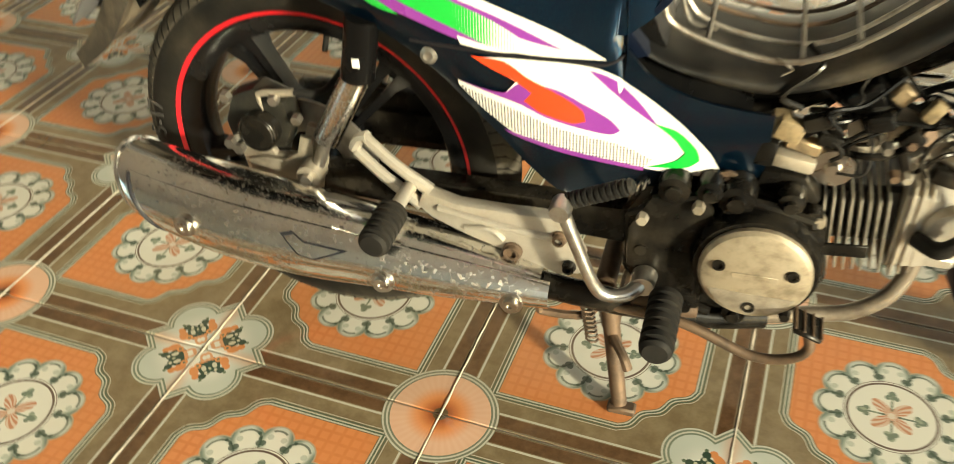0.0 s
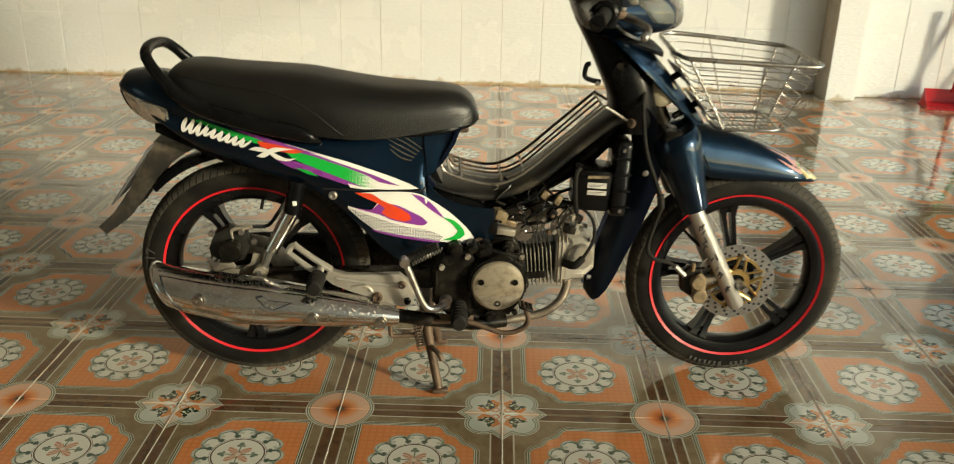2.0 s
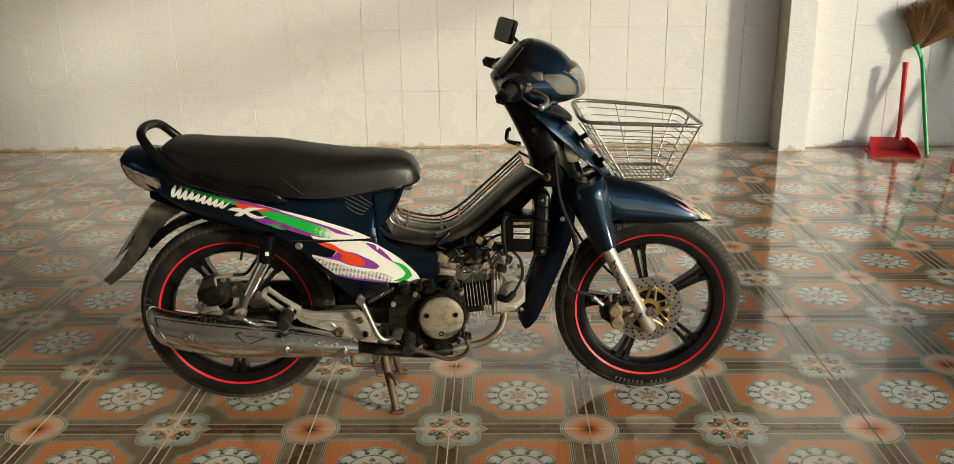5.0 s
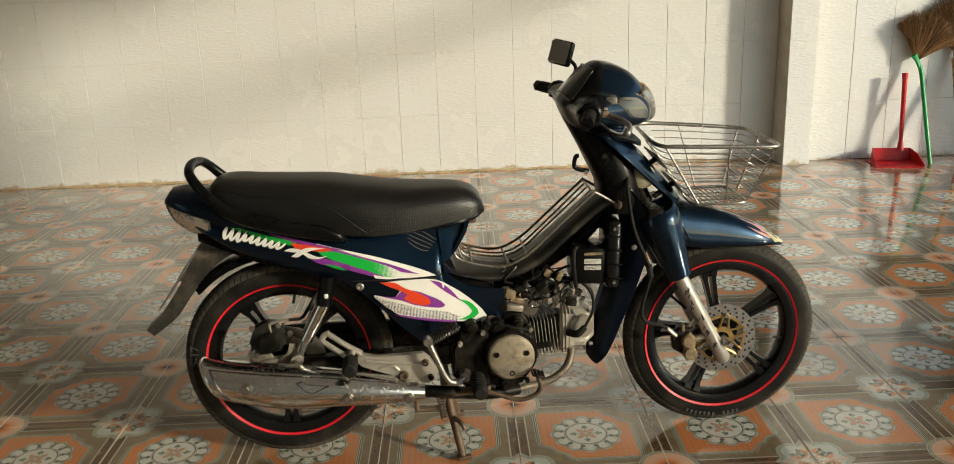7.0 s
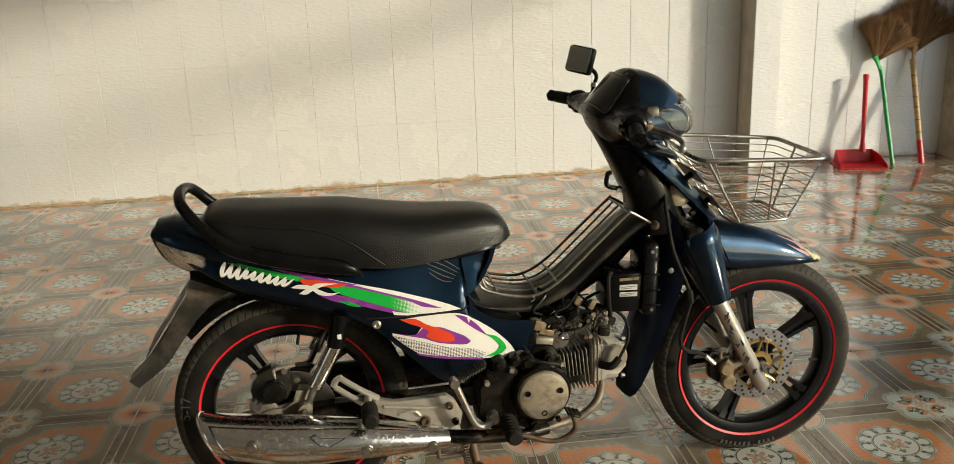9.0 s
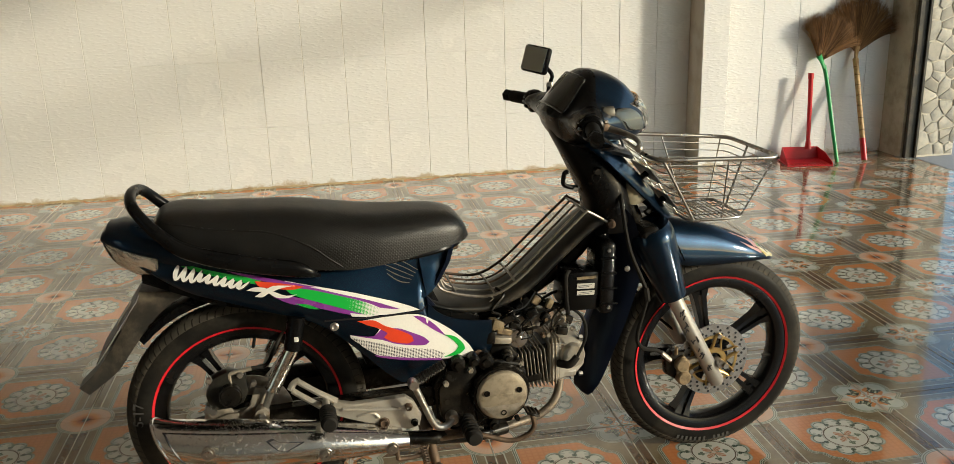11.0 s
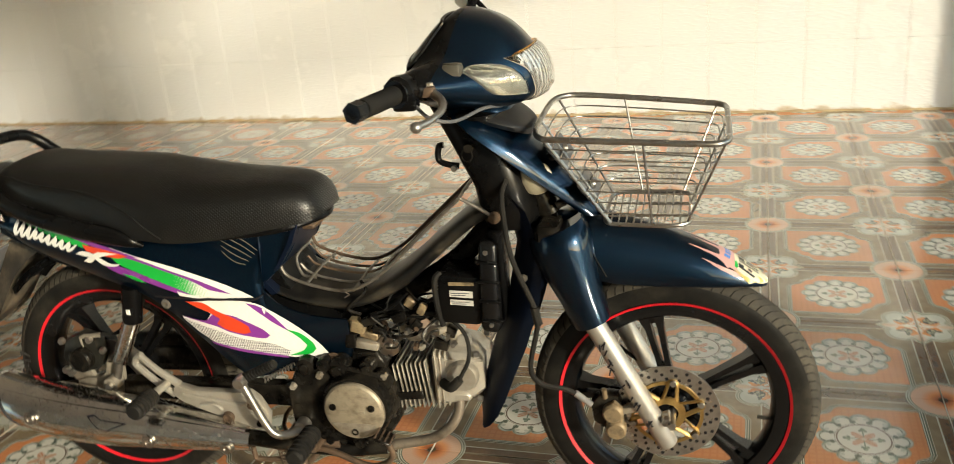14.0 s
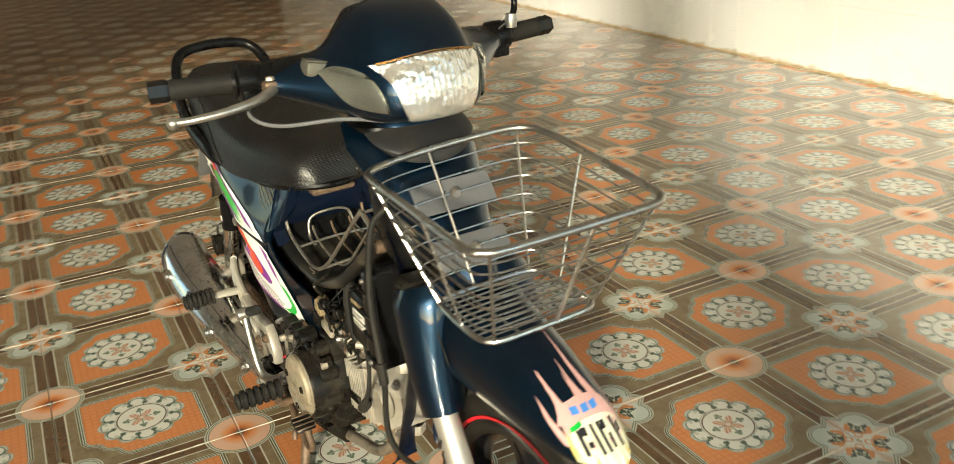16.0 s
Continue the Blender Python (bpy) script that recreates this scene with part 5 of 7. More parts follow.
part("head_lug", box((0.800, -0.052, 0.300), (0.05, 0.03, 0.018), 0.004), ALLOY, head)
part("spark_cap", tube([(0.772, -0.075, 0.338), (0.795, -0.098, 0.342), (0.815, -0.100, 0.362)], [0.010, 0.0105, 0.009], 10, 4), RUBBER, head, "black spark plug cap")
part("spark_lead", tube([(0.815, -0.100, 0.362), (0.838, -0.098, 0.412), (0.832, -0.092, 0.462), (0.795, -0.085, 0.495), (0.755, -0.080, 0.499), (0.715, -0.060, 0.505)], 0.0042, 8), RUBBER, BIKE, "black spark plug lead")
disc = part("horn_disc", lathe([(0.0, -0.010), (0.008, -0.010), (0.010, -0.004), (0.023, -0.003), (0.0245, 0.004), (0.0, 0.006)], (0.666, -0.078, 0.421), seg=28), WIRE, BIKE, "round polished steel disc on the engine top")
part("disc_post", tube([(0.666, -0.075, 0.421), (0.666, -0.02, 0.415)], 0.006, 8, 1), STEEL, disc)
# carburettor, intake and wiring
carb = part("carburettor", tube([(0.700, 0.0, 0.452), (0.700, -0.045, 0.455)], 0.026, 16, 1), ALLOY_DULL, BIKE, "dirty alloy carburettor")
part("float_bowl", lathe([(0.0, -0.030), (0.020, -0.030), (0.024, -0.020), (0.024, 0.0)], (0.705, -0.015, 0.440), "Z", 16), ALLOY_DULL, carb)
part("carb_top", lathe([(0.024, 0.0), (0.024, 0.030), (0.019, 0.036), (0.0, 0.036)], (0.700, -0.022, 0.470), "Z", 16), CASE, carb)
part("intake_pipe", tube([(0.72, -0.02, 0.455), (0.755, -0.02, 0.452), (0.785, -0.01, 0.425), (0.790, 0.0, 0.395)], 0.018, 12), ALLOY_DULL, BIKE)
part("throttle_body", box((0.765, -0.055, 0.455), (0.038, 0.030, 0.034), 0.006, Matrix.Rotation(0.4, 4, "Y")), ALLOY, BIKE)
part("idle_screw", tube([(0.770, -0.070, 0.452), (0.795, -0.085, 0.447)], 0.008, 10, 1), WIRE, BIKE)
part("coil_box", box((0.686, -0.045, 0.497), (0.045, 0.040, 0.038), 0.006, Matrix.Rotation(-0.5, 4, "Y")), BLACK, BIKE)
part("connector", box((0.630, -0.078, 0.447), (0.040, 0.018, 0.017), 0.003, Matrix.Rotation(0.25, 4, "Y")), GOLD_DULL, BIKE, "yellowed plastic connector")
part("connector", box((0.602, -0.080, 0.470), (0.022, 0.020, 0.030), 0.003), TAN, BIKE, "dull plastic connector")
part("connector", box((0.718, -0.062, 0.512), (0.022, 0.016, 0.022), 0.003, Matrix.Rotation(0.6, 4, "Y")), GOLD_DULL, BIKE)
wr = random.Random(11)
for k in range(13):
    x0, x1 = wr.uniform(0.60, 0.68), wr.uniform(0.72, 0.84)
    y = wr.uniform(-0.085, 0.03)
    z0, z1 = wr.uniform(0.43, 0.49), wr.uniform(0.42, 0.53)
    pts = [(x0, y, z0), ((x0 * 2 + x1) / 3, y + wr.uniform(-0.02, 0.02), (z0 * 2 + z1) / 3 + wr.uniform(-0.03, 0.035)), ((x0 + x1 * 2) / 3, y + wr.uniform(-0.02, 0.02), (z0 + z1 * 2) / 3 + wr.uniform(-0.03, 0.03)), (x1, y * 0.7, z1)]
    part("wire", tube(pts, wr.choice((0.0024, 0.003, 0.0042)), 6, 5), wr.choice((RUBBER, RUBBER, CASE, CASE)), BIKE)
for k in range(9):
    c = (wr.uniform(0.64, 0.80), wr.uniform(-0.07, 0.02), wr.uniform(0.425, 0.495))
    part("engine_fitting", tube([c, (c[0] + wr.uniform(-0.015, 0.015), c[1] - 0.022, c[2] + wr.uniform(-0.01, 0.01))], wr.uniform(0.006, 0.012), 10, 1), wr.choice((ALLOY_DULL, CASE, CASE, RUST)), BIKE)
for c, size, turn_y, material in (((0.612, -0.088, 0.470), (0.030, 0.020, 0.026), 0.3, TAN), ((0.640, -0.092, 0.486), (0.034, 0.016, 0.018), -0.4, CASE), ((0.655, -0.085, 0.462), (0.026, 0.020, 0.016), 0.2, CASE), ((0.735, -0.085, 0.474), (0.020, 0.018, 0.024), 0.7, CASE), ((0.700, -0.088, 0.492), (0.028, 0.016, 0.020), -0.3, CASE),
                                  ((0.748, -0.082, 0.508), (0.016, 0.014, 0.026), 0.5, TAN), ((0.780, -0.078, 0.430), (0.030, 0.022, 0.020), 0.2, CASE), ((0.592, -0.090, 0.440), (0.022, 0.018, 0.034), 0.1, CASE), ((0.622, -0.075, 0.425), (0.050, 0.030, 0.018), 0.15, ALLOY_DULL), ((0.800, -0.070, 0.455), (0.022, 0.020, 0.022), 0.4, CASE)):
    part("engine_fitting", box(c, size, 0.004, Matrix.Rotation(turn_y, 4, "Y"), 2), material, BIKE)
for k in range(12):
    x, z = wr.uniform(0.60, 0.82), wr.uniform(0.42, 0.50)
    y = wr.uniform(-0.098, -0.080)
    part("wire", tube([(x, y, z), (x + wr.uniform(-0.03, 0.03), y - 0.006, z + wr.uniform(0.005, 0.03)), (x + wr.uniform(-0.05, 0.05), y + 0.01, z + wr.uniform(0.02, 0.05)), (x + wr.uniform(-0.04, 0.06), y + 0.03, z + 0.06)], wr.choice((0.0018, 0.0026, 0.0036)), 6, 5), wr.choice((RUBBER, CASE, RUBBER, BLACK, CASE)), BIKE)
for k in range(7):
    c = (wr.uniform(0.66, 0.82), -0.088, wr.uniform(0.425, 0.47))
    part("engine_bolt", lathe([(0.0, -0.008), (0.005, -0.008), (0.0062, -0.003), (0.0075, 0.004)], c, seg=6), wr.choice((STEEL, ALLOY, RUST)), BIKE)
# air cleaner box with its paper label
air = part("air_cleaner", box((0.830, -0.045, 0.535), (0.090, 0.110, 0.105), 0.012, Matrix.Rotation(0.06, 4, "Y"), 2), BLACK, BIKE, "black plastic air cleaner box")
lid = part("air_cleaner_lid", box((0.893, -0.050, 0.565), (0.040, 0.120, 0.190), 0.014, Matrix.Rotation(0.04, 4, "Y"), 3), RIM, air)
for q in range(4):
    part("lid_rib", box((0.893 - 0.0016 * (q - 2), -0.108, 0.500 + 0.040 * q), (0.042, 0.010, 0.006), 0.002, Matrix.Rotation(0.04, 4, "Y")), BLACK, lid)
for q in (0.490, 0.640):
    part("lid_screw", lathe([(0.0, -0.004), (0.004, -0.004), (0.005, 0.0)], (0.893, -0.110, q), seg=10), STEEL, lid)
part("air_snorkel", tube([(0.795, -0.088, 0.590), (0.785, -0.098, 0.575), (0.786, -0.100, 0.520), (0.792, -0.095, 0.480)], 0.006, 8), RUBBER, air)
paper = worn("label_paper", (0.56, 0.54, 0.50), 0.5, scale=40, amount=0.6, other=(0.32, 0.30, 0.26))
for z, h in ((0.5505, 0.0140), (0.5325, 0.0115)):
    part("label", box((0.836, -0.1012, z), (0.046, 0.0016, h), 0.0005, Matrix.Rotation(0.06, 4, "Y")), paper, air, "soiled white paper label strip")
    part("text_bar", box((0.834, -0.1024, z + 0.002), (0.036, 0.0008, 0.0016)), GREYP, air)
    part("text_bar", box((0.831, -0.1024, z - 0.002), (0.028, 0.0008, 0.0014)), GREYP, air)
part("word_bar", box((0.838, -0.1016, 0.572), (0.050, 0.0016, 0.007)), TAN, air)
# brake pedal
pedal = part("brake_pedal", tube([(0.435, -0.135, 0.205), (0.530, -0.152, 0.214), (0.615, -0.160, 0.188), (0.661, -0.165, 0.199), (0.679, -0.168, 0.224), (0.672, -0.172, 0.258)], 0.0066, 10), RUST, BIKE, "worn steel brake pedal")
part("pedal_pad", box((0.670, -0.176, 0.268), (0.036, 0.040, 0.008), 0.003, Matrix.Rotation(0.35, 4, "Y")), CASE, pedal, "ribbed dark pedal pad")
for k in range(4):
    part("pad_rib", box((0.656 + 0.010 * k, -0.176, 0.2785 - 0.0037 * k), (0.003, 0.038, 0.003), 0.001, Matrix.Rotation(0.35, 4, "Y")), RUST, pedal)
coil = [(0.395 + 0.075 * t / 50, -0.118 + 0.006 * math.sin(t * 1.3), 0.352 + 0.040 * t / 50 + 0.006 * math.cos(t * 1.3)) for t in range(51)]
part("return_spring", tube(coil, 0.0014, 5, 1), STEEL, BIKE)

# ---- step-through, leg shield and steering ----
def superring(x0, x1, w, z, n=24, e=0.75):
    """A rounded ring in plan."""
    c, h = (x0 + x1) / 2, (x1 - x0) / 2
    return [(c + h * math.copysign(abs(math.cos(a)) ** e, math.cos(a)), w * math.copysign(abs(math.sin(a)) ** e, math.sin(a)), z) for a in [2 * math.pi * k / n for k in range(n)]]


secs = []
top, bot = spline([(0.425, 0.572), (0.478, 0.540), (0.543, 0.530), (0.60, 0.529), (0.66, 0.551), (0.71, 0.584), (0.776, 0.640), (0.86, 0.706), (0.92, 0.735)]), spline([(0.425, 0.548), (0.463, 0.530), (0.516, 0.511), (0.580, 0.499), (0.653, 0.514), (0.715, 0.546), (0.776, 0.598), (0.86, 0.668), (0.92, 0.70)])
for k in range(26):
    x = 0.425 + 0.495 * k / 25
    t, b = top(x), bot(x)
    w = 0.100 - 0.028 * min(1, k / 18)
    ring = []
    for j in range(20):
        a = 2 * math.pi * j / 20
        ring.append((x, w * math.copysign(abs(math.cos(a)) ** 0.55, math.cos(a)), (t + b) / 2 + (t - b) / 2 * math.copysign(abs(math.sin(a)) ** 0.7, math.sin(a))))
    secs.append(ring)
part("tube_cover", loft(secs), SCUFFED, BIKE, "scuffed black plastic step-through cover", 60)
secs = [superring(*r) for r in ((0.765, 0.880, 0.050, 0.955), (0.775, 0.895, 0.056, 0.925), (0.800, 0.925, 0.066, 0.880), (0.821, 0.945, 0.074, 0.840), (0.845, 0.965, 0.080, 0.790), (0.864, 0.975, 0.082, 0.750), (0.870, 0.985, 0.078, 0.700), (0.880, 0.985, 0.06, 0.665))]
part("steering_cover", loft(secs), BLACK, BIKE, "black plastic cover round the steering head", 60)
part("key_switch", lathe([(0.0, -0.012), (0.008, -0.012), (0.011, -0.006), (0.011, 0.008)], (0.872, -0.072, 0.833), seg=18), CASE, BIKE)
part("key_ring", tube([(0.868 + 0.010 * math.cos(a), -0.082, 0.820 + 0.012 * math.sin(a)) for a in [2 * math.pi * k / 12 for k in range(12)]], 0.0014, 6, 2, True), CASE, BIKE)
hook = part("luggage_hook", tube([(0.838, -0.03, 0.785), (0.815, -0.035, 0.790), (0.800, -0.035, 0.800), (0.803, -0.035, 0.825), (0.812, -0.035, 0.828)], 0.006, 8, 4), BLACK, BIKE, "black luggage hook")
part("hook_screw", lathe([(0, -0.004), (0.006, -0.004), (0.006, 0.004)], (0.830, -0.040, 0.783), seg=10), STEEL, hook)

# front cover: a wedge of blue paint under the headlamp
outer = []
for z, xf, w, d in ((0.905, 0.885, 0.070, 0.05), (0.890, 0.915, 0.100, 0.070), (0.860, 0.955, 0.108, 0.076), (0.820, 0.993, 0.094, 0.070), (0.780, 1.028, 0.078, 0.062), (0.740, 1.062, 0.061, 0.052), (0.705, 1.090, 0.045, 0.042), (0.678, 1.108, 0.030, 0.032)):
    ring = [(xf - d * (1 - math.cos(a)) * 1.25, w * math.sin(a) / math.sin(1.25), z) for a in [-1.25 + 2.5 * k / 16 for k in range(17)]]
    outer.append(ring + [(x - 0.005, y * 0.95, zz) for x, y, zz in ring[::-1]])
bm = loft(outer)
part("front_cover", bm, BLUE, BIKE, "dark blue front cover", 50)
part("cover_top", loft([superring(0.80, 0.905, 0.075, 0.900), superring(0.82, 0.935, 0.095, 0.893), superring(0.83, 0.940, 0.09, 0.885)]), BLACK, BIKE)
deck = []
for k in range(19):
    t = k / 18
    x = 0.868 + 0.118 * t
    w = 0.088 * math.sqrt(max(0.02, 1 - max(0.0, (t - 0.45) / 0.56) ** 2.2)) * (0.94 + 0.06 * t)
    z = 0.889 - 0.036 * t ** 1.7
    h = 0.020 * math.sqrt(max(0.04, 1 - t ** 3))
    deck.append([(x, w * math.cos(a), z + h * math.sin(a)) for a in [math.pi * j / 12 for j in range(13)]] + [(x, w * q, z - 0.010) for q in (-0.9, 0, 0.9)])
part("cover_deck", loft(deck), worn("dusty_deck", (0.014, 0.014, 0.015), 0.5, other=(0.038, 0.034, 0.028), scale=16, amount=0.7, bump=0.2, dust=0.10, Specular_IOR_Level=0.3), BIKE, "dull dark grey deck on top of the front cover", 60)
part("horn", lathe([(0.0, 0.004), (0.012, 0.003), (0.028, 0.006), (0.033, 0.0), (0.033, -0.010), (0.02, -0.020), (0.0, -0.022)], (0.985, -0.040, 0.765), seg=24), worn("horn_paint", (0.36, 0.32, 0.23), 0.4, scale=20), BIKE, "cream-coloured horn")
part("stem_tube", tube([(0.90, 0, 0.90), (1.00, 0, 0.68)], 0.026, 14, 1), CASE, BIKE)
part("fork_crown", box((1.01, 0, 0.665), (0.055, 0.20, 0.035), 0.01), CASE, BIKE)
# side wings of the leg shield
for side in (-1, 1):
    secs = []
    for z, xf, xr in ((0.735, 0.945, 0.920), (0.710, 0.968, 0.926), (0.630, 0.995, 0.940), (0.530, 0.985, 0.918), (0.430, 0.952, 0.884), (0.360, 0.922, 0.862), (0.305, 0.900, 0.846), (0.268, 0.882, 0.838), (0.246, 0.864, 0.838), (0.240, 0.852, 0.842)):
        k = min(1.0, (z - 0.24) / 0.15)
        line = curve_points([(xf, side * 0.082, z), (xf - (xf - xr) * 0.35, side * 0.071, z), (xf - (xf - xr) * 0.7, side * 0.052, z), (xr, side * 0.022, z)], 3)
        secs.append([p for p in line] + [p + Vector((-0.004, -side * 0.003, 0)) for p in line[::-1]])
    part("leg_shield", loft(secs), NAVY, BIKE, "dark blue leg shield wing", 50)
    part("shield_bolt", lathe([(0.0, side * 0.004), (0.007, side * 0.003), (0.008, 0.0)], (0.955, side * 0.077, 0.575), seg=12), STEEL, BIKE)
# engine-side inner frame tube
part("down_tube", tube([(0.92, 0, 0.70), (0.80, 0, 0.575), (0.62, 0, 0.47), (0.50, 0, 0.42)], 0.022, 12), CASE, BIKE)

# handlebar cover
def cowl_mesh():
    rows = []
    stations = {0.0: ((0.80, 0.905), (0.760, 0.962), (0.768, 0.990), (0.842, 1.063), (0.882, 1.072), (0.940, 1.050), (0.984, 1.010), (1.006, 0.960), (0.996, 0.915), (0.90, 0.898)),
                0.056: ((0.80, 0.908), (0.765, 0.962), (0.772, 0.986), (0.842, 1.057), (0.882, 1.064), (0.935, 1.043), (0.974, 1.003), (0.997, 0.958), (0.985, 0.915), (0.90, 0.900)),
                0.084: ((0.80, 0.918), (0.772, 0.962), (0.780, 0.982), (0.842, 1.037), (0.872, 1.041), (0.918, 1.022), (0.953, 0.993), (0.975, 0.955), (0.963, 0.917), (0.89, 0.908)),
                0.116: ((0.80, 0.930), (0.776, 0.963), (0.785, 0.984), (0.832, 1.004), (0.853, 1.007), (0.884, 0.997), (0.911, 0.980), (0.927, 0.954), (0.916, 0.926), (0.86, 0.919)),
                0.17: ((0.795, 0.945), (0.776, 0.967), (0.785, 0.985), (0.810, 0.996), (0.828, 0.997), (0.848, 0.988), (0.864, 0.976), (0.872, 0.960), (0.862, 0.944), (0.83, 0.940)),
                0.205: ((0.785, 0.955), (0.773, 0.968), (0.779, 0.982), (0.797, 0.989), (0.812, 0.989), (0.826, 0.984), (0.836, 0.977), (0.840, 0.968), (0.834, 0.956), (0.81, 0.951)),
                0.22: ((0.792, 0.962), (0.786, 0.970), (0.790, 0.976), (0.800, 0.979), (0.808, 0.980), (0.815, 0.978), (0.820, 0.975), (0.824, 0.969), (0.820, 0.962), (0.808, 0.960))}
    ys = sorted(stations)
    ctrl = [[(x, y, z) for x, z in stations[abs(y)]] for y in [-q for q in ys[::-1]] + ys[1:]]
    cols = [curve_points([c[k] for c in ctrl], 4) for k in range(10)]
    return loft([curve_points([c[i] for c in cols], 4, True) for i in range(len(cols[0]))])


bm = cowl_mesh()
cowl_tree = BVHTree.FromBMesh(bm)
rear = bm.copy()
for piece, keep in ((bm, True), (rear, False)):
    bmesh.ops.bisect_plane(piece, geom=piece.verts[:] + piece.edges[:] + piece.faces[:], plane_co=(0.846, 0, 0.98), plane_no=(1, 0, -0.28), clear_inner=keep, clear_outer=not keep)
    bmesh.ops.holes_fill(piece, edges=[e for e in piece.edges if e.is_boundary])
cowl = part("handlebar_cover", bm, BLUE, BIKE, "dark blue handlebar cover with headlamp", 60)
part("inner_cover", rear, BLACK, cowl, "black inner handlebar cover", 60)
part("steering_neck", loft([superring(0.830, 0.935, 0.060, 0.912), superring(0.835, 0.945, 0.068, 0.902), superring(0.840, 0.948, 0.070, 0.893)]), BLUE, BIKE)
# slanted instrument window with a raised rim, laid on the inner cover
inward = Vector((0.70, 0, -0.714))
def on_dash(u, v, lift):
    p = Vector((0.772 + 0.066 * u, v * (0.092 - 0.026 * u), 0.992 + 0.066 * u))
    hit = cowl_tree.ray_cast(p - inward * 0.2, inward)[0] or p
    return hit - inward * lift


part("instrument_glass", loft([[on_dash(u / 10, v / 8, 0.0045) for v in range(-8, 9)] + [on_dash(u / 10, v / 8, -0.004) for v in range(8, -9, -1)] for u in range(11)]), SMOKY, cowl, "smoky instrument window", 60)
loop = [(u / 6, -1) for u in range(7)] + [(1, v / 4) for v in range(-3, 5)] + [(1 - u / 6, 1) for u in range(1, 7)] + [(0, -v / 4) for v in range(-3, 4)]
part("window_rim", tube([on_dash(u, v, 0.003) for u, v in loop], 0.0042, 8, 2, True), RIM, cowl)
part("cover_seam", tube([(0.864, y, z) for y, z in ((-0.098, 1.012), (-0.06, 1.051), (0.0, 1.060), (0.06, 1.051), (0.098, 1.012))], 0.0035, 8, 5), BLACK, cowl)


def solid_lens(outline, lift, depth):
    """A bulging lens with thickness, over an outline in y and z."""
    cy, cz = sum(p[0] for p in outline) / len(outline), sum(p[1] for p in outline) / len(outline)
    ring = [Vector((0, y, z)) for y, z in soften(outline)]
    secs = []
    for k, (s, b) in enumerate(((1.0, 0.0), (1.0, 0.35), (0.93, 0.72), (0.78, 0.90), (0.5, 0.98), (0.12, 1.0))):
        loop = []
        for p in ring:
            y, z = cy + (p.y - cy) * s, cz + (p.z - cz) * s
            hit = cowl_tree.ray_cast((2, y, z), (-1, 0, 0))[0]
            x = hit.x if hit else 0.94
            loop.append((x + lift + depth * b, y, z))
        secs.append(loop)
    return loft(secs)


HEAD = [(-0.042, 0.910), (0.0, 0.905), (0.042, 0.910), (0.058, 0.935), (0.068, 0.968), (0.086, 0.994), (0.045, 1.001), (0.0, 1.005), (-0.045, 1.001), (-0.086, 0.994), (-0.068, 0.968), (-0.058, 0.935)]
lamp = part("headlamp_bowl", solid_lens(HEAD, 0.0005, 0.004), REFLECTOR, cowl, "bright headlamp bowl", 60)
part("headlamp_lens", solid_lens([(y * 1.01, 0.957 + (z - 0.957) * 1.01) for y, z in HEAD], 0.005, 0.011), CLEAR, cowl, "clear ribbed headlamp lens", 60)
part("lamp_edge", tube([cowl_tree.ray_cast((2, y, z), (-1, 0, 0))[0] + Vector((0.008, 0, 0)) for y, z in ((-0.080, 0.996), (-0.045, 1.004), (0.0, 1.008), (0.045, 1.004), (0.080, 0.996))], 0.0018, 6, 4), AMBER, cowl, "orange tinted upper edge of the lamp")
part("bulb", lathe([(0.0, -0.012), (0.006, 0.002), (0.007, 0.006), (0.0, 0.008)], (0.992, 0, 0.962), "X", 16), GOLD, cowl)
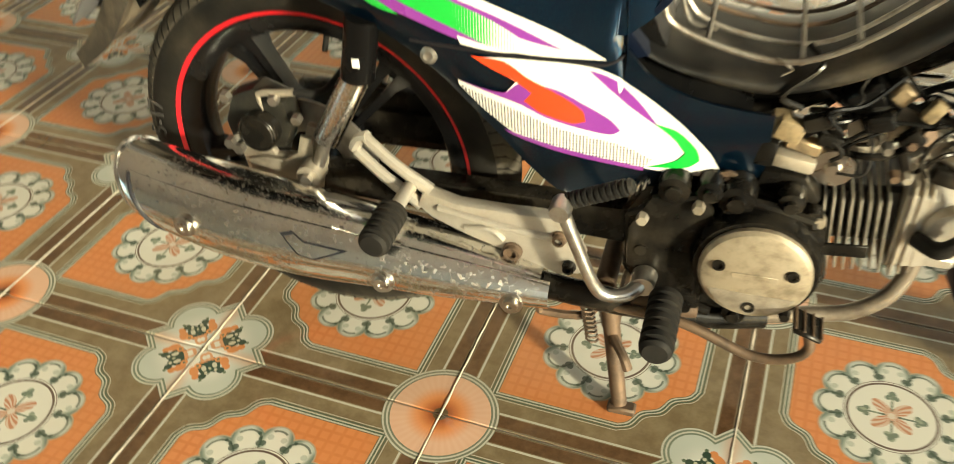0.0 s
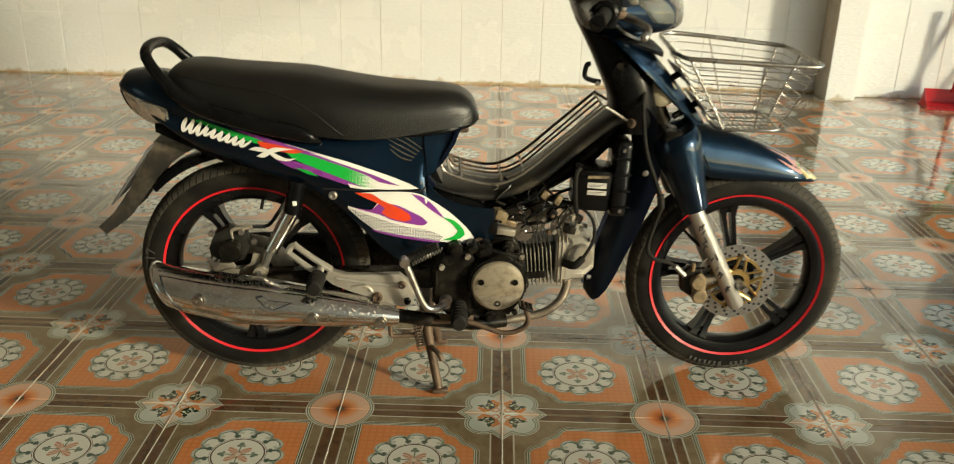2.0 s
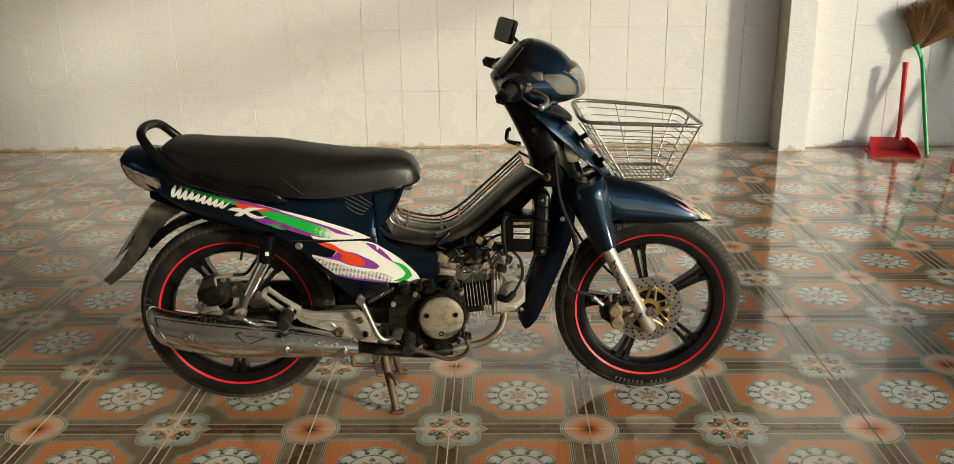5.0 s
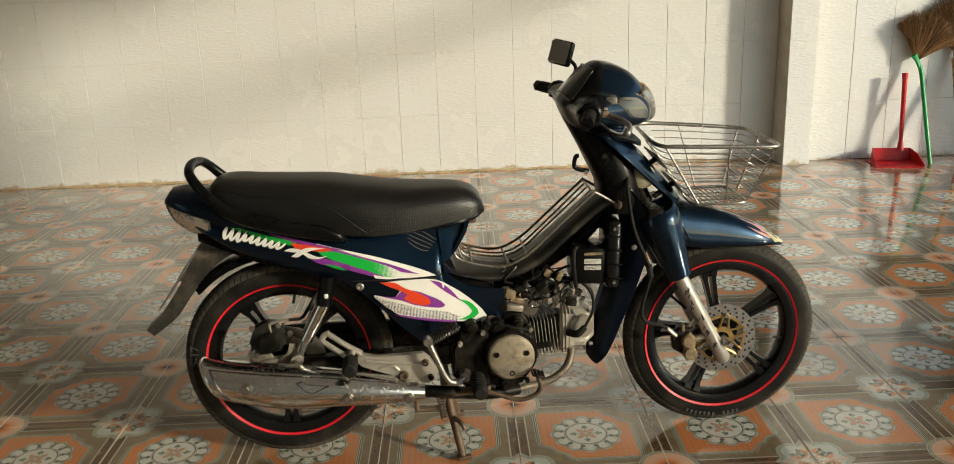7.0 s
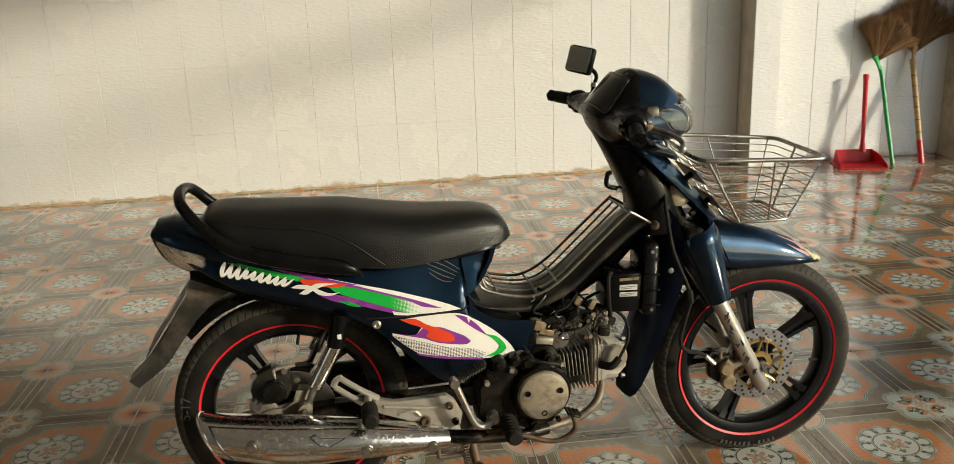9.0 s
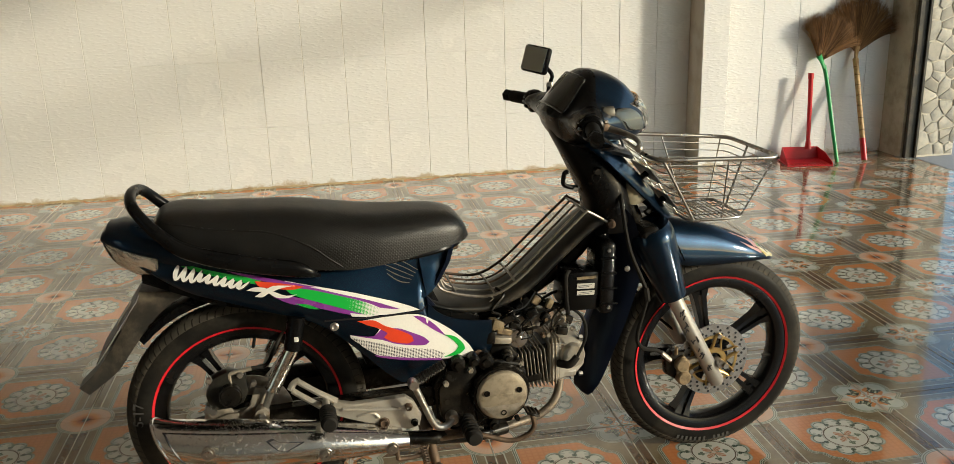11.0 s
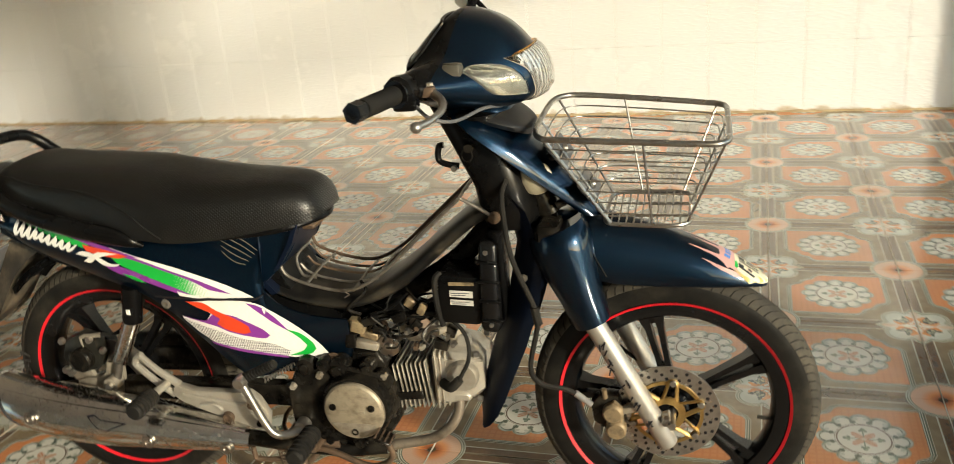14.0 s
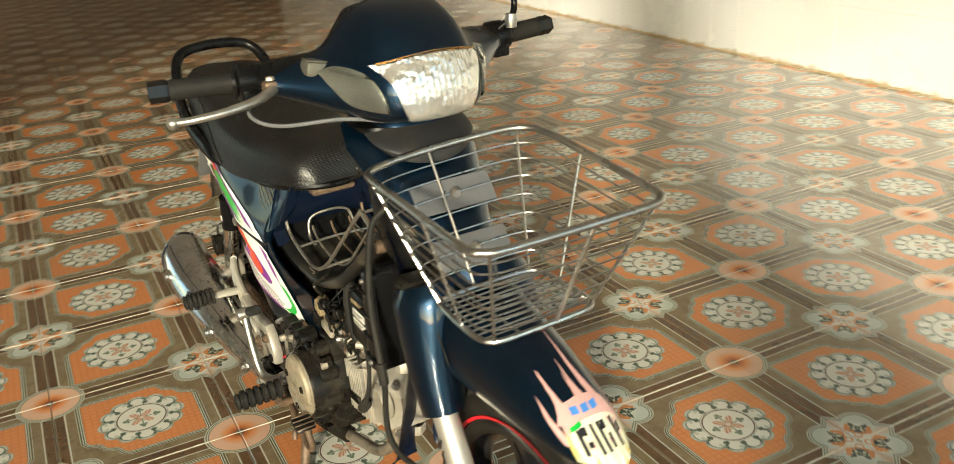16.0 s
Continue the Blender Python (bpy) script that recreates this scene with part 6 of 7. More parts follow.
for side in (-1, 1):
    IND = [(side * 0.075, 0.928), (side * 0.079, 0.952), (side * 0.092, 0.983), (side * 0.114, 0.990), (side * 0.138, 0.983), (side * 0.126, 0.957), (side * 0.108, 0.935)]
    part("indicator_bowl", solid_lens(IND, 0.0005, 0.003), DIM_BOWL, cowl, "", 60)
    part("front_indicator", solid_lens(IND, 0.0035, 0.007), CLEAR, cowl, "clear front indicator lens", 60)
    # grip, bar end
    g0, g1 = Vector((0.806, side * 0.212, 0.970)), Vector((0.766, side * 0.352, 0.968))
    d = (g1 - g0).normalized()
    bar = part("handlebar", tube([g0 - d * 0.02, g1], 0.011, 12, 1), CASE, BIKE)
    rings, radii = [], []
    for k in range(25):
        rings.append(g0 + (g1 - g0) * (0.06 + 0.74 * k / 24))
        radii.append(0.0165 if k % 2 else 0.0150)
    radii[0] = radii[1] = 0.020
    part("grip", tube(rings, radii, 16, 1), RUBBER, bar, "ribbed black rubber grip")
    part("bar_end", tube([g0 + (g1 - g0) * 0.80, g0 + (g1 - g0) * 0.84, g0 + (g1 - g0) * 0.97, g1], [0.0140, 0.0172, 0.0162, 0.0178], 6, 1), RIM, bar, "glossy black six-sided bar-end weight")
    sw = part("switch_box", tube([g0 - d * 0.014, g0 - d * 0.006, g0 + d * 0.016, g0 + d * 0.021], [0.022, 0.0285, 0.0285, 0.022], 10, 1), BLACK, bar, "black plastic switch box")
    part("switch_body", box(g0 + Vector((0.004, 0, -0.018)) + d * 0.004, (0.040, 0.034, 0.026), 0.006, None, 2), BLACK, sw)
    for q in range(3):
        part("switch_button", box(g0 + Vector((-0.026, 0, 0.010 - 0.012 * q)) + d * (0.002 + 0.006 * (q % 2)), (0.010, 0.014, 0.007), 0.002), RIM if q != 1 else GREYP, sw)
    part("grip_flange", tube([g0 + d * 0.022, g0 + d * 0.027], [0.0235, 0.0235], 18, 1), RIM, bar)
reservoir = part("master_cylinder", box((0.872, -0.129, 0.984), (0.032, 0.048, 0.022), 0.005, Matrix.Rotation(-0.22, 4, "X"), 2), worn("reservoir_grey", (0.10, 0.092, 0.074), 0.45, 0.3, scale=30, amount=0.6), BIKE, "grey brake fluid reservoir sunk in the handlebar cover")
part("reservoir_lid", box((0.872, -0.1275, 0.9955), (0.026, 0.044, 0.003), 0.0012, Matrix.Rotation(-0.22, 4, "X")), bpy.data.materials["reservoir_grey"], reservoir)
lever = part("brake_lever", tube([(0.845, -0.190, 0.962), (0.872, -0.225, 0.955), (0.884, -0.270, 0.950), (0.878, -0.315, 0.945), (0.864, -0.343, 0.942)], [0.0085, 0.0072, 0.0062, 0.0056, 0.0055], 10, 5), STEEL, BIKE, "polished alloy brake lever with ball end")
bm = bmesh.new()
bmesh.ops.create_uvsphere(bm, u_segments=14, v_segments=10, radius=0.0092)
bmesh.ops.translate(bm, verts=bm.verts, vec=(0.863, -0.346, 0.942))
part("lever_ball", bm, STEEL, lever)
part("lever_perch", box((0.838, -0.193, 0.964), (0.032, 0.028, 0.018), 0.005, None, 2), RUST, lever)
part("lever_pivot", lathe([(0.0, 0.005), (0.006, 0.005), (0.007, 0.0)], (0.846, -0.196, 0.974), "Z", 6), ALLOY_DULL, lever)
part("throttle_cable", tube([(0.815, -0.21, 0.955), (0.850, -0.235, 0.930), (0.885, -0.205, 0.915), (0.915, -0.12, 0.915), (0.935, -0.06, 0.905)], 0.0032, 8), GREYP, BIKE, "grey sheathed throttle cable")

# mirror on the far side
mirror = part("mirror_stem", tube([(0.838, 0.205, 0.990), (0.850, 0.224, 1.010), (0.856, 0.226, 1.034), (0.836, 0.232, 1.058)], 0.0055, 10, 4), BLACK, BIKE, "black stalk mirror")
part("mirror_base", lathe([(0.0, 0.010), (0.009, 0.008), (0.011, 0.0), (0.009, -0.014), (0.0, -0.014)], (0.850, 0.222, 1.006), "Z", 14), STEEL, mirror)
mt = Matrix.Translation((0.818, 0.240, 1.074)) @ Matrix.Rotation(radians(30), 4, "Z") @ Matrix.Rotation(radians(6), 4, "X") @ Matrix.Rotation(radians(15), 4, "Y")
bm = box((0, 0, 0), (0.020, 0.088, 0.072), 0.009, None, 3)
bmesh.ops.transform(bm, matrix=mt, verts=bm.verts)
part("mirror_shell", bm, BLACK, mirror)
bm = box((-0.0105, 0, 0), (0.003, 0.078, 0.063), 0.0012)
bmesh.ops.transform(bm, matrix=mt, verts=bm.verts)
part("mirror_glass", bm, MIRROR, mirror, "rectangular mirror glass")

# ---- front fork, mudguard, brake ----
F0, F1 = Vector((1.055, 0, 0.540)), Vector((1.222, 0, 0.222))
fd = (F1 - F0).normalized()
WORN_BARS = random.Random(5)
for side in (-1, 1):
    off = Vector((0, side * 0.078, 0))
    leg = part("fork_leg", tube([F0 + off, F0 + off + fd * 0.06, F1 + off - fd * 0.006, F1 + off], [0.0195, 0.0200, 0.0200, 0.0165], 18, 1), worn("fork_silver", (0.50, 0.48, 0.44), 0.38, 0.7, scale=20, amount=0.35, other=(0.34, 0.31, 0.27)) if side < 0 else bpy.data.materials["fork_silver"], BIKE, "silver lower fork leg")
    part("fork_upper", tube([F0 + off - fd * 0.10, F0 + off + fd * 0.02], 0.0145, 14, 1), STEEL, leg)
    part("axle_nut", lathe([(0.0, side * 0.012), (0.009, side * 0.012), (0.011, side * 0.008), (0.011, 0.0)], (1.2175, side * 0.090, 0.284), seg=6), STEEL, leg)
    part("axle_lug", tube([Vector((1.19, 0, 0.272)) + off, Vector((1.225, 0, 0.286)) + off], 0.013, 12, 1), ALLOY, leg)
    if side < 0:
        for k in range(5):
            c = Vector((1.100, -0.0985, 0.440)).lerp(Vector((1.180, -0.0985, 0.285)), k / 4)
            for j in range(4):
                a = WORN_BARS.uniform(-0.9, 0.9)
                q = c + Vector((WORN_BARS.uniform(-0.008, 0.008), 0, WORN_BARS.uniform(-0.010, 0.010)))
                part("print_bar", box(q, (0.0030, 0.0012, WORN_BARS.uniform(0.010, 0.018)), 0.0, Matrix.Rotation(a, 4, "Y")), INK, leg)
    # painted fork cover
    secs = []
    for t, cy, hx, hy in ((0.0, 0.052, 0.055, 0.052), (0.12, 0.057, 0.060, 0.058), (0.3, 0.064, 0.057, 0.053), (0.5, 0.071, 0.050, 0.046), (0.7, 0.075, 0.043, 0.041), (0.9, 0.077, 0.0385, 0.036), (1.0, 0.078, 0.0355, 0.033)):
        c = Vector((1.018, 0, 0.672)).lerp(Vector((1.083, 0, 0.487)), t)
        sidev = Vector((0.93, 0, 0.36))
        secs.append([c + sidev * hx * math.cos(a) + Vector((0, side * cy + hy * math.sin(a), 0)) for a in [2 * math.pi * k / 24 for k in range(24)]])
    cols = [curve_points([s[k] for s in secs], 3) for k in range(24)]
    part("fork_cover", loft([[c[i] for c in cols] for i in range(len(cols[0]))]), BLUE, BIKE, "dark blue fork cover", 60)
# mudguard
ft = spline([(0.985, 0.668), (1.02, 0.684), (1.065, 0.690), (1.12, 0.676), (1.185, 0.659), (1.24, 0.640), (1.29, 0.618), (1.33, 0.597), (1.364, 0.574), (1.385, 0.559), (1.402, 0.546)])
fb = spline([(0.985, 0.600), (1.06, 0.585), (1.12, 0.568), (1.19, 0.560), (1.295, 0.554), (1.36, 0.549), (1.402, 0.540)])
fw = spline([(0.985, 0.080), (1.05, 0.082), (1.12, 0.078), (1.19, 0.070), (1.27, 0.062), (1.33, 0.052), (1.37, 0.038), (1.39, 0.025), (1.402, 0.010)])
secs = []
for k in range(34):
    x = 0.985 + (1.402 - 0.985) * (k / 33) ** 0.9
    t, b, w = ft(x), fb(x), fw(x)
    arc = [(x, w * math.copysign(abs(math.cos(a)) ** 0.8, math.cos(a)), b + (t - b) * math.sin(a) ** 0.85) for a in [math.pi * j / 18 for j in range(19)]]
    inn = [(x, y * 0.94, z - 0.004) for _, y, z in arc[::-1]]
    secs.append(arc + inn)
bm = loft(secs)
fender_tree = BVHTree.FromBMesh(bm)
part("front_mudguard", bm, BLUE, BIKE, "dark blue front mudguard with flame sticker", 60)
PINK = worn("pink_print", (0.60, 0.34, 0.32), 0.4, scale=30, amount=0.3)
CREAM = worn("cream_print", (0.72, 0.68, 0.50), 0.4, scale=30, amount=0.4, other=(0.45, 0.48, 0.30))
YELLOW = worn("yellow_print", (0.62, 0.50, 0.16), 0.4, scale=60, amount=0.7, other=(0.60, 0.58, 0.46))
def tongue(y, z, h, w, bend):
    """A curved flame tongue in y and z."""
    w *= 0.8
    left = [(y - w * (1 - t) + bend * math.sin(t * 2.6), z + h * t) for t in (0, 0.2, 0.4, 0.6, 0.8)]
    right = [(y + w * (1 - t) + bend * math.sin(t * 2.6), z + h * t) for t in (0.8, 0.6, 0.4, 0.2, 0)]
    return left + [(y + bend * math.sin(2.6) + bend * 0.3, z + h)] + right


BLUE_P = worn("blue_print", (0.06, 0.22, 0.62), 0.4, scale=30, amount=0.3)
STICKER = [(PINK, tongue(*q)) for q in ((-0.040, 0.566, 0.040, 0.006, -0.006), (-0.036, 0.584, 0.044, 0.0080, 0.008), (-0.022, 0.592, 0.036, 0.007, -0.007), (-0.006, 0.594, 0.030, 0.0065, 0.006), (0.010, 0.594, 0.040, 0.007, -0.007), (0.028, 0.588, 0.064, 0.0090, -0.010), (0.039, 0.568, 0.044, 0.006, 0.006))]
STICKER += [(PINK, soften([(-0.038, 0.566), (-0.039, 0.584), (-0.030, 0.600), (-0.010, 0.606), (0.012, 0.606), (0.031, 0.599), (0.039, 0.583), (0.038, 0.566)]))]
STICKER += [(CREAM, soften([(-0.024, 0.545), (-0.037, 0.562), (-0.034, 0.580), (-0.020, 0.588), (0.0, 0.590), (0.020, 0.588), (0.034, 0.580), (0.037, 0.562), (0.024, 0.545)]))]
STICKER += [(BLUE_P, [(y - 0.006, 0.594), (y - 0.005, 0.600), (y + 0.006, 0.6005), (y + 0.005, 0.5945)]) for y in (-0.016, -0.001, 0.013)]
STICKER += [(GREEN_P, [(-0.034, 0.580), (-0.033, 0.584), (-0.018, 0.5895), (-0.017, 0.586)])]
STICKER += [(INK, [(y - w, z0), (y - w * 0.8 + 0.001, z1), (y + w + 0.001, z1), (y + w * 0.8, z0)]) for y, w, z0, z1 in ((-0.028, 0.0028, 0.560, 0.582), (-0.021, 0.0045, 0.577, 0.584), (-0.020, 0.0035, 0.567, 0.572), (-0.009, 0.0026, 0.560, 0.585), (0.001, 0.0028, 0.560, 0.585), (0.008, 0.0040, 0.578, 0.585), (0.010, 0.0026, 0.562, 0.574), (0.022, 0.0028, 0.560, 0.584), (0.029, 0.0035, 0.570, 0.577))]
STICKER += [(YELLOW, tongue(y, z, h, 0.0050, b)) for y, z, h, b in ((-0.036, 0.552, 0.030, -0.004), (-0.026, 0.548, 0.014, 0.004), (-0.013, 0.546, 0.010, -0.003), (0.014, 0.546, 0.012, 0.003), (0.027, 0.549, 0.014, -0.003), (0.036, 0.554, 0.026, 0.004))]
STICKER += [(WHITE_P, tongue(y, 0.548, 0.014, 0.003, b)) for y, b in ((-0.020, 0.003), (-0.004, -0.003), (0.006, 0.003), (0.020, -0.003))]
for n, (material, outline) in enumerate(STICKER):
    part("flame_sticker", drape(outline, fender_tree, 0.0010 + 0.0001 * n, axis="X", step=0.006), material, BIKE, sharp=80)
for side in (-1, 1):
    part("mudguard_screw", lathe([(0.0, side * 0.004), (0.005, side * 0.003), (0.006, 0.0)], (1.045, side * 0.062, 0.676), seg=12), STEEL, BIKE)
    part("mudguard_joint", tube([(1.060, side * 0.060, 0.682), (1.082, side * 0.0800, 0.640), (1.112, side * 0.0785, 0.580)], 0.0014, 6), BLACK, BIKE)
# brake disc with drilled holes, gold carrier
bm = bmesh.new()
A, B, n = 0.066, 0.1015, 72
inner = [bm.verts.new((1.2175 + A * math.cos(2 * math.pi * k / n), -0.060, 0.280 + A * math.sin(2 * math.pi * k / n))) for k in range(n)]
outer_ring = [bm.verts.new((1.2175 + B * math.cos(2 * math.pi * k / n), -0.060, 0.280 + B * math.sin(2 * math.pi * k / n))) for k in range(n)]
for k in range(n):
    bm.faces.new((inner[k], inner[(k + 1) % n], outer_ring[(k + 1) % n], outer_ring[k]))
made = bmesh.ops.extrude_face_region(bm, geom=bm.faces[:])["geom"]
bmesh.ops.translate(bm, verts=[g for g in made if isinstance(g, bmesh.types.BMVert)], vec=(0, -0.004, 0))
fdisc = part("brake_disc", bm, worn("disc_steel", (0.44, 0.42, 0.39), 0.30, 0.9, other=(0.20, 0.175, 0.15), scale=40, amount=0.5), BIKE, "drilled steel front brake disc")
hole = lathe([(0.0, 0.0), (0.0036, 0.0), (0.0036, -0.0006)], (0, 0, 0), seg=10)
hole_mesh = bpy.data.meshes.new("drilled_hole")
hole.to_mesh(hole_mesh)
hole.free()
hole_mesh.materials.append(INK)
for k in range(60):
    a = 2 * math.pi * k / 60
    r = (0.0755, 0.0845, 0.0940)[k % 3]
    o = new("drilled_hole", hole_mesh)
    o.location = (1.2175 + r * math.cos(a), -0.0641, 0.280 + r * math.sin(a))
    o.parent = fdisc
for k in range(6):
    a = radians(20 + 60 * k)
    pts = [(1.2175 + r * math.cos(a + s), -0.068, 0.280 + r * math.sin(a + s)) for r, s in ((0.034, -0.42), (0.052, -0.20), (0.071, -0.10), (0.071, 0.10), (0.052, 0.20), (0.034, 0.42))]
    part("disc_carrier_arm", tube(pts, 0.0050, 8, 4, False, 0.6), GOLD, fdisc, "gold anodised carrier arm")
    part("disc_rivet", lathe([(0.0, -0.004), (0.006, -0.004), (0.007, 0.0)], (1.2175 + 0.070 * math.cos(a), -0.070, 0.280 + 0.070 * math.sin(a)), seg=12), STEEL, fdisc)
part("disc_carrier_ring", lathe([(0.063, -0.0635), (0.070, -0.0635), (0.070, -0.0665), (0.063, -0.0665)], (1.2175, 0, 0.280), seg=48, close=True), GOLD, fdisc)
part("disc_carrier_ring", lathe([(0.022, -0.064), (0.036, -0.064), (0.036, -0.070), (0.022, -0.070)], (1.2175, 0, 0.280), seg=32, close=True), GOLD, fdisc)
fcal = part("front_caliper", plate([(1.075, 0.262), (1.070, 0.300), (1.090, 0.325), (1.125, 0.322), (1.140, 0.285), (1.130, 0.250), (1.100, 0.245)], -0.050, -0.082, 0.006), CASE, BIKE, "bronze-coloured front brake caliper")
for dx, dz in ((-0.002, 0.018), (0.004, -0.020)):
    part("caliper_pot", lathe([(0.0, -0.018), (0.016, -0.018), (0.020, -0.013), (0.020, 0.006)], (1.116 + dx, -0.082, 0.272 + dz), seg=24), GOLD_DULL, fcal)
part("caliper_body", plate([(1.098, 0.300), (1.118, 0.316), (1.134, 0.300), (1.136, 0.256), (1.120, 0.236), (1.102, 0.246)], -0.080, -0.092, 0.004), GOLD_DULL, fcal)
part("caliper_bracket", tube([(1.130, -0.08, 0.290), (1.160, -0.085, 0.300), (1.185, -0.088, 0.300)], 0.009, 8, 3), ALLOY_DULL, fcal)
part("bleed_nipple", tube([(1.100, -0.082, 0.318), (1.098, -0.086, 0.340)], 0.005, 8, 1), GOLD_DULL, fcal)
fdisc.location = fcal.location = (0, 0.008, 0)
part("front_hose", tube([(0.935, -0.075, 0.770), (0.930, -0.100, 0.740), (0.943, -0.120, 0.640), (0.980, -0.130, 0.545), (0.988, -0.130, 0.512), (0.966, -0.125, 0.410), (0.984, -0.120, 0.372), (1.031, -0.105, 0.352), (1.070, -0.095, 0.318)], 0.0052, 8), RUBBER, BIKE, "black front brake hose")
part("hose_sleeve", tube([(0.982, -0.131, 0.540), (0.988, -0.131, 0.505)], 0.0085, 8, 1), RUBBER, BIKE)
part("hose_end", tube([(1.045, -0.101, 0.343), (1.074, -0.094, 0.314)], 0.0065, 8, 1), STEEL, BIKE)
part("speedo_cable", tube([(0.925, 0.06, 0.85), (0.935, 0.05, 0.70), (1.0, 0.05, 0.52), (1.10, 0.06, 0.38), (1.20, 0.07, 0.29)], 0.004, 8), RUBBER, BIKE)

# ---- wire basket ----
basket = thing("wire_basket", "stainless wire front basket, empty, bolted to the motorbike", "basket", pose(-0.630, 0.174, 0, 0, 0, 3.5))
RIML = [(1.045, -0.122, 0.860), (1.165, -0.124, 0.854), (1.290, -0.126, 0.848), (1.318, -0.114, 0.847), (1.327, -0.085, 0.847), (1.329, 0.020, 0.847), (1.329, 0.120, 0.848), (1.318, 0.150, 0.848), (1.290, 0.160, 0.850),
        (1.180, 0.160, 0.862), (1.060, 0.160, 0.873), (1.018, 0.146, 0.875), (1.002, 0.105, 0.874), (0.998, 0.020, 0.870), (0.998, -0.065, 0.864), (1.012, -0.110, 0.861)]
BOTL = [(1.140, -0.078, 0.690), (1.190, -0.082, 0.689), (1.235, -0.082, 0.689), (1.254, -0.074, 0.689), (1.262, -0.055, 0.690), (1.264, 0.010, 0.691), (1.263, 0.070, 0.692), (1.254, 0.088, 0.692), (1.235, 0.094, 0.692),
        (1.190, 0.094, 0.693), (1.140, 0.092, 0.693), (1.122, 0.084, 0.693), (1.114, 0.060, 0.692), (1.112, 0.010, 0.691), (1.113, -0.050, 0.690), (1.121, -0.072, 0.690)]
rim, low = curve_points(RIML, 6, True), curve_points(BOTL, 6, True)
part("basket_rim", tube(RIML, 0.0055, 10, 6, True), WIRE, basket, "thick polished rim wire")
part("bottom_ring", tube(BOTL, 0.0040, 8, 6, True), WIRE, basket)
for s in (0.14, 0.27, 0.40, 0.53, 0.66, 0.78, 0.89):
    part("ring_wire", tube([a.lerp(b, s) for a, b in zip(low, rim)][::3], 0.0014, 6, 3, True), WIRE, basket)
for k in (7, 20, 31, 44, 56, 68, 80, 92):
    k = k % len(rim)
    part("upright_wire", tube([low[k], rim[k]], 0.0022 if k not in (31, 92) else 0.0032, 8, 1), WIRE, basket)
for k in range(10):
    x = 1.124 + 0.0135 * k
    part("floor_wire", tube([(x, -0.079, 0.6905), (x, 0.091, 0.6925)], 0.0016, 6, 1), WIRE, basket)
for y in (-0.030, 0.040):
    part("floor_wire", tube([(1.113, y, 0.688), (1.263, y, 0.688)], 0.0020, 6, 1), WIRE, basket)
for x, z, w in ((1.030, 0.805, 0.13), (1.079, 0.735, 0.12)):
    p = part("mount_plate", box((x, 0.01, z), (0.004, w, 0.048), 0.001, Matrix.Rotation(radians(-38), 4, "Y")), GREYP, basket, "grey mounting plate")
    part("mount_bolt", lathe([(0.0, 0.008), (0.006, 0.008), (0.009, 0.003), (0.009, 0.0)], (x + 0.004, 0.01, z + 0.003), "X", 14), STEEL, p)
    part("mount_arm", tube([(x - 0.06, -0.02, z - 0.03), (x, 0.0, z)], 0.008, 8, 1), CASE, p)

# ---- luggage rack over the step-through ----
rack = thing("luggage_rack", "bent steel wire rack over the step-through", "rack", pose(-0.631, 0.19, 0, 0, 0, 3.5))
NEAR = [(0.476, -0.062, 0.634), (0.464, -0.084, 0.609), (0.477, -0.085, 0.576), (0.547, -0.085, 0.552), (0.607, -0.085, 0.549), (0.669, -0.084, 0.581), (0.745, -0.082, 0.648), (0.838, -0.080, 0.731), (0.850, -0.079, 0.734), (0.907, -0.077, 0.699)]
part("rack_rail", tube(NEAR, 0.0036, 8), RACKW, rack)
part("rack_rail", tube([(x, -y * 0.92, z) for x, y, z in NEAR], 0.0036, 8), RUST, rack)
part("rack_loop", tube([(0.476, -0.062, 0.634), (0.480, -0.030, 0.641), (0.480, 0.030, 0.641), (0.476, 0.057, 0.634)], 0.0040, 8), RACKW, rack)
part("rack_loop", tube([(0.520, -0.052, 0.560), (0.490, -0.050, 0.566), (0.478, -0.040, 0.600), (0.486, 0.0, 0.612), (0.478, 0.040, 0.600), (0.490, 0.050, 0.566), (0.520, 0.052, 0.560)], 0.0030, 8), RACKW, rack)
for y, material in ((-0.040, RACKW), (0.0, RUST), (0.040, RUST)):
    lift = 0.004 * (1 - abs(y) / 0.06)
    part("rack_rod", tube([(0.484, y, 0.586), (0.500, y, 0.568), (0.540, y, 0.552 + lift), (0.605, y, 0.545 + lift), (0.660, y, 0.566 + lift), (0.735, y, 0.632 + lift), (0.842, y, 0.733)], 0.0028, 6), material, rack)
for side in (-1, 1):
    part("rack_clip", lathe([(0.0, side * 0.012), (0.010, side * 0.010), (0.012, 0.0), (0.010, -side * 0.010), (0.0, -side * 0.010)], (0.909, side * 0.077, 0.698), seg=12), RUST, rack)
for x, z in ((0.512, 0.560), (0.610, 0.546), (0.662, 0.572), (0.842, 0.733)):
    part("rack_bar", tube([(x, -0.083, z), (x, 0.0, z + 0.004), (x, 0.078, z)], 0.0030, 8, 3), RACKW, rack)
part("tie_wire", tube([(0.585, -0.088, 0.552), (0.596, -0.094, 0.548), (0.602, -0.088, 0.540), (0.592, -0.090, 0.534)], 0.0014, 5, 3), RACKW, rack)

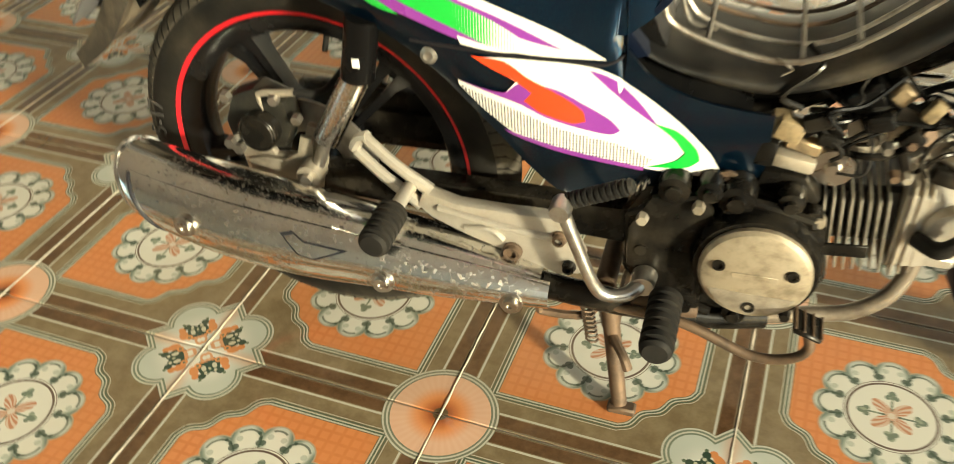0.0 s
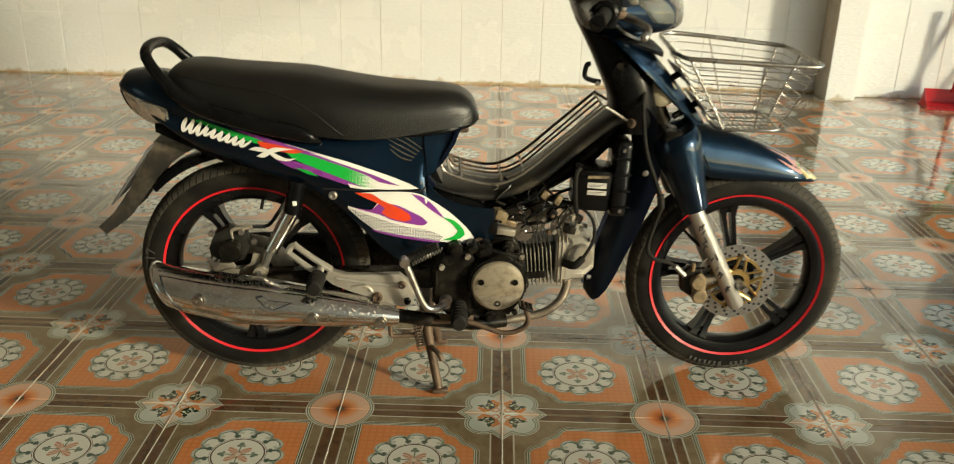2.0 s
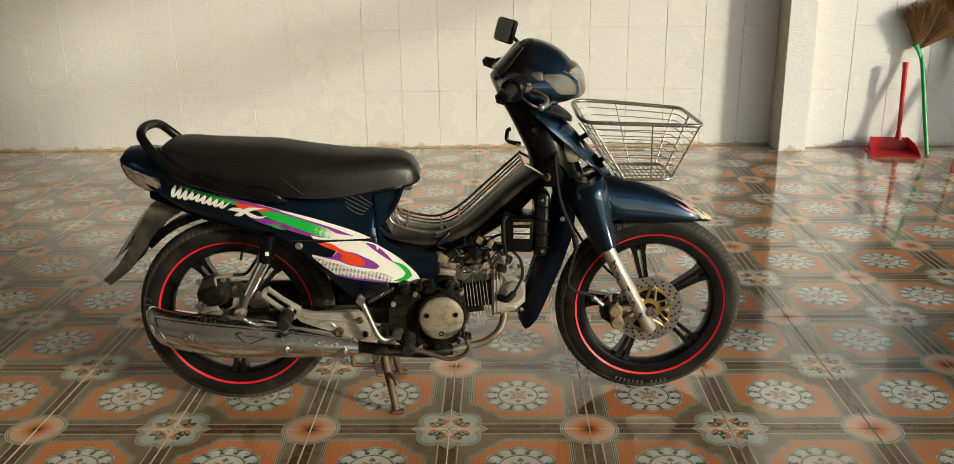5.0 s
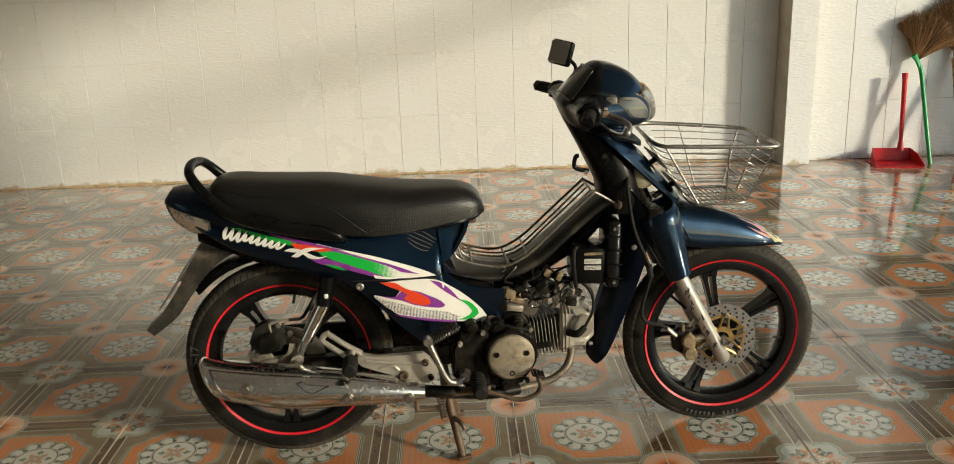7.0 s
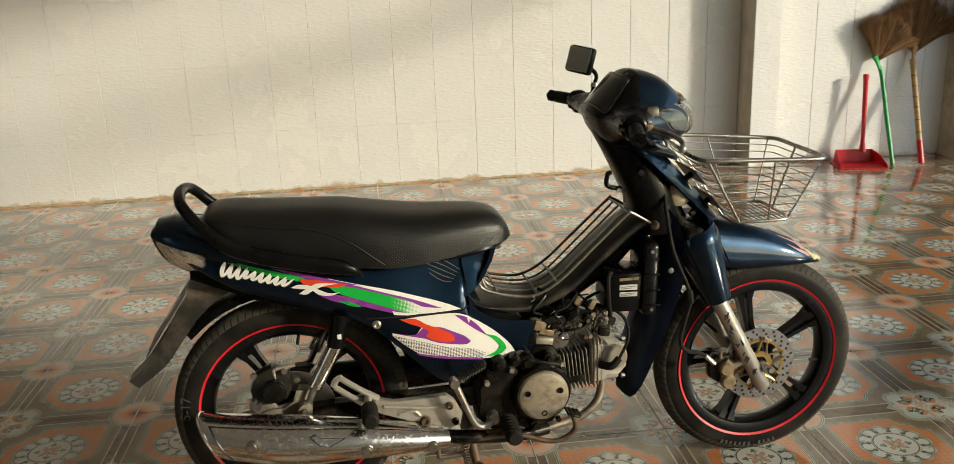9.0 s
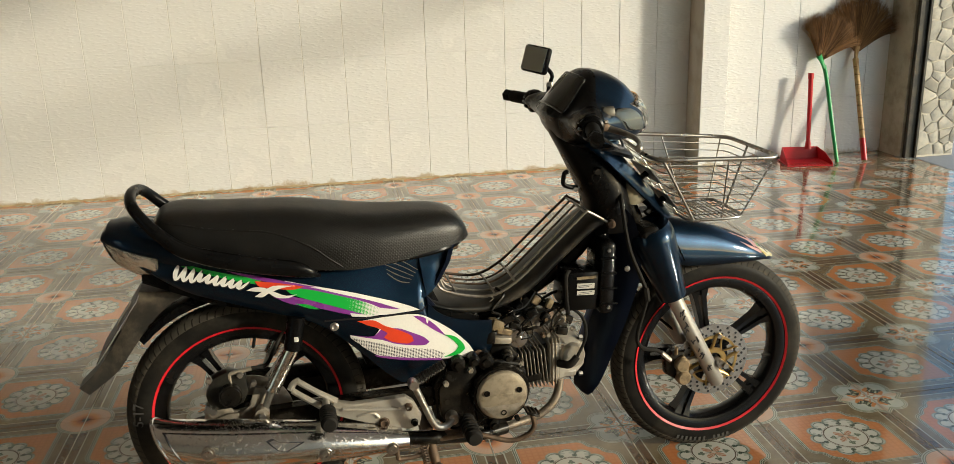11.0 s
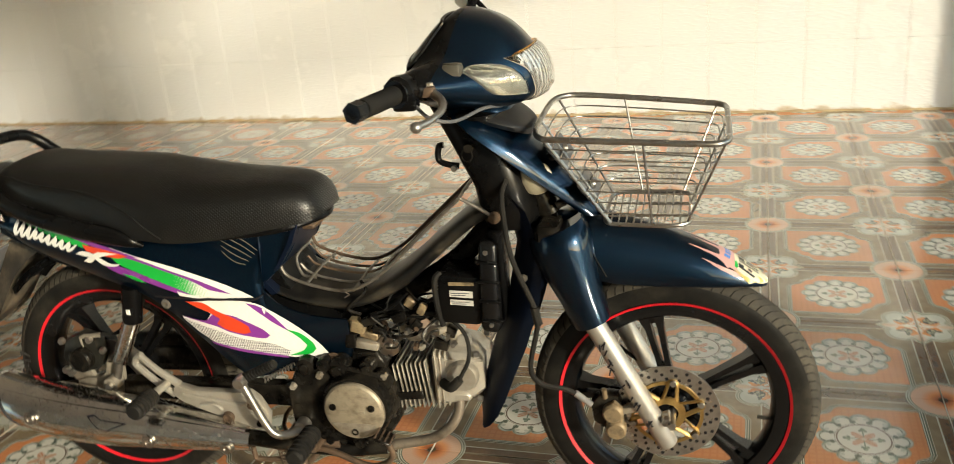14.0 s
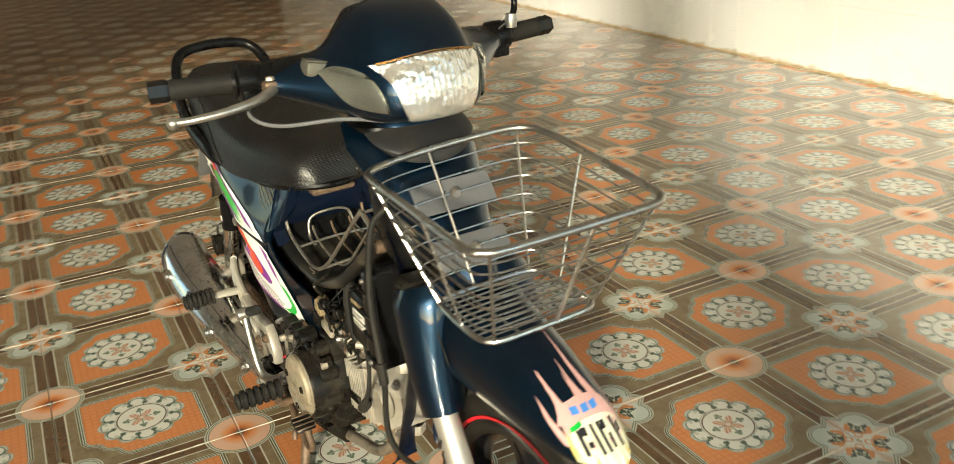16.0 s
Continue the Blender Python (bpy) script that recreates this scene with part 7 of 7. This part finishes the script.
# tyre markings: the size that can be read, and bars for the rest
def raised_text(body, size, material, parent, m):
    """Raised characters as one mesh."""
    curve = bpy.data.curves.new("marking", "FONT")
    curve.body, curve.size, curve.extrude, curve.align_x, curve.align_y = body, size, 0.0006, "CENTER", "CENTER"
    tmp = new("marking", curve)
    mesh = bpy.data.meshes.new_from_object(tmp.evaluated_get(bpy.context.evaluated_depsgraph_get()))
    bpy.data.objects.remove(tmp)
    bpy.data.curves.remove(curve)
    mesh.materials.clear()
    mesh.materials.append(material)
    ob = new("size_marking", mesh)
    ob.parent = parent
    ob.matrix_local = m
    return ob


MARK = worn("tyre_mark", (0.045, 0.043, 0.040), 0.7, scale=30)
ang = radians(172)
pos = Vector((-0.001 + 0.255 * math.cos(ang), -0.0402, 0.291 + 0.255 * math.sin(ang)))
raised_text("5-17", 0.034, MARK, rear_wheel, Matrix.Translation(pos) @ Matrix.Rotation(radians(90), 4, "X") @ Matrix.Rotation(ang - radians(90), 4, "Z"))
for k in range(11):
    a = radians(248 + 3.1 * k + (4 if k > 6 else 0))
    m = Matrix.Translation((1.228 + 0.252 * math.cos(a), -0.0357, 0.2815 + 0.252 * math.sin(a))) @ Matrix.Rotation(-a, 4, "Y")
    part("mark_bar", box((0, 0, 0), (0.010, 0.0012, 0.0075), 0.0004, m), MARK, front_wheel)

# ---- things along the wall ----
RED_PL = worn("red_plastic", (0.48, 0.010, 0.018), 0.35, other=(0.40, 0.01, 0.015), scale=8, amount=0.5)
GREEN_PL = worn("green_plastic", (0.016, 0.30, 0.078), 0.35, other=(0.015, 0.26, 0.07), scale=8, amount=0.5)
BAMBOO = worn("bamboo", (0.46, 0.29, 0.12), 0.5, other=(0.22, 0.12, 0.05), scale=46, amount=0.8, bump=0.3)

CANE = worn("cane_joint", (0.20, 0.105, 0.04), 0.6, other=(0.10, 0.05, 0.02), scale=40, amount=0.7)


def straw(name, a, b):
    m = Mat(name, a, 0.75)
    info = N(m.t, m.node("ShaderNodeNewGeometry").outputs["Random Per Island"])
    m.colour(m.mix(info.smooth(0.15, 0.95) * 0.8 + m.noise(30, 3) * 0.2, a, b))
    return m.m


STRAW = straw("broom_straw", (0.070, 0.029, 0.009), (0.39, 0.210, 0.078))

dustpan = thing("dustpan", "red plastic dustpan with upright handle on the floor", "dustpan", pose(2.668, 3.435, 0, 0, 0, -10))
bm = bmesh.new()
W, H = 0.146, 0.085
# tray: floor, back and two sloping sides, 4 mm thick
add_plate(bm, [(-W, 0.002), (W, 0.002), (W, 0.007), (-W, 0.007)], -0.115, 0.095, 0.0)
part("tray_floor", bm, RED_PL, dustpan)
bm = loft([[(-W * 0.86, 0.090, 0.004), (-W * 0.86, 0.098, 0.004), (-W * 0.80, 0.108, H), (-W * 0.80, 0.103, H)], [(W * 0.86, 0.090, 0.004), (W * 0.86, 0.098, 0.004), (W * 0.80, 0.108, H), (W * 0.80, 0.103, H)]])
part("tray_back", bm, RED_PL, dustpan)
for s in (-1, 1):
    bm = loft([[(s * W, -0.112, 0.004), (s * (W - 0.005), -0.112, 0.004), (s * (W - 0.004), -0.112, 0.020), (s * W, -0.112, 0.020)],
               [(s * W * 0.95, 0.0, 0.004), (s * (W * 0.95 - 0.005), 0.0, 0.004), (s * (W * 0.93 - 0.004), 0.0, 0.065), (s * W * 0.93, 0.0, 0.065)],
               [(s * W * 0.88, 0.098, 0.004), (s * (W * 0.88 - 0.005), 0.094, 0.004), (s * (W * 0.80 - 0.004), 0.100, H), (s * W * 0.80, 0.106, H)]])
    part("tray_side", bm, RED_PL, dustpan)
for k in range(10):
    part("tray_rib", box((-0.104 + 0.023 * k, -0.075, 0.009), (0.010, 0.055, 0.006), 0.002), RED_PL, dustpan)
part("handle_socket", tube([(0.052, 0.098, 0.070), (0.052, 0.104, 0.130)], [0.022, 0.015], 12, 1), RED_PL, dustpan)
part("handle", tube([(0.052, 0.104, 0.120), (0.050, 0.112, 0.30), (0.046, 0.125, 0.555)], [0.013, 0.014, 0.016], 12, 4), RED_PL, dustpan, "red tube handle")
part("handle_cap", tube([(0.0465, 0.123, 0.530), (0.046, 0.126, 0.566)], [0.0185, 0.0185], 12, 1), RED_PL, dustpan)


def broom(name, label, foot, neck, fan_dir, length, spread, count, seed, handle_mat, foot_mat=None, squeeze=0.25, bend=0.0, neck_dir=None):
    """A grass broom standing on its handle's end, its fan upward against the wall."""
    ob = thing(name, label, "broom", pose(*foot), "brooms by the wall")
    up = Vector(neck) - Vector(foot)
    nd = Vector(neck_dir or fan_dir)
    d = up.normalized()
    part("handle", tube([(0, 0, 0.002), up * 0.45 + Vector((bend * 0.45, 0, 0)), up * 0.88 + Vector((bend, 0, 0)), up], [q * (1.3 if handle_mat is BAMBOO else 1.0) for q in (0.0125, 0.0135, 0.0135, 0.015)], 12, 5), handle_mat, ob)
    if foot_mat:
        part("handle_sleeve", tube([d * 0.004, d * 0.15], 0.0190, 12, 1), foot_mat, ob, "red plastic sleeve")
    part("neck", tube([up * 0.97, up + nd * 0.04, up + nd * 0.08], [0.015, 0.022, 0.032], 14, 3, False, 0.6), handle_mat if not foot_mat else BAMBOO, ob)
    if handle_mat is BAMBOO:
        for q in (0.30, 0.42, 0.54, 0.64, 0.74, 0.84, 0.92):
            part("cane_joint", tube([up * (q - 0.006), up * q, up * (q + 0.006)], [0.0172, 0.0186, 0.0172], 12, 1), CANE, ob)
    r = random.Random(seed)
    f = Vector(fan_dir).normalized()
    sidev = f.cross(Vector((0, 1, 0))).normalized()
    bm = bmesh.new()
    for k in range(count):
        a = r.uniform(-1, 1)
        a = a * abs(a) ** 0.15 * spread
        ln = length * (0.58 + 0.42 * math.cos(a * 1.05)) * r.uniform(0.86, 1.02)
        way = (f * math.cos(a) + sidev * math.sin(a)).normalized()
        depth = r.uniform(-1, 1) * squeeze * 0.10
        p0 = up + nd * 0.05 + sidev * math.sin(a) * 0.022 + Vector((0, depth * 0.2, 0))
        p1 = p0 + way * ln * 0.5 + Vector((0, depth, 0)) + f * 0.02
        p2 = p0 + way * ln + Vector((r.uniform(-0.022, 0.022), depth * 1.4, r.uniform(-0.020, 0.014)))
        add_tube(bm, [p0, p1, p2], [0.0017, 0.0014, 0.0007], 3, 3)
    tagged(part("bristles", bm, STRAW, ob, "brown grass bristles spread in a fan", 180), kind="stuff")
    return ob


broom("broom", "grass broom with green plastic handle leaning on the wall", (2.865, 3.375, 0.0), (2.833, 3.572, 0.608), (0.36, 0.10, 0.92), 0.300, 0.84, 1300, 3, GREEN_PL, squeeze=0.35, bend=0.006, neck_dir=(-0.48, 0.05, 0.86))
broom("broom", "large grass broom with bamboo handle and red foot sleeve, upright", (3.060, 3.375, 0.0), (3.065, 3.590, 0.640), (0.10, 0.05, 1.0), 0.355, 0.98, 1700, 4, BAMBOO, RED_PL, squeeze=0.3)

# ---- front corner: return wall, dark metal frame, stone-clad column ----
# plaster base darkened for the shade on the return, with its own stains
setting("wall_return", box((3.365, 3.53, CEIL / 2), (0.066, 0.25, CEIL)), worn("shaded_stained_plaster", (0.46, 0.44, 0.36), 0.7, scale=7, amount=0.7, other=(0.22, 0.19, 0.12), bump=0.15, dust=0.25), "stained grey-white return of the wall, darkened for shade", "wall")
FRAME = worn("dark_metal_frame", (0.030, 0.030, 0.028), 0.45, 0.3, other=(0.10, 0.085, 0.06), scale=10, amount=0.6)
frame_thing = tagged(part("door_frame", box((3.375, 3.388, 1.44), (0.060, 0.030, 2.88), 0.003), FRAME), "dark steel gate frame beside the stone column", "frame", "", "structure")
part("frame_lip", box((3.412, 3.372, 1.44), (0.018, 0.034, 2.88), 0.002), FRAME, frame_thing)
part("frame_lip", box((3.350, 3.374, 1.44), (0.012, 0.010, 2.88), 0.002), FRAME, frame_thing)
column = setting("stone_column", box((3.557, 3.52, CEIL / 2), (0.272, 0.29, CEIL)), worn("cream_mortar", (0.62, 0.58, 0.49), 0.85, scale=12, amount=0.5, other=(0.48, 0.43, 0.34), bump=0.2), "column clad in grey crazy-paving stone with cream joints", "column")


def stone_mat(k):
    m = Mat("field_stone", rough=0.75)
    rnd = N(m.t, m.node("ShaderNodeObjectInfo").outputs["Random"])
    n = m.noise(28, 6, 0.7)
    base = m.mix(rnd, (0.34, 0.315, 0.26), (0.54, 0.50, 0.42))
    m.colour(m.mix(n.smooth(0.40, 0.80), base, (0.26, 0.25, 0.22)))
    m.bump(n, 0.5, 0.004)
    return m.m


STONE = stone_mat(0)


def clip(poly, p, q):
    """Keep the part of a polygon that lies nearer to p than to q."""
    m = ((p[0] + q[0]) / 2, (p[1] + q[1]) / 2)
    d = (q[0] - p[0], q[1] - p[1])
    side = lambda v: (v[0] - m[0]) * d[0] + (v[1] - m[1]) * d[1]
    out = []
    for a, b in zip(poly, poly[1:] + poly[:1]):
        sa, sb = side(a), side(b)
        if sa <= 0:
            out.append(a)
        if sa * sb < 0:
            t = sa / (sa - sb)
            out.append((a[0] + (b[0] - a[0]) * t, a[1] + (b[1] - a[1]) * t))
    return out


def stone_face(parent, x0, x1, z0, z1, y, count, seed):
    """Irregular flat stones over a face, joints between them."""
    r = random.Random(seed)
    pts = []
    while len(pts) < count:
        c = (r.uniform(x0, x1), r.uniform(z0, z1))
        if all((c[0] - q[0]) ** 2 + (c[1] - q[1]) ** 2 > 0.045 ** 2 for q in pts):
            pts.append(c)
    for c in pts:
        poly = [(x0, z0), (x1, z0), (x1, z1), (x0, z1)]
        for q in pts:
            if q != c and abs(q[1] - c[1]) < 0.3:
                poly = clip(poly, c, q)
        if len(poly) < 3:
            continue
        cx, cz = sum(p[0] for p in poly) / len(poly), sum(p[1] for p in poly) / len(poly)
        def inset(by):
            out = []
            for px, pz in poly:
                d = math.hypot(px - cx, pz - cz)
                k = max(0.3, (d - by) / d) if d else 1
                out.append((cx + (px - cx) * k, cz + (pz - cz) * k))
            return out
        h = r.uniform(0.004, 0.009)
        bm = loft([[(px, y + 0.002, pz) for px, pz in inset(0.005)], [(px, y - h * 0.6, pz) for px, pz in inset(0.0065)], [(px, y - h, pz) for px, pz in inset(0.011)]])
        part("stone", bm, STONE, parent)


stone_face(column, 3.424, 3.690, 0.01, 1.60, 3.375, 72, 8)
stone_face(column, 3.424, 3.690, 1.62, 2.85, 3.375, 50, 9)

# ---- outside ----
PALE = worn("pale_concrete", (0.40, 0.41, 0.43), 0.8, scale=0.5, other=(0.30, 0.31, 0.34), amount=0.6, bump=0.3, grain=40)
bm = bmesh.new()
R = 260.0
steps = [-R, -60, -20, -9.3, 3.65, 8, 20, 60, R]
vs = {(i, j): bm.verts.new((x, y, -0.115)) for i, x in enumerate(steps) for j, y in enumerate(steps)}
for i in range(len(steps) - 1):
    for j in range(len(steps) - 1):
        bm.faces.new((vs[i, j], vs[i + 1, j], vs[i + 1, j + 1], vs[i, j + 1]))
setting("ground", bm, PALE, "pale grey concrete yard and road", "ground")
setting("threshold", box((3.63, -0.72, -0.055), (0.44, 8.9, 0.108), 0.006), PALE, "concrete door step along the front", "step")
GRASS = worn("grass", (0.06, 0.11, 0.025), 0.8, scale=1.5, other=(0.03, 0.06, 0.015), amount=0.7)
m45 = Matrix.Translation((30, 27.5, -0.08)) @ Matrix.Rotation(radians(44), 4, "Z")
bm = box((0, 0, 0), (22, 90, 0.10), 0.03)
gr = random.Random(2)
for k in range(900):
    x, y, h = gr.uniform(-10.8, -7), gr.uniform(-14, 14), gr.uniform(0.12, 0.40)
    a = gr.uniform(0, 6.28)
    v = [bm.verts.new(p) for p in ((x - 0.06 * math.cos(a), y - 0.06 * math.sin(a), 0.04), (x + 0.06 * math.cos(a), y + 0.06 * math.sin(a), 0.04), (x + gr.uniform(-0.1, 0.1), y + gr.uniform(-0.1, 0.1), h))]
    bm.faces.new(v)
bmesh.ops.transform(bm, matrix=m45, verts=bm.verts)
tagged(part("verge", bm, GRASS), "green grass verge across the road", "grass", "", "stuff")
WOOD = worn("red_brown_wood", (0.16, 0.060, 0.035), 0.55, other=(0.08, 0.03, 0.02), scale=14, amount=0.6, bump=0.2)
trestle = thing("wooden_trestle", "broken red-brown wooden trestle lying in the yard", "trestle", pose(5.62, 5.55, -0.115, 0, 0, 30))
for a, b in (((-0.40, 0.0, 0.42), (0.30, -0.10, 0.04)), ((-0.50, 0.05, 0.26), (0.62, 0.0, 0.14)), ((-0.10, -0.15, 0.03), (0.55, 0.12, 0.40)), ((-0.43, 0.10, 0.03), (-0.38, 0.06, 0.40)), ((-0.2, 0.2, 0.04), (0.5, 0.2, 0.05))):
    a, b = Vector(a), Vector(b)
    d = b - a
    bm = box((0, 0, 0), (0.040, 0.058, d.length), 0.004)
    bmesh.ops.transform(bm, matrix=Matrix.Translation((a + b) / 2) @ d.to_track_quat("Z", "Y").to_matrix().to_4x4(), verts=bm.verts)
    part("beam", bm, WOOD, trestle)
hose = thing("garden_hose", "short green hose lying over a wooden beam", "hose", pose(5.36, 5.08, -0.115, 0, 0, 20))
part("hose_tube", tube([(-0.35, 0, 0.31), (-0.1, 0.02, 0.335), (0.15, 0, 0.31), (0.3, 0.0, 0.24)], 0.016, 10), GREEN_PL, hose)
SHEET = worn("pale_green_sheet", (0.16, 0.32, 0.22), 0.6, other=(0.09, 0.20, 0.15), scale=4, amount=0.6)
sheet = bmesh.new()
g = 16
vv = {}
for i in range(g + 1):
    for j in range(g + 1):
        x, y = -0.32 + 0.64 * i / g, -0.22 + 0.44 * j / g
        z = 0.05 + 0.10 * max(0, noise.noise(Vector((x * 5, y * 5, 3)))) + 0.06 * math.cos(x * 4) * math.cos(y * 5)
        vv[i, j] = sheet.verts.new((x + 0.03 * noise.noise(Vector((x * 8, y * 8, 9))), y, max(0.004, z)))
for i in range(g):
    for j in range(g):
        sheet.faces.new((vv[i, j], vv[i + 1, j], vv[i + 1, j + 1], vv[i, j + 1]))
made = bmesh.ops.extrude_face_region(sheet, geom=sheet.faces[:])["geom"]
bmesh.ops.translate(sheet, verts=[q for q in made if isinstance(q, bmesh.types.BMVert)], vec=(0, 0, -0.004))
ob = tagged(part("plastic_sheet", sheet, SHEET), "crumpled pale green plastic sheet on the concrete", "sheet")
ob.matrix_world = pose(4.92, 4.50, -0.113, 0, 0, 25)

TARP = worn("pale_blue_sheet", (0.55, 0.64, 0.72), 0.5, other=(0.40, 0.48, 0.56), scale=5, amount=0.5)
cloth = bmesh.new()
vv = {}
for i in range(13):
    for j in range(13):
        x, y = -0.20 + 0.40 * i / 12, -0.16 + 0.32 * j / 12
        z = 0.26 + 0.30 * math.exp(-(x * x + y * y) / 0.030) + 0.05 * noise.noise(Vector((x * 9, y * 9, 1)))
        vv[i, j] = cloth.verts.new((x, y, z - 0.26 + 0.02))
for i in range(12):
    for j in range(12):
        cloth.faces.new((vv[i, j], vv[i + 1, j], vv[i + 1, j + 1], vv[i, j + 1]))
made = bmesh.ops.extrude_face_region(cloth, geom=cloth.faces[:])["geom"]
bmesh.ops.translate(cloth, verts=[q for q in made if isinstance(q, bmesh.types.BMVert)], vec=(0, 0, -0.004))
ob = tagged(part("plastic_sheet", cloth, TARP), "crumpled pale blue plastic sheet heaped behind the trestle", "sheet")
ob.matrix_world = pose(6.05, 6.55, -0.115, 0, 0, 10)

# ---- floor and wall tiles ----
def tile_mesh(name, sx, sy, sz, bevel, axis="Z"):
    """A tile with softened edges, its face at 0, in x and y (or x and z for a wall)."""
    bm = bmesh.new()
    hx, hy = sx / 2, sy / 2
    rings = [(hx, hy, -sz), (hx, hy, -bevel), (hx - bevel, hy - bevel, 0.0)]
    secs = [[(-a, -b, c), (a, -b, c), (a, b, c), (-a, b, c)] for a, b, c in rings]
    if axis == "Y":
        secs = [[(x, -z, y) for x, y, z in s] for s in secs]
    add_loft(bm, secs)
    bmesh.ops.recalc_face_normals(bm, faces=bm.faces)
    mesh = bpy.data.meshes.new(name)
    bm.to_mesh(mesh)
    bm.free()
    return mesh


tile = tile_mesh("tile", TILE - 0.0027, TILE - 0.0027, 0.006, 0.0012)
tile.materials.append(FLOOR)
rnd = random.Random(4)
spots = [(i, j) for i in range(-34, 9) for j in range(-13, 10)]
rest = bmesh.new()
for i, j in spots:
    x0, x1 = max(i * TILE, BACK_X), min((i + 1) * TILE, FRONT_X)
    y0, y1 = max(j * TILE, SIDE_Y), min((j + 1) * TILE, WALL_Y)
    if x1 - x0 < 0.02 or y1 - y0 < 0.02:
        continue
    whole = x1 - x0 > TILE - 0.001 and y1 - y0 > TILE - 0.001
    dz = rnd.uniform(-0.0006, 0.0)
    if whole and -9 <= i <= 8 and -4 <= j <= 9:
        ob = new("tile", tile)
        ob.location = ((i + 0.5) * TILE, (j + 0.5) * TILE, dz)
        ob.rotation_euler = (rnd.uniform(-0.0012, 0.0012), rnd.uniform(-0.0012, 0.0012), 0)
        ob.parent = floor
    else:
        a, b = (x1 - x0) / 2 - 0.0011, (y1 - y0) / 2 - 0.0011
        cx, cy = (x0 + x1) / 2, (y0 + y1) / 2
        add_loft(rest, [[(cx - p, cy - q, h), (cx + p, cy - q, h), (cx + p, cy + q, h), (cx - p, cy + q, h)] for p, q, h in ((a, b, -0.006), (a, b, dz - 0.0012), (a - 0.0012, b - 0.0012, dz))])
tagged(part("tiles", rest, FLOOR, floor, sharp=10), kind="stuff")


def bead(name, material, parent, a, b, width, height, step, seed, lift=0.0):
    """An uneven line of cement from a to b, low and rough."""
    r = random.Random(seed)
    a, b = Vector(a), Vector(b)
    d = (b - a).normalized()
    side = Vector((-d.y, d.x, 0))
    n = max(4, int((b - a).length / step))
    secs = []
    for k in range(n + 1):
        p = a + (b - a) * k / n
        w = width * (0.55 + 0.9 * abs(noise.noise(Vector((k * 0.37, seed, 0)))) + r.uniform(0, 0.35))
        h = height * (0.5 + 0.9 * abs(noise.noise(Vector((k * 0.29, seed, 5)))) + r.uniform(0, 0.4))
        off = side * r.uniform(-0.25, 0.25) * width
        secs.append([p + off + side * -w + Vector((0, 0, lift)), p + off + side * -w * 0.45 + Vector((0, 0, lift + h)), p + off + side * w * 0.45 + Vector((0, 0, lift + h)), p + off + side * w + Vector((0, 0, lift))])
    return part(name, loft(secs), material, parent, sharp=30)


CEMENT = worn("joint_cement", (0.58, 0.52, 0.42), 0.9, scale=40, amount=0.7, other=(0.34, 0.27, 0.19), bump=0.3)
FOOT = worn("foot_mortar", (0.46, 0.36, 0.22), 0.9, scale=14, amount=0.8, other=(0.27, 0.19, 0.11), bump=0.4)
for i in range(-8, 9):
    bead("grout_line", CEMENT, floor, (i * TILE, -1.9, -0.001), (i * TILE, WALL_Y - 0.01, -0.001), 0.0020, 0.0016, 0.016, i + 40)
bead("mortar_line", FOOT, wall_north, (-7.0, WALL_Y - 0.004, -0.002), (1.97, WALL_Y - 0.004, -0.002), 0.008, 0.014, 0.020, 3)


def wall_tiles(parent, x0, x1, y, first, singles):
    """Upright wall tiles, 25 by 40 cm, the lowest row cut; singles: the stretch of x built piece by piece."""
    rest = bmesh.new()
    shared = {}
    edges = [x0]
    k = math.floor((x0 - first) / 0.25) + 1
    while first + 0.25 * k < x1 - 0.012:
        if first + 0.25 * k > x0 + 0.012:
            edges.append(first + 0.25 * k)
        k += 1
    edges.append(x1)
    rows = [0.0, 0.383] + [0.383 + 0.4045 * n for n in range(1, 8)]
    rows = [z for z in rows if z < CEIL - 0.05] + [CEIL]
    for z0, z1 in zip(rows, rows[1:]):
        for a, b in zip(edges, edges[1:]):
            w, h = b - a - 0.0021, z1 - z0 - 0.0008
            cx, cz = (a + b) / 2, (z0 + z1) / 2
            if singles[0] <= cx <= singles[1] and z1 < 1.7:
                key = (round(w, 3), round(h, 3))
                if key not in shared:
                    shared[key] = tile_mesh("wall_tile", w, h, 0.006, 0.0014, "Y")
                    shared[key].materials.append(WALLT)
                ob = new("tile", shared[key])
                ob.location = (cx, y - rnd.uniform(0, 0.0008), cz)
                ob.rotation_euler = (rnd.uniform(-0.003, 0.003), 0, rnd.uniform(-0.004, 0.004))
                ob.parent = parent
            else:
                add_loft(rest, [[(cx - p, yy, cz - q), (cx + p, yy, cz - q), (cx + p, yy, cz + q), (cx - p, yy, cz + q)] for p, q, yy in ((w / 2, h / 2, y + 0.006), (w / 2, h / 2, y + 0.0014), (w / 2 - 0.0014, h / 2 - 0.0014, y))])
    tagged(part("tiles", rest, WALLT, parent, sharp=10), kind="stuff")


wall_tiles(wall_north, BACK_X, 1.97, WALL_Y, -0.005, (-5.0, 2.0))
wall_tiles(pillar, 1.972, 2.148, PILLAR_Y, 1.9, (1.9, 2.2))
wall_tiles(wall_corner, 2.152, FRONT_X - 0.002, RIGHT_Y, 2.425, (2.1, 3.5))
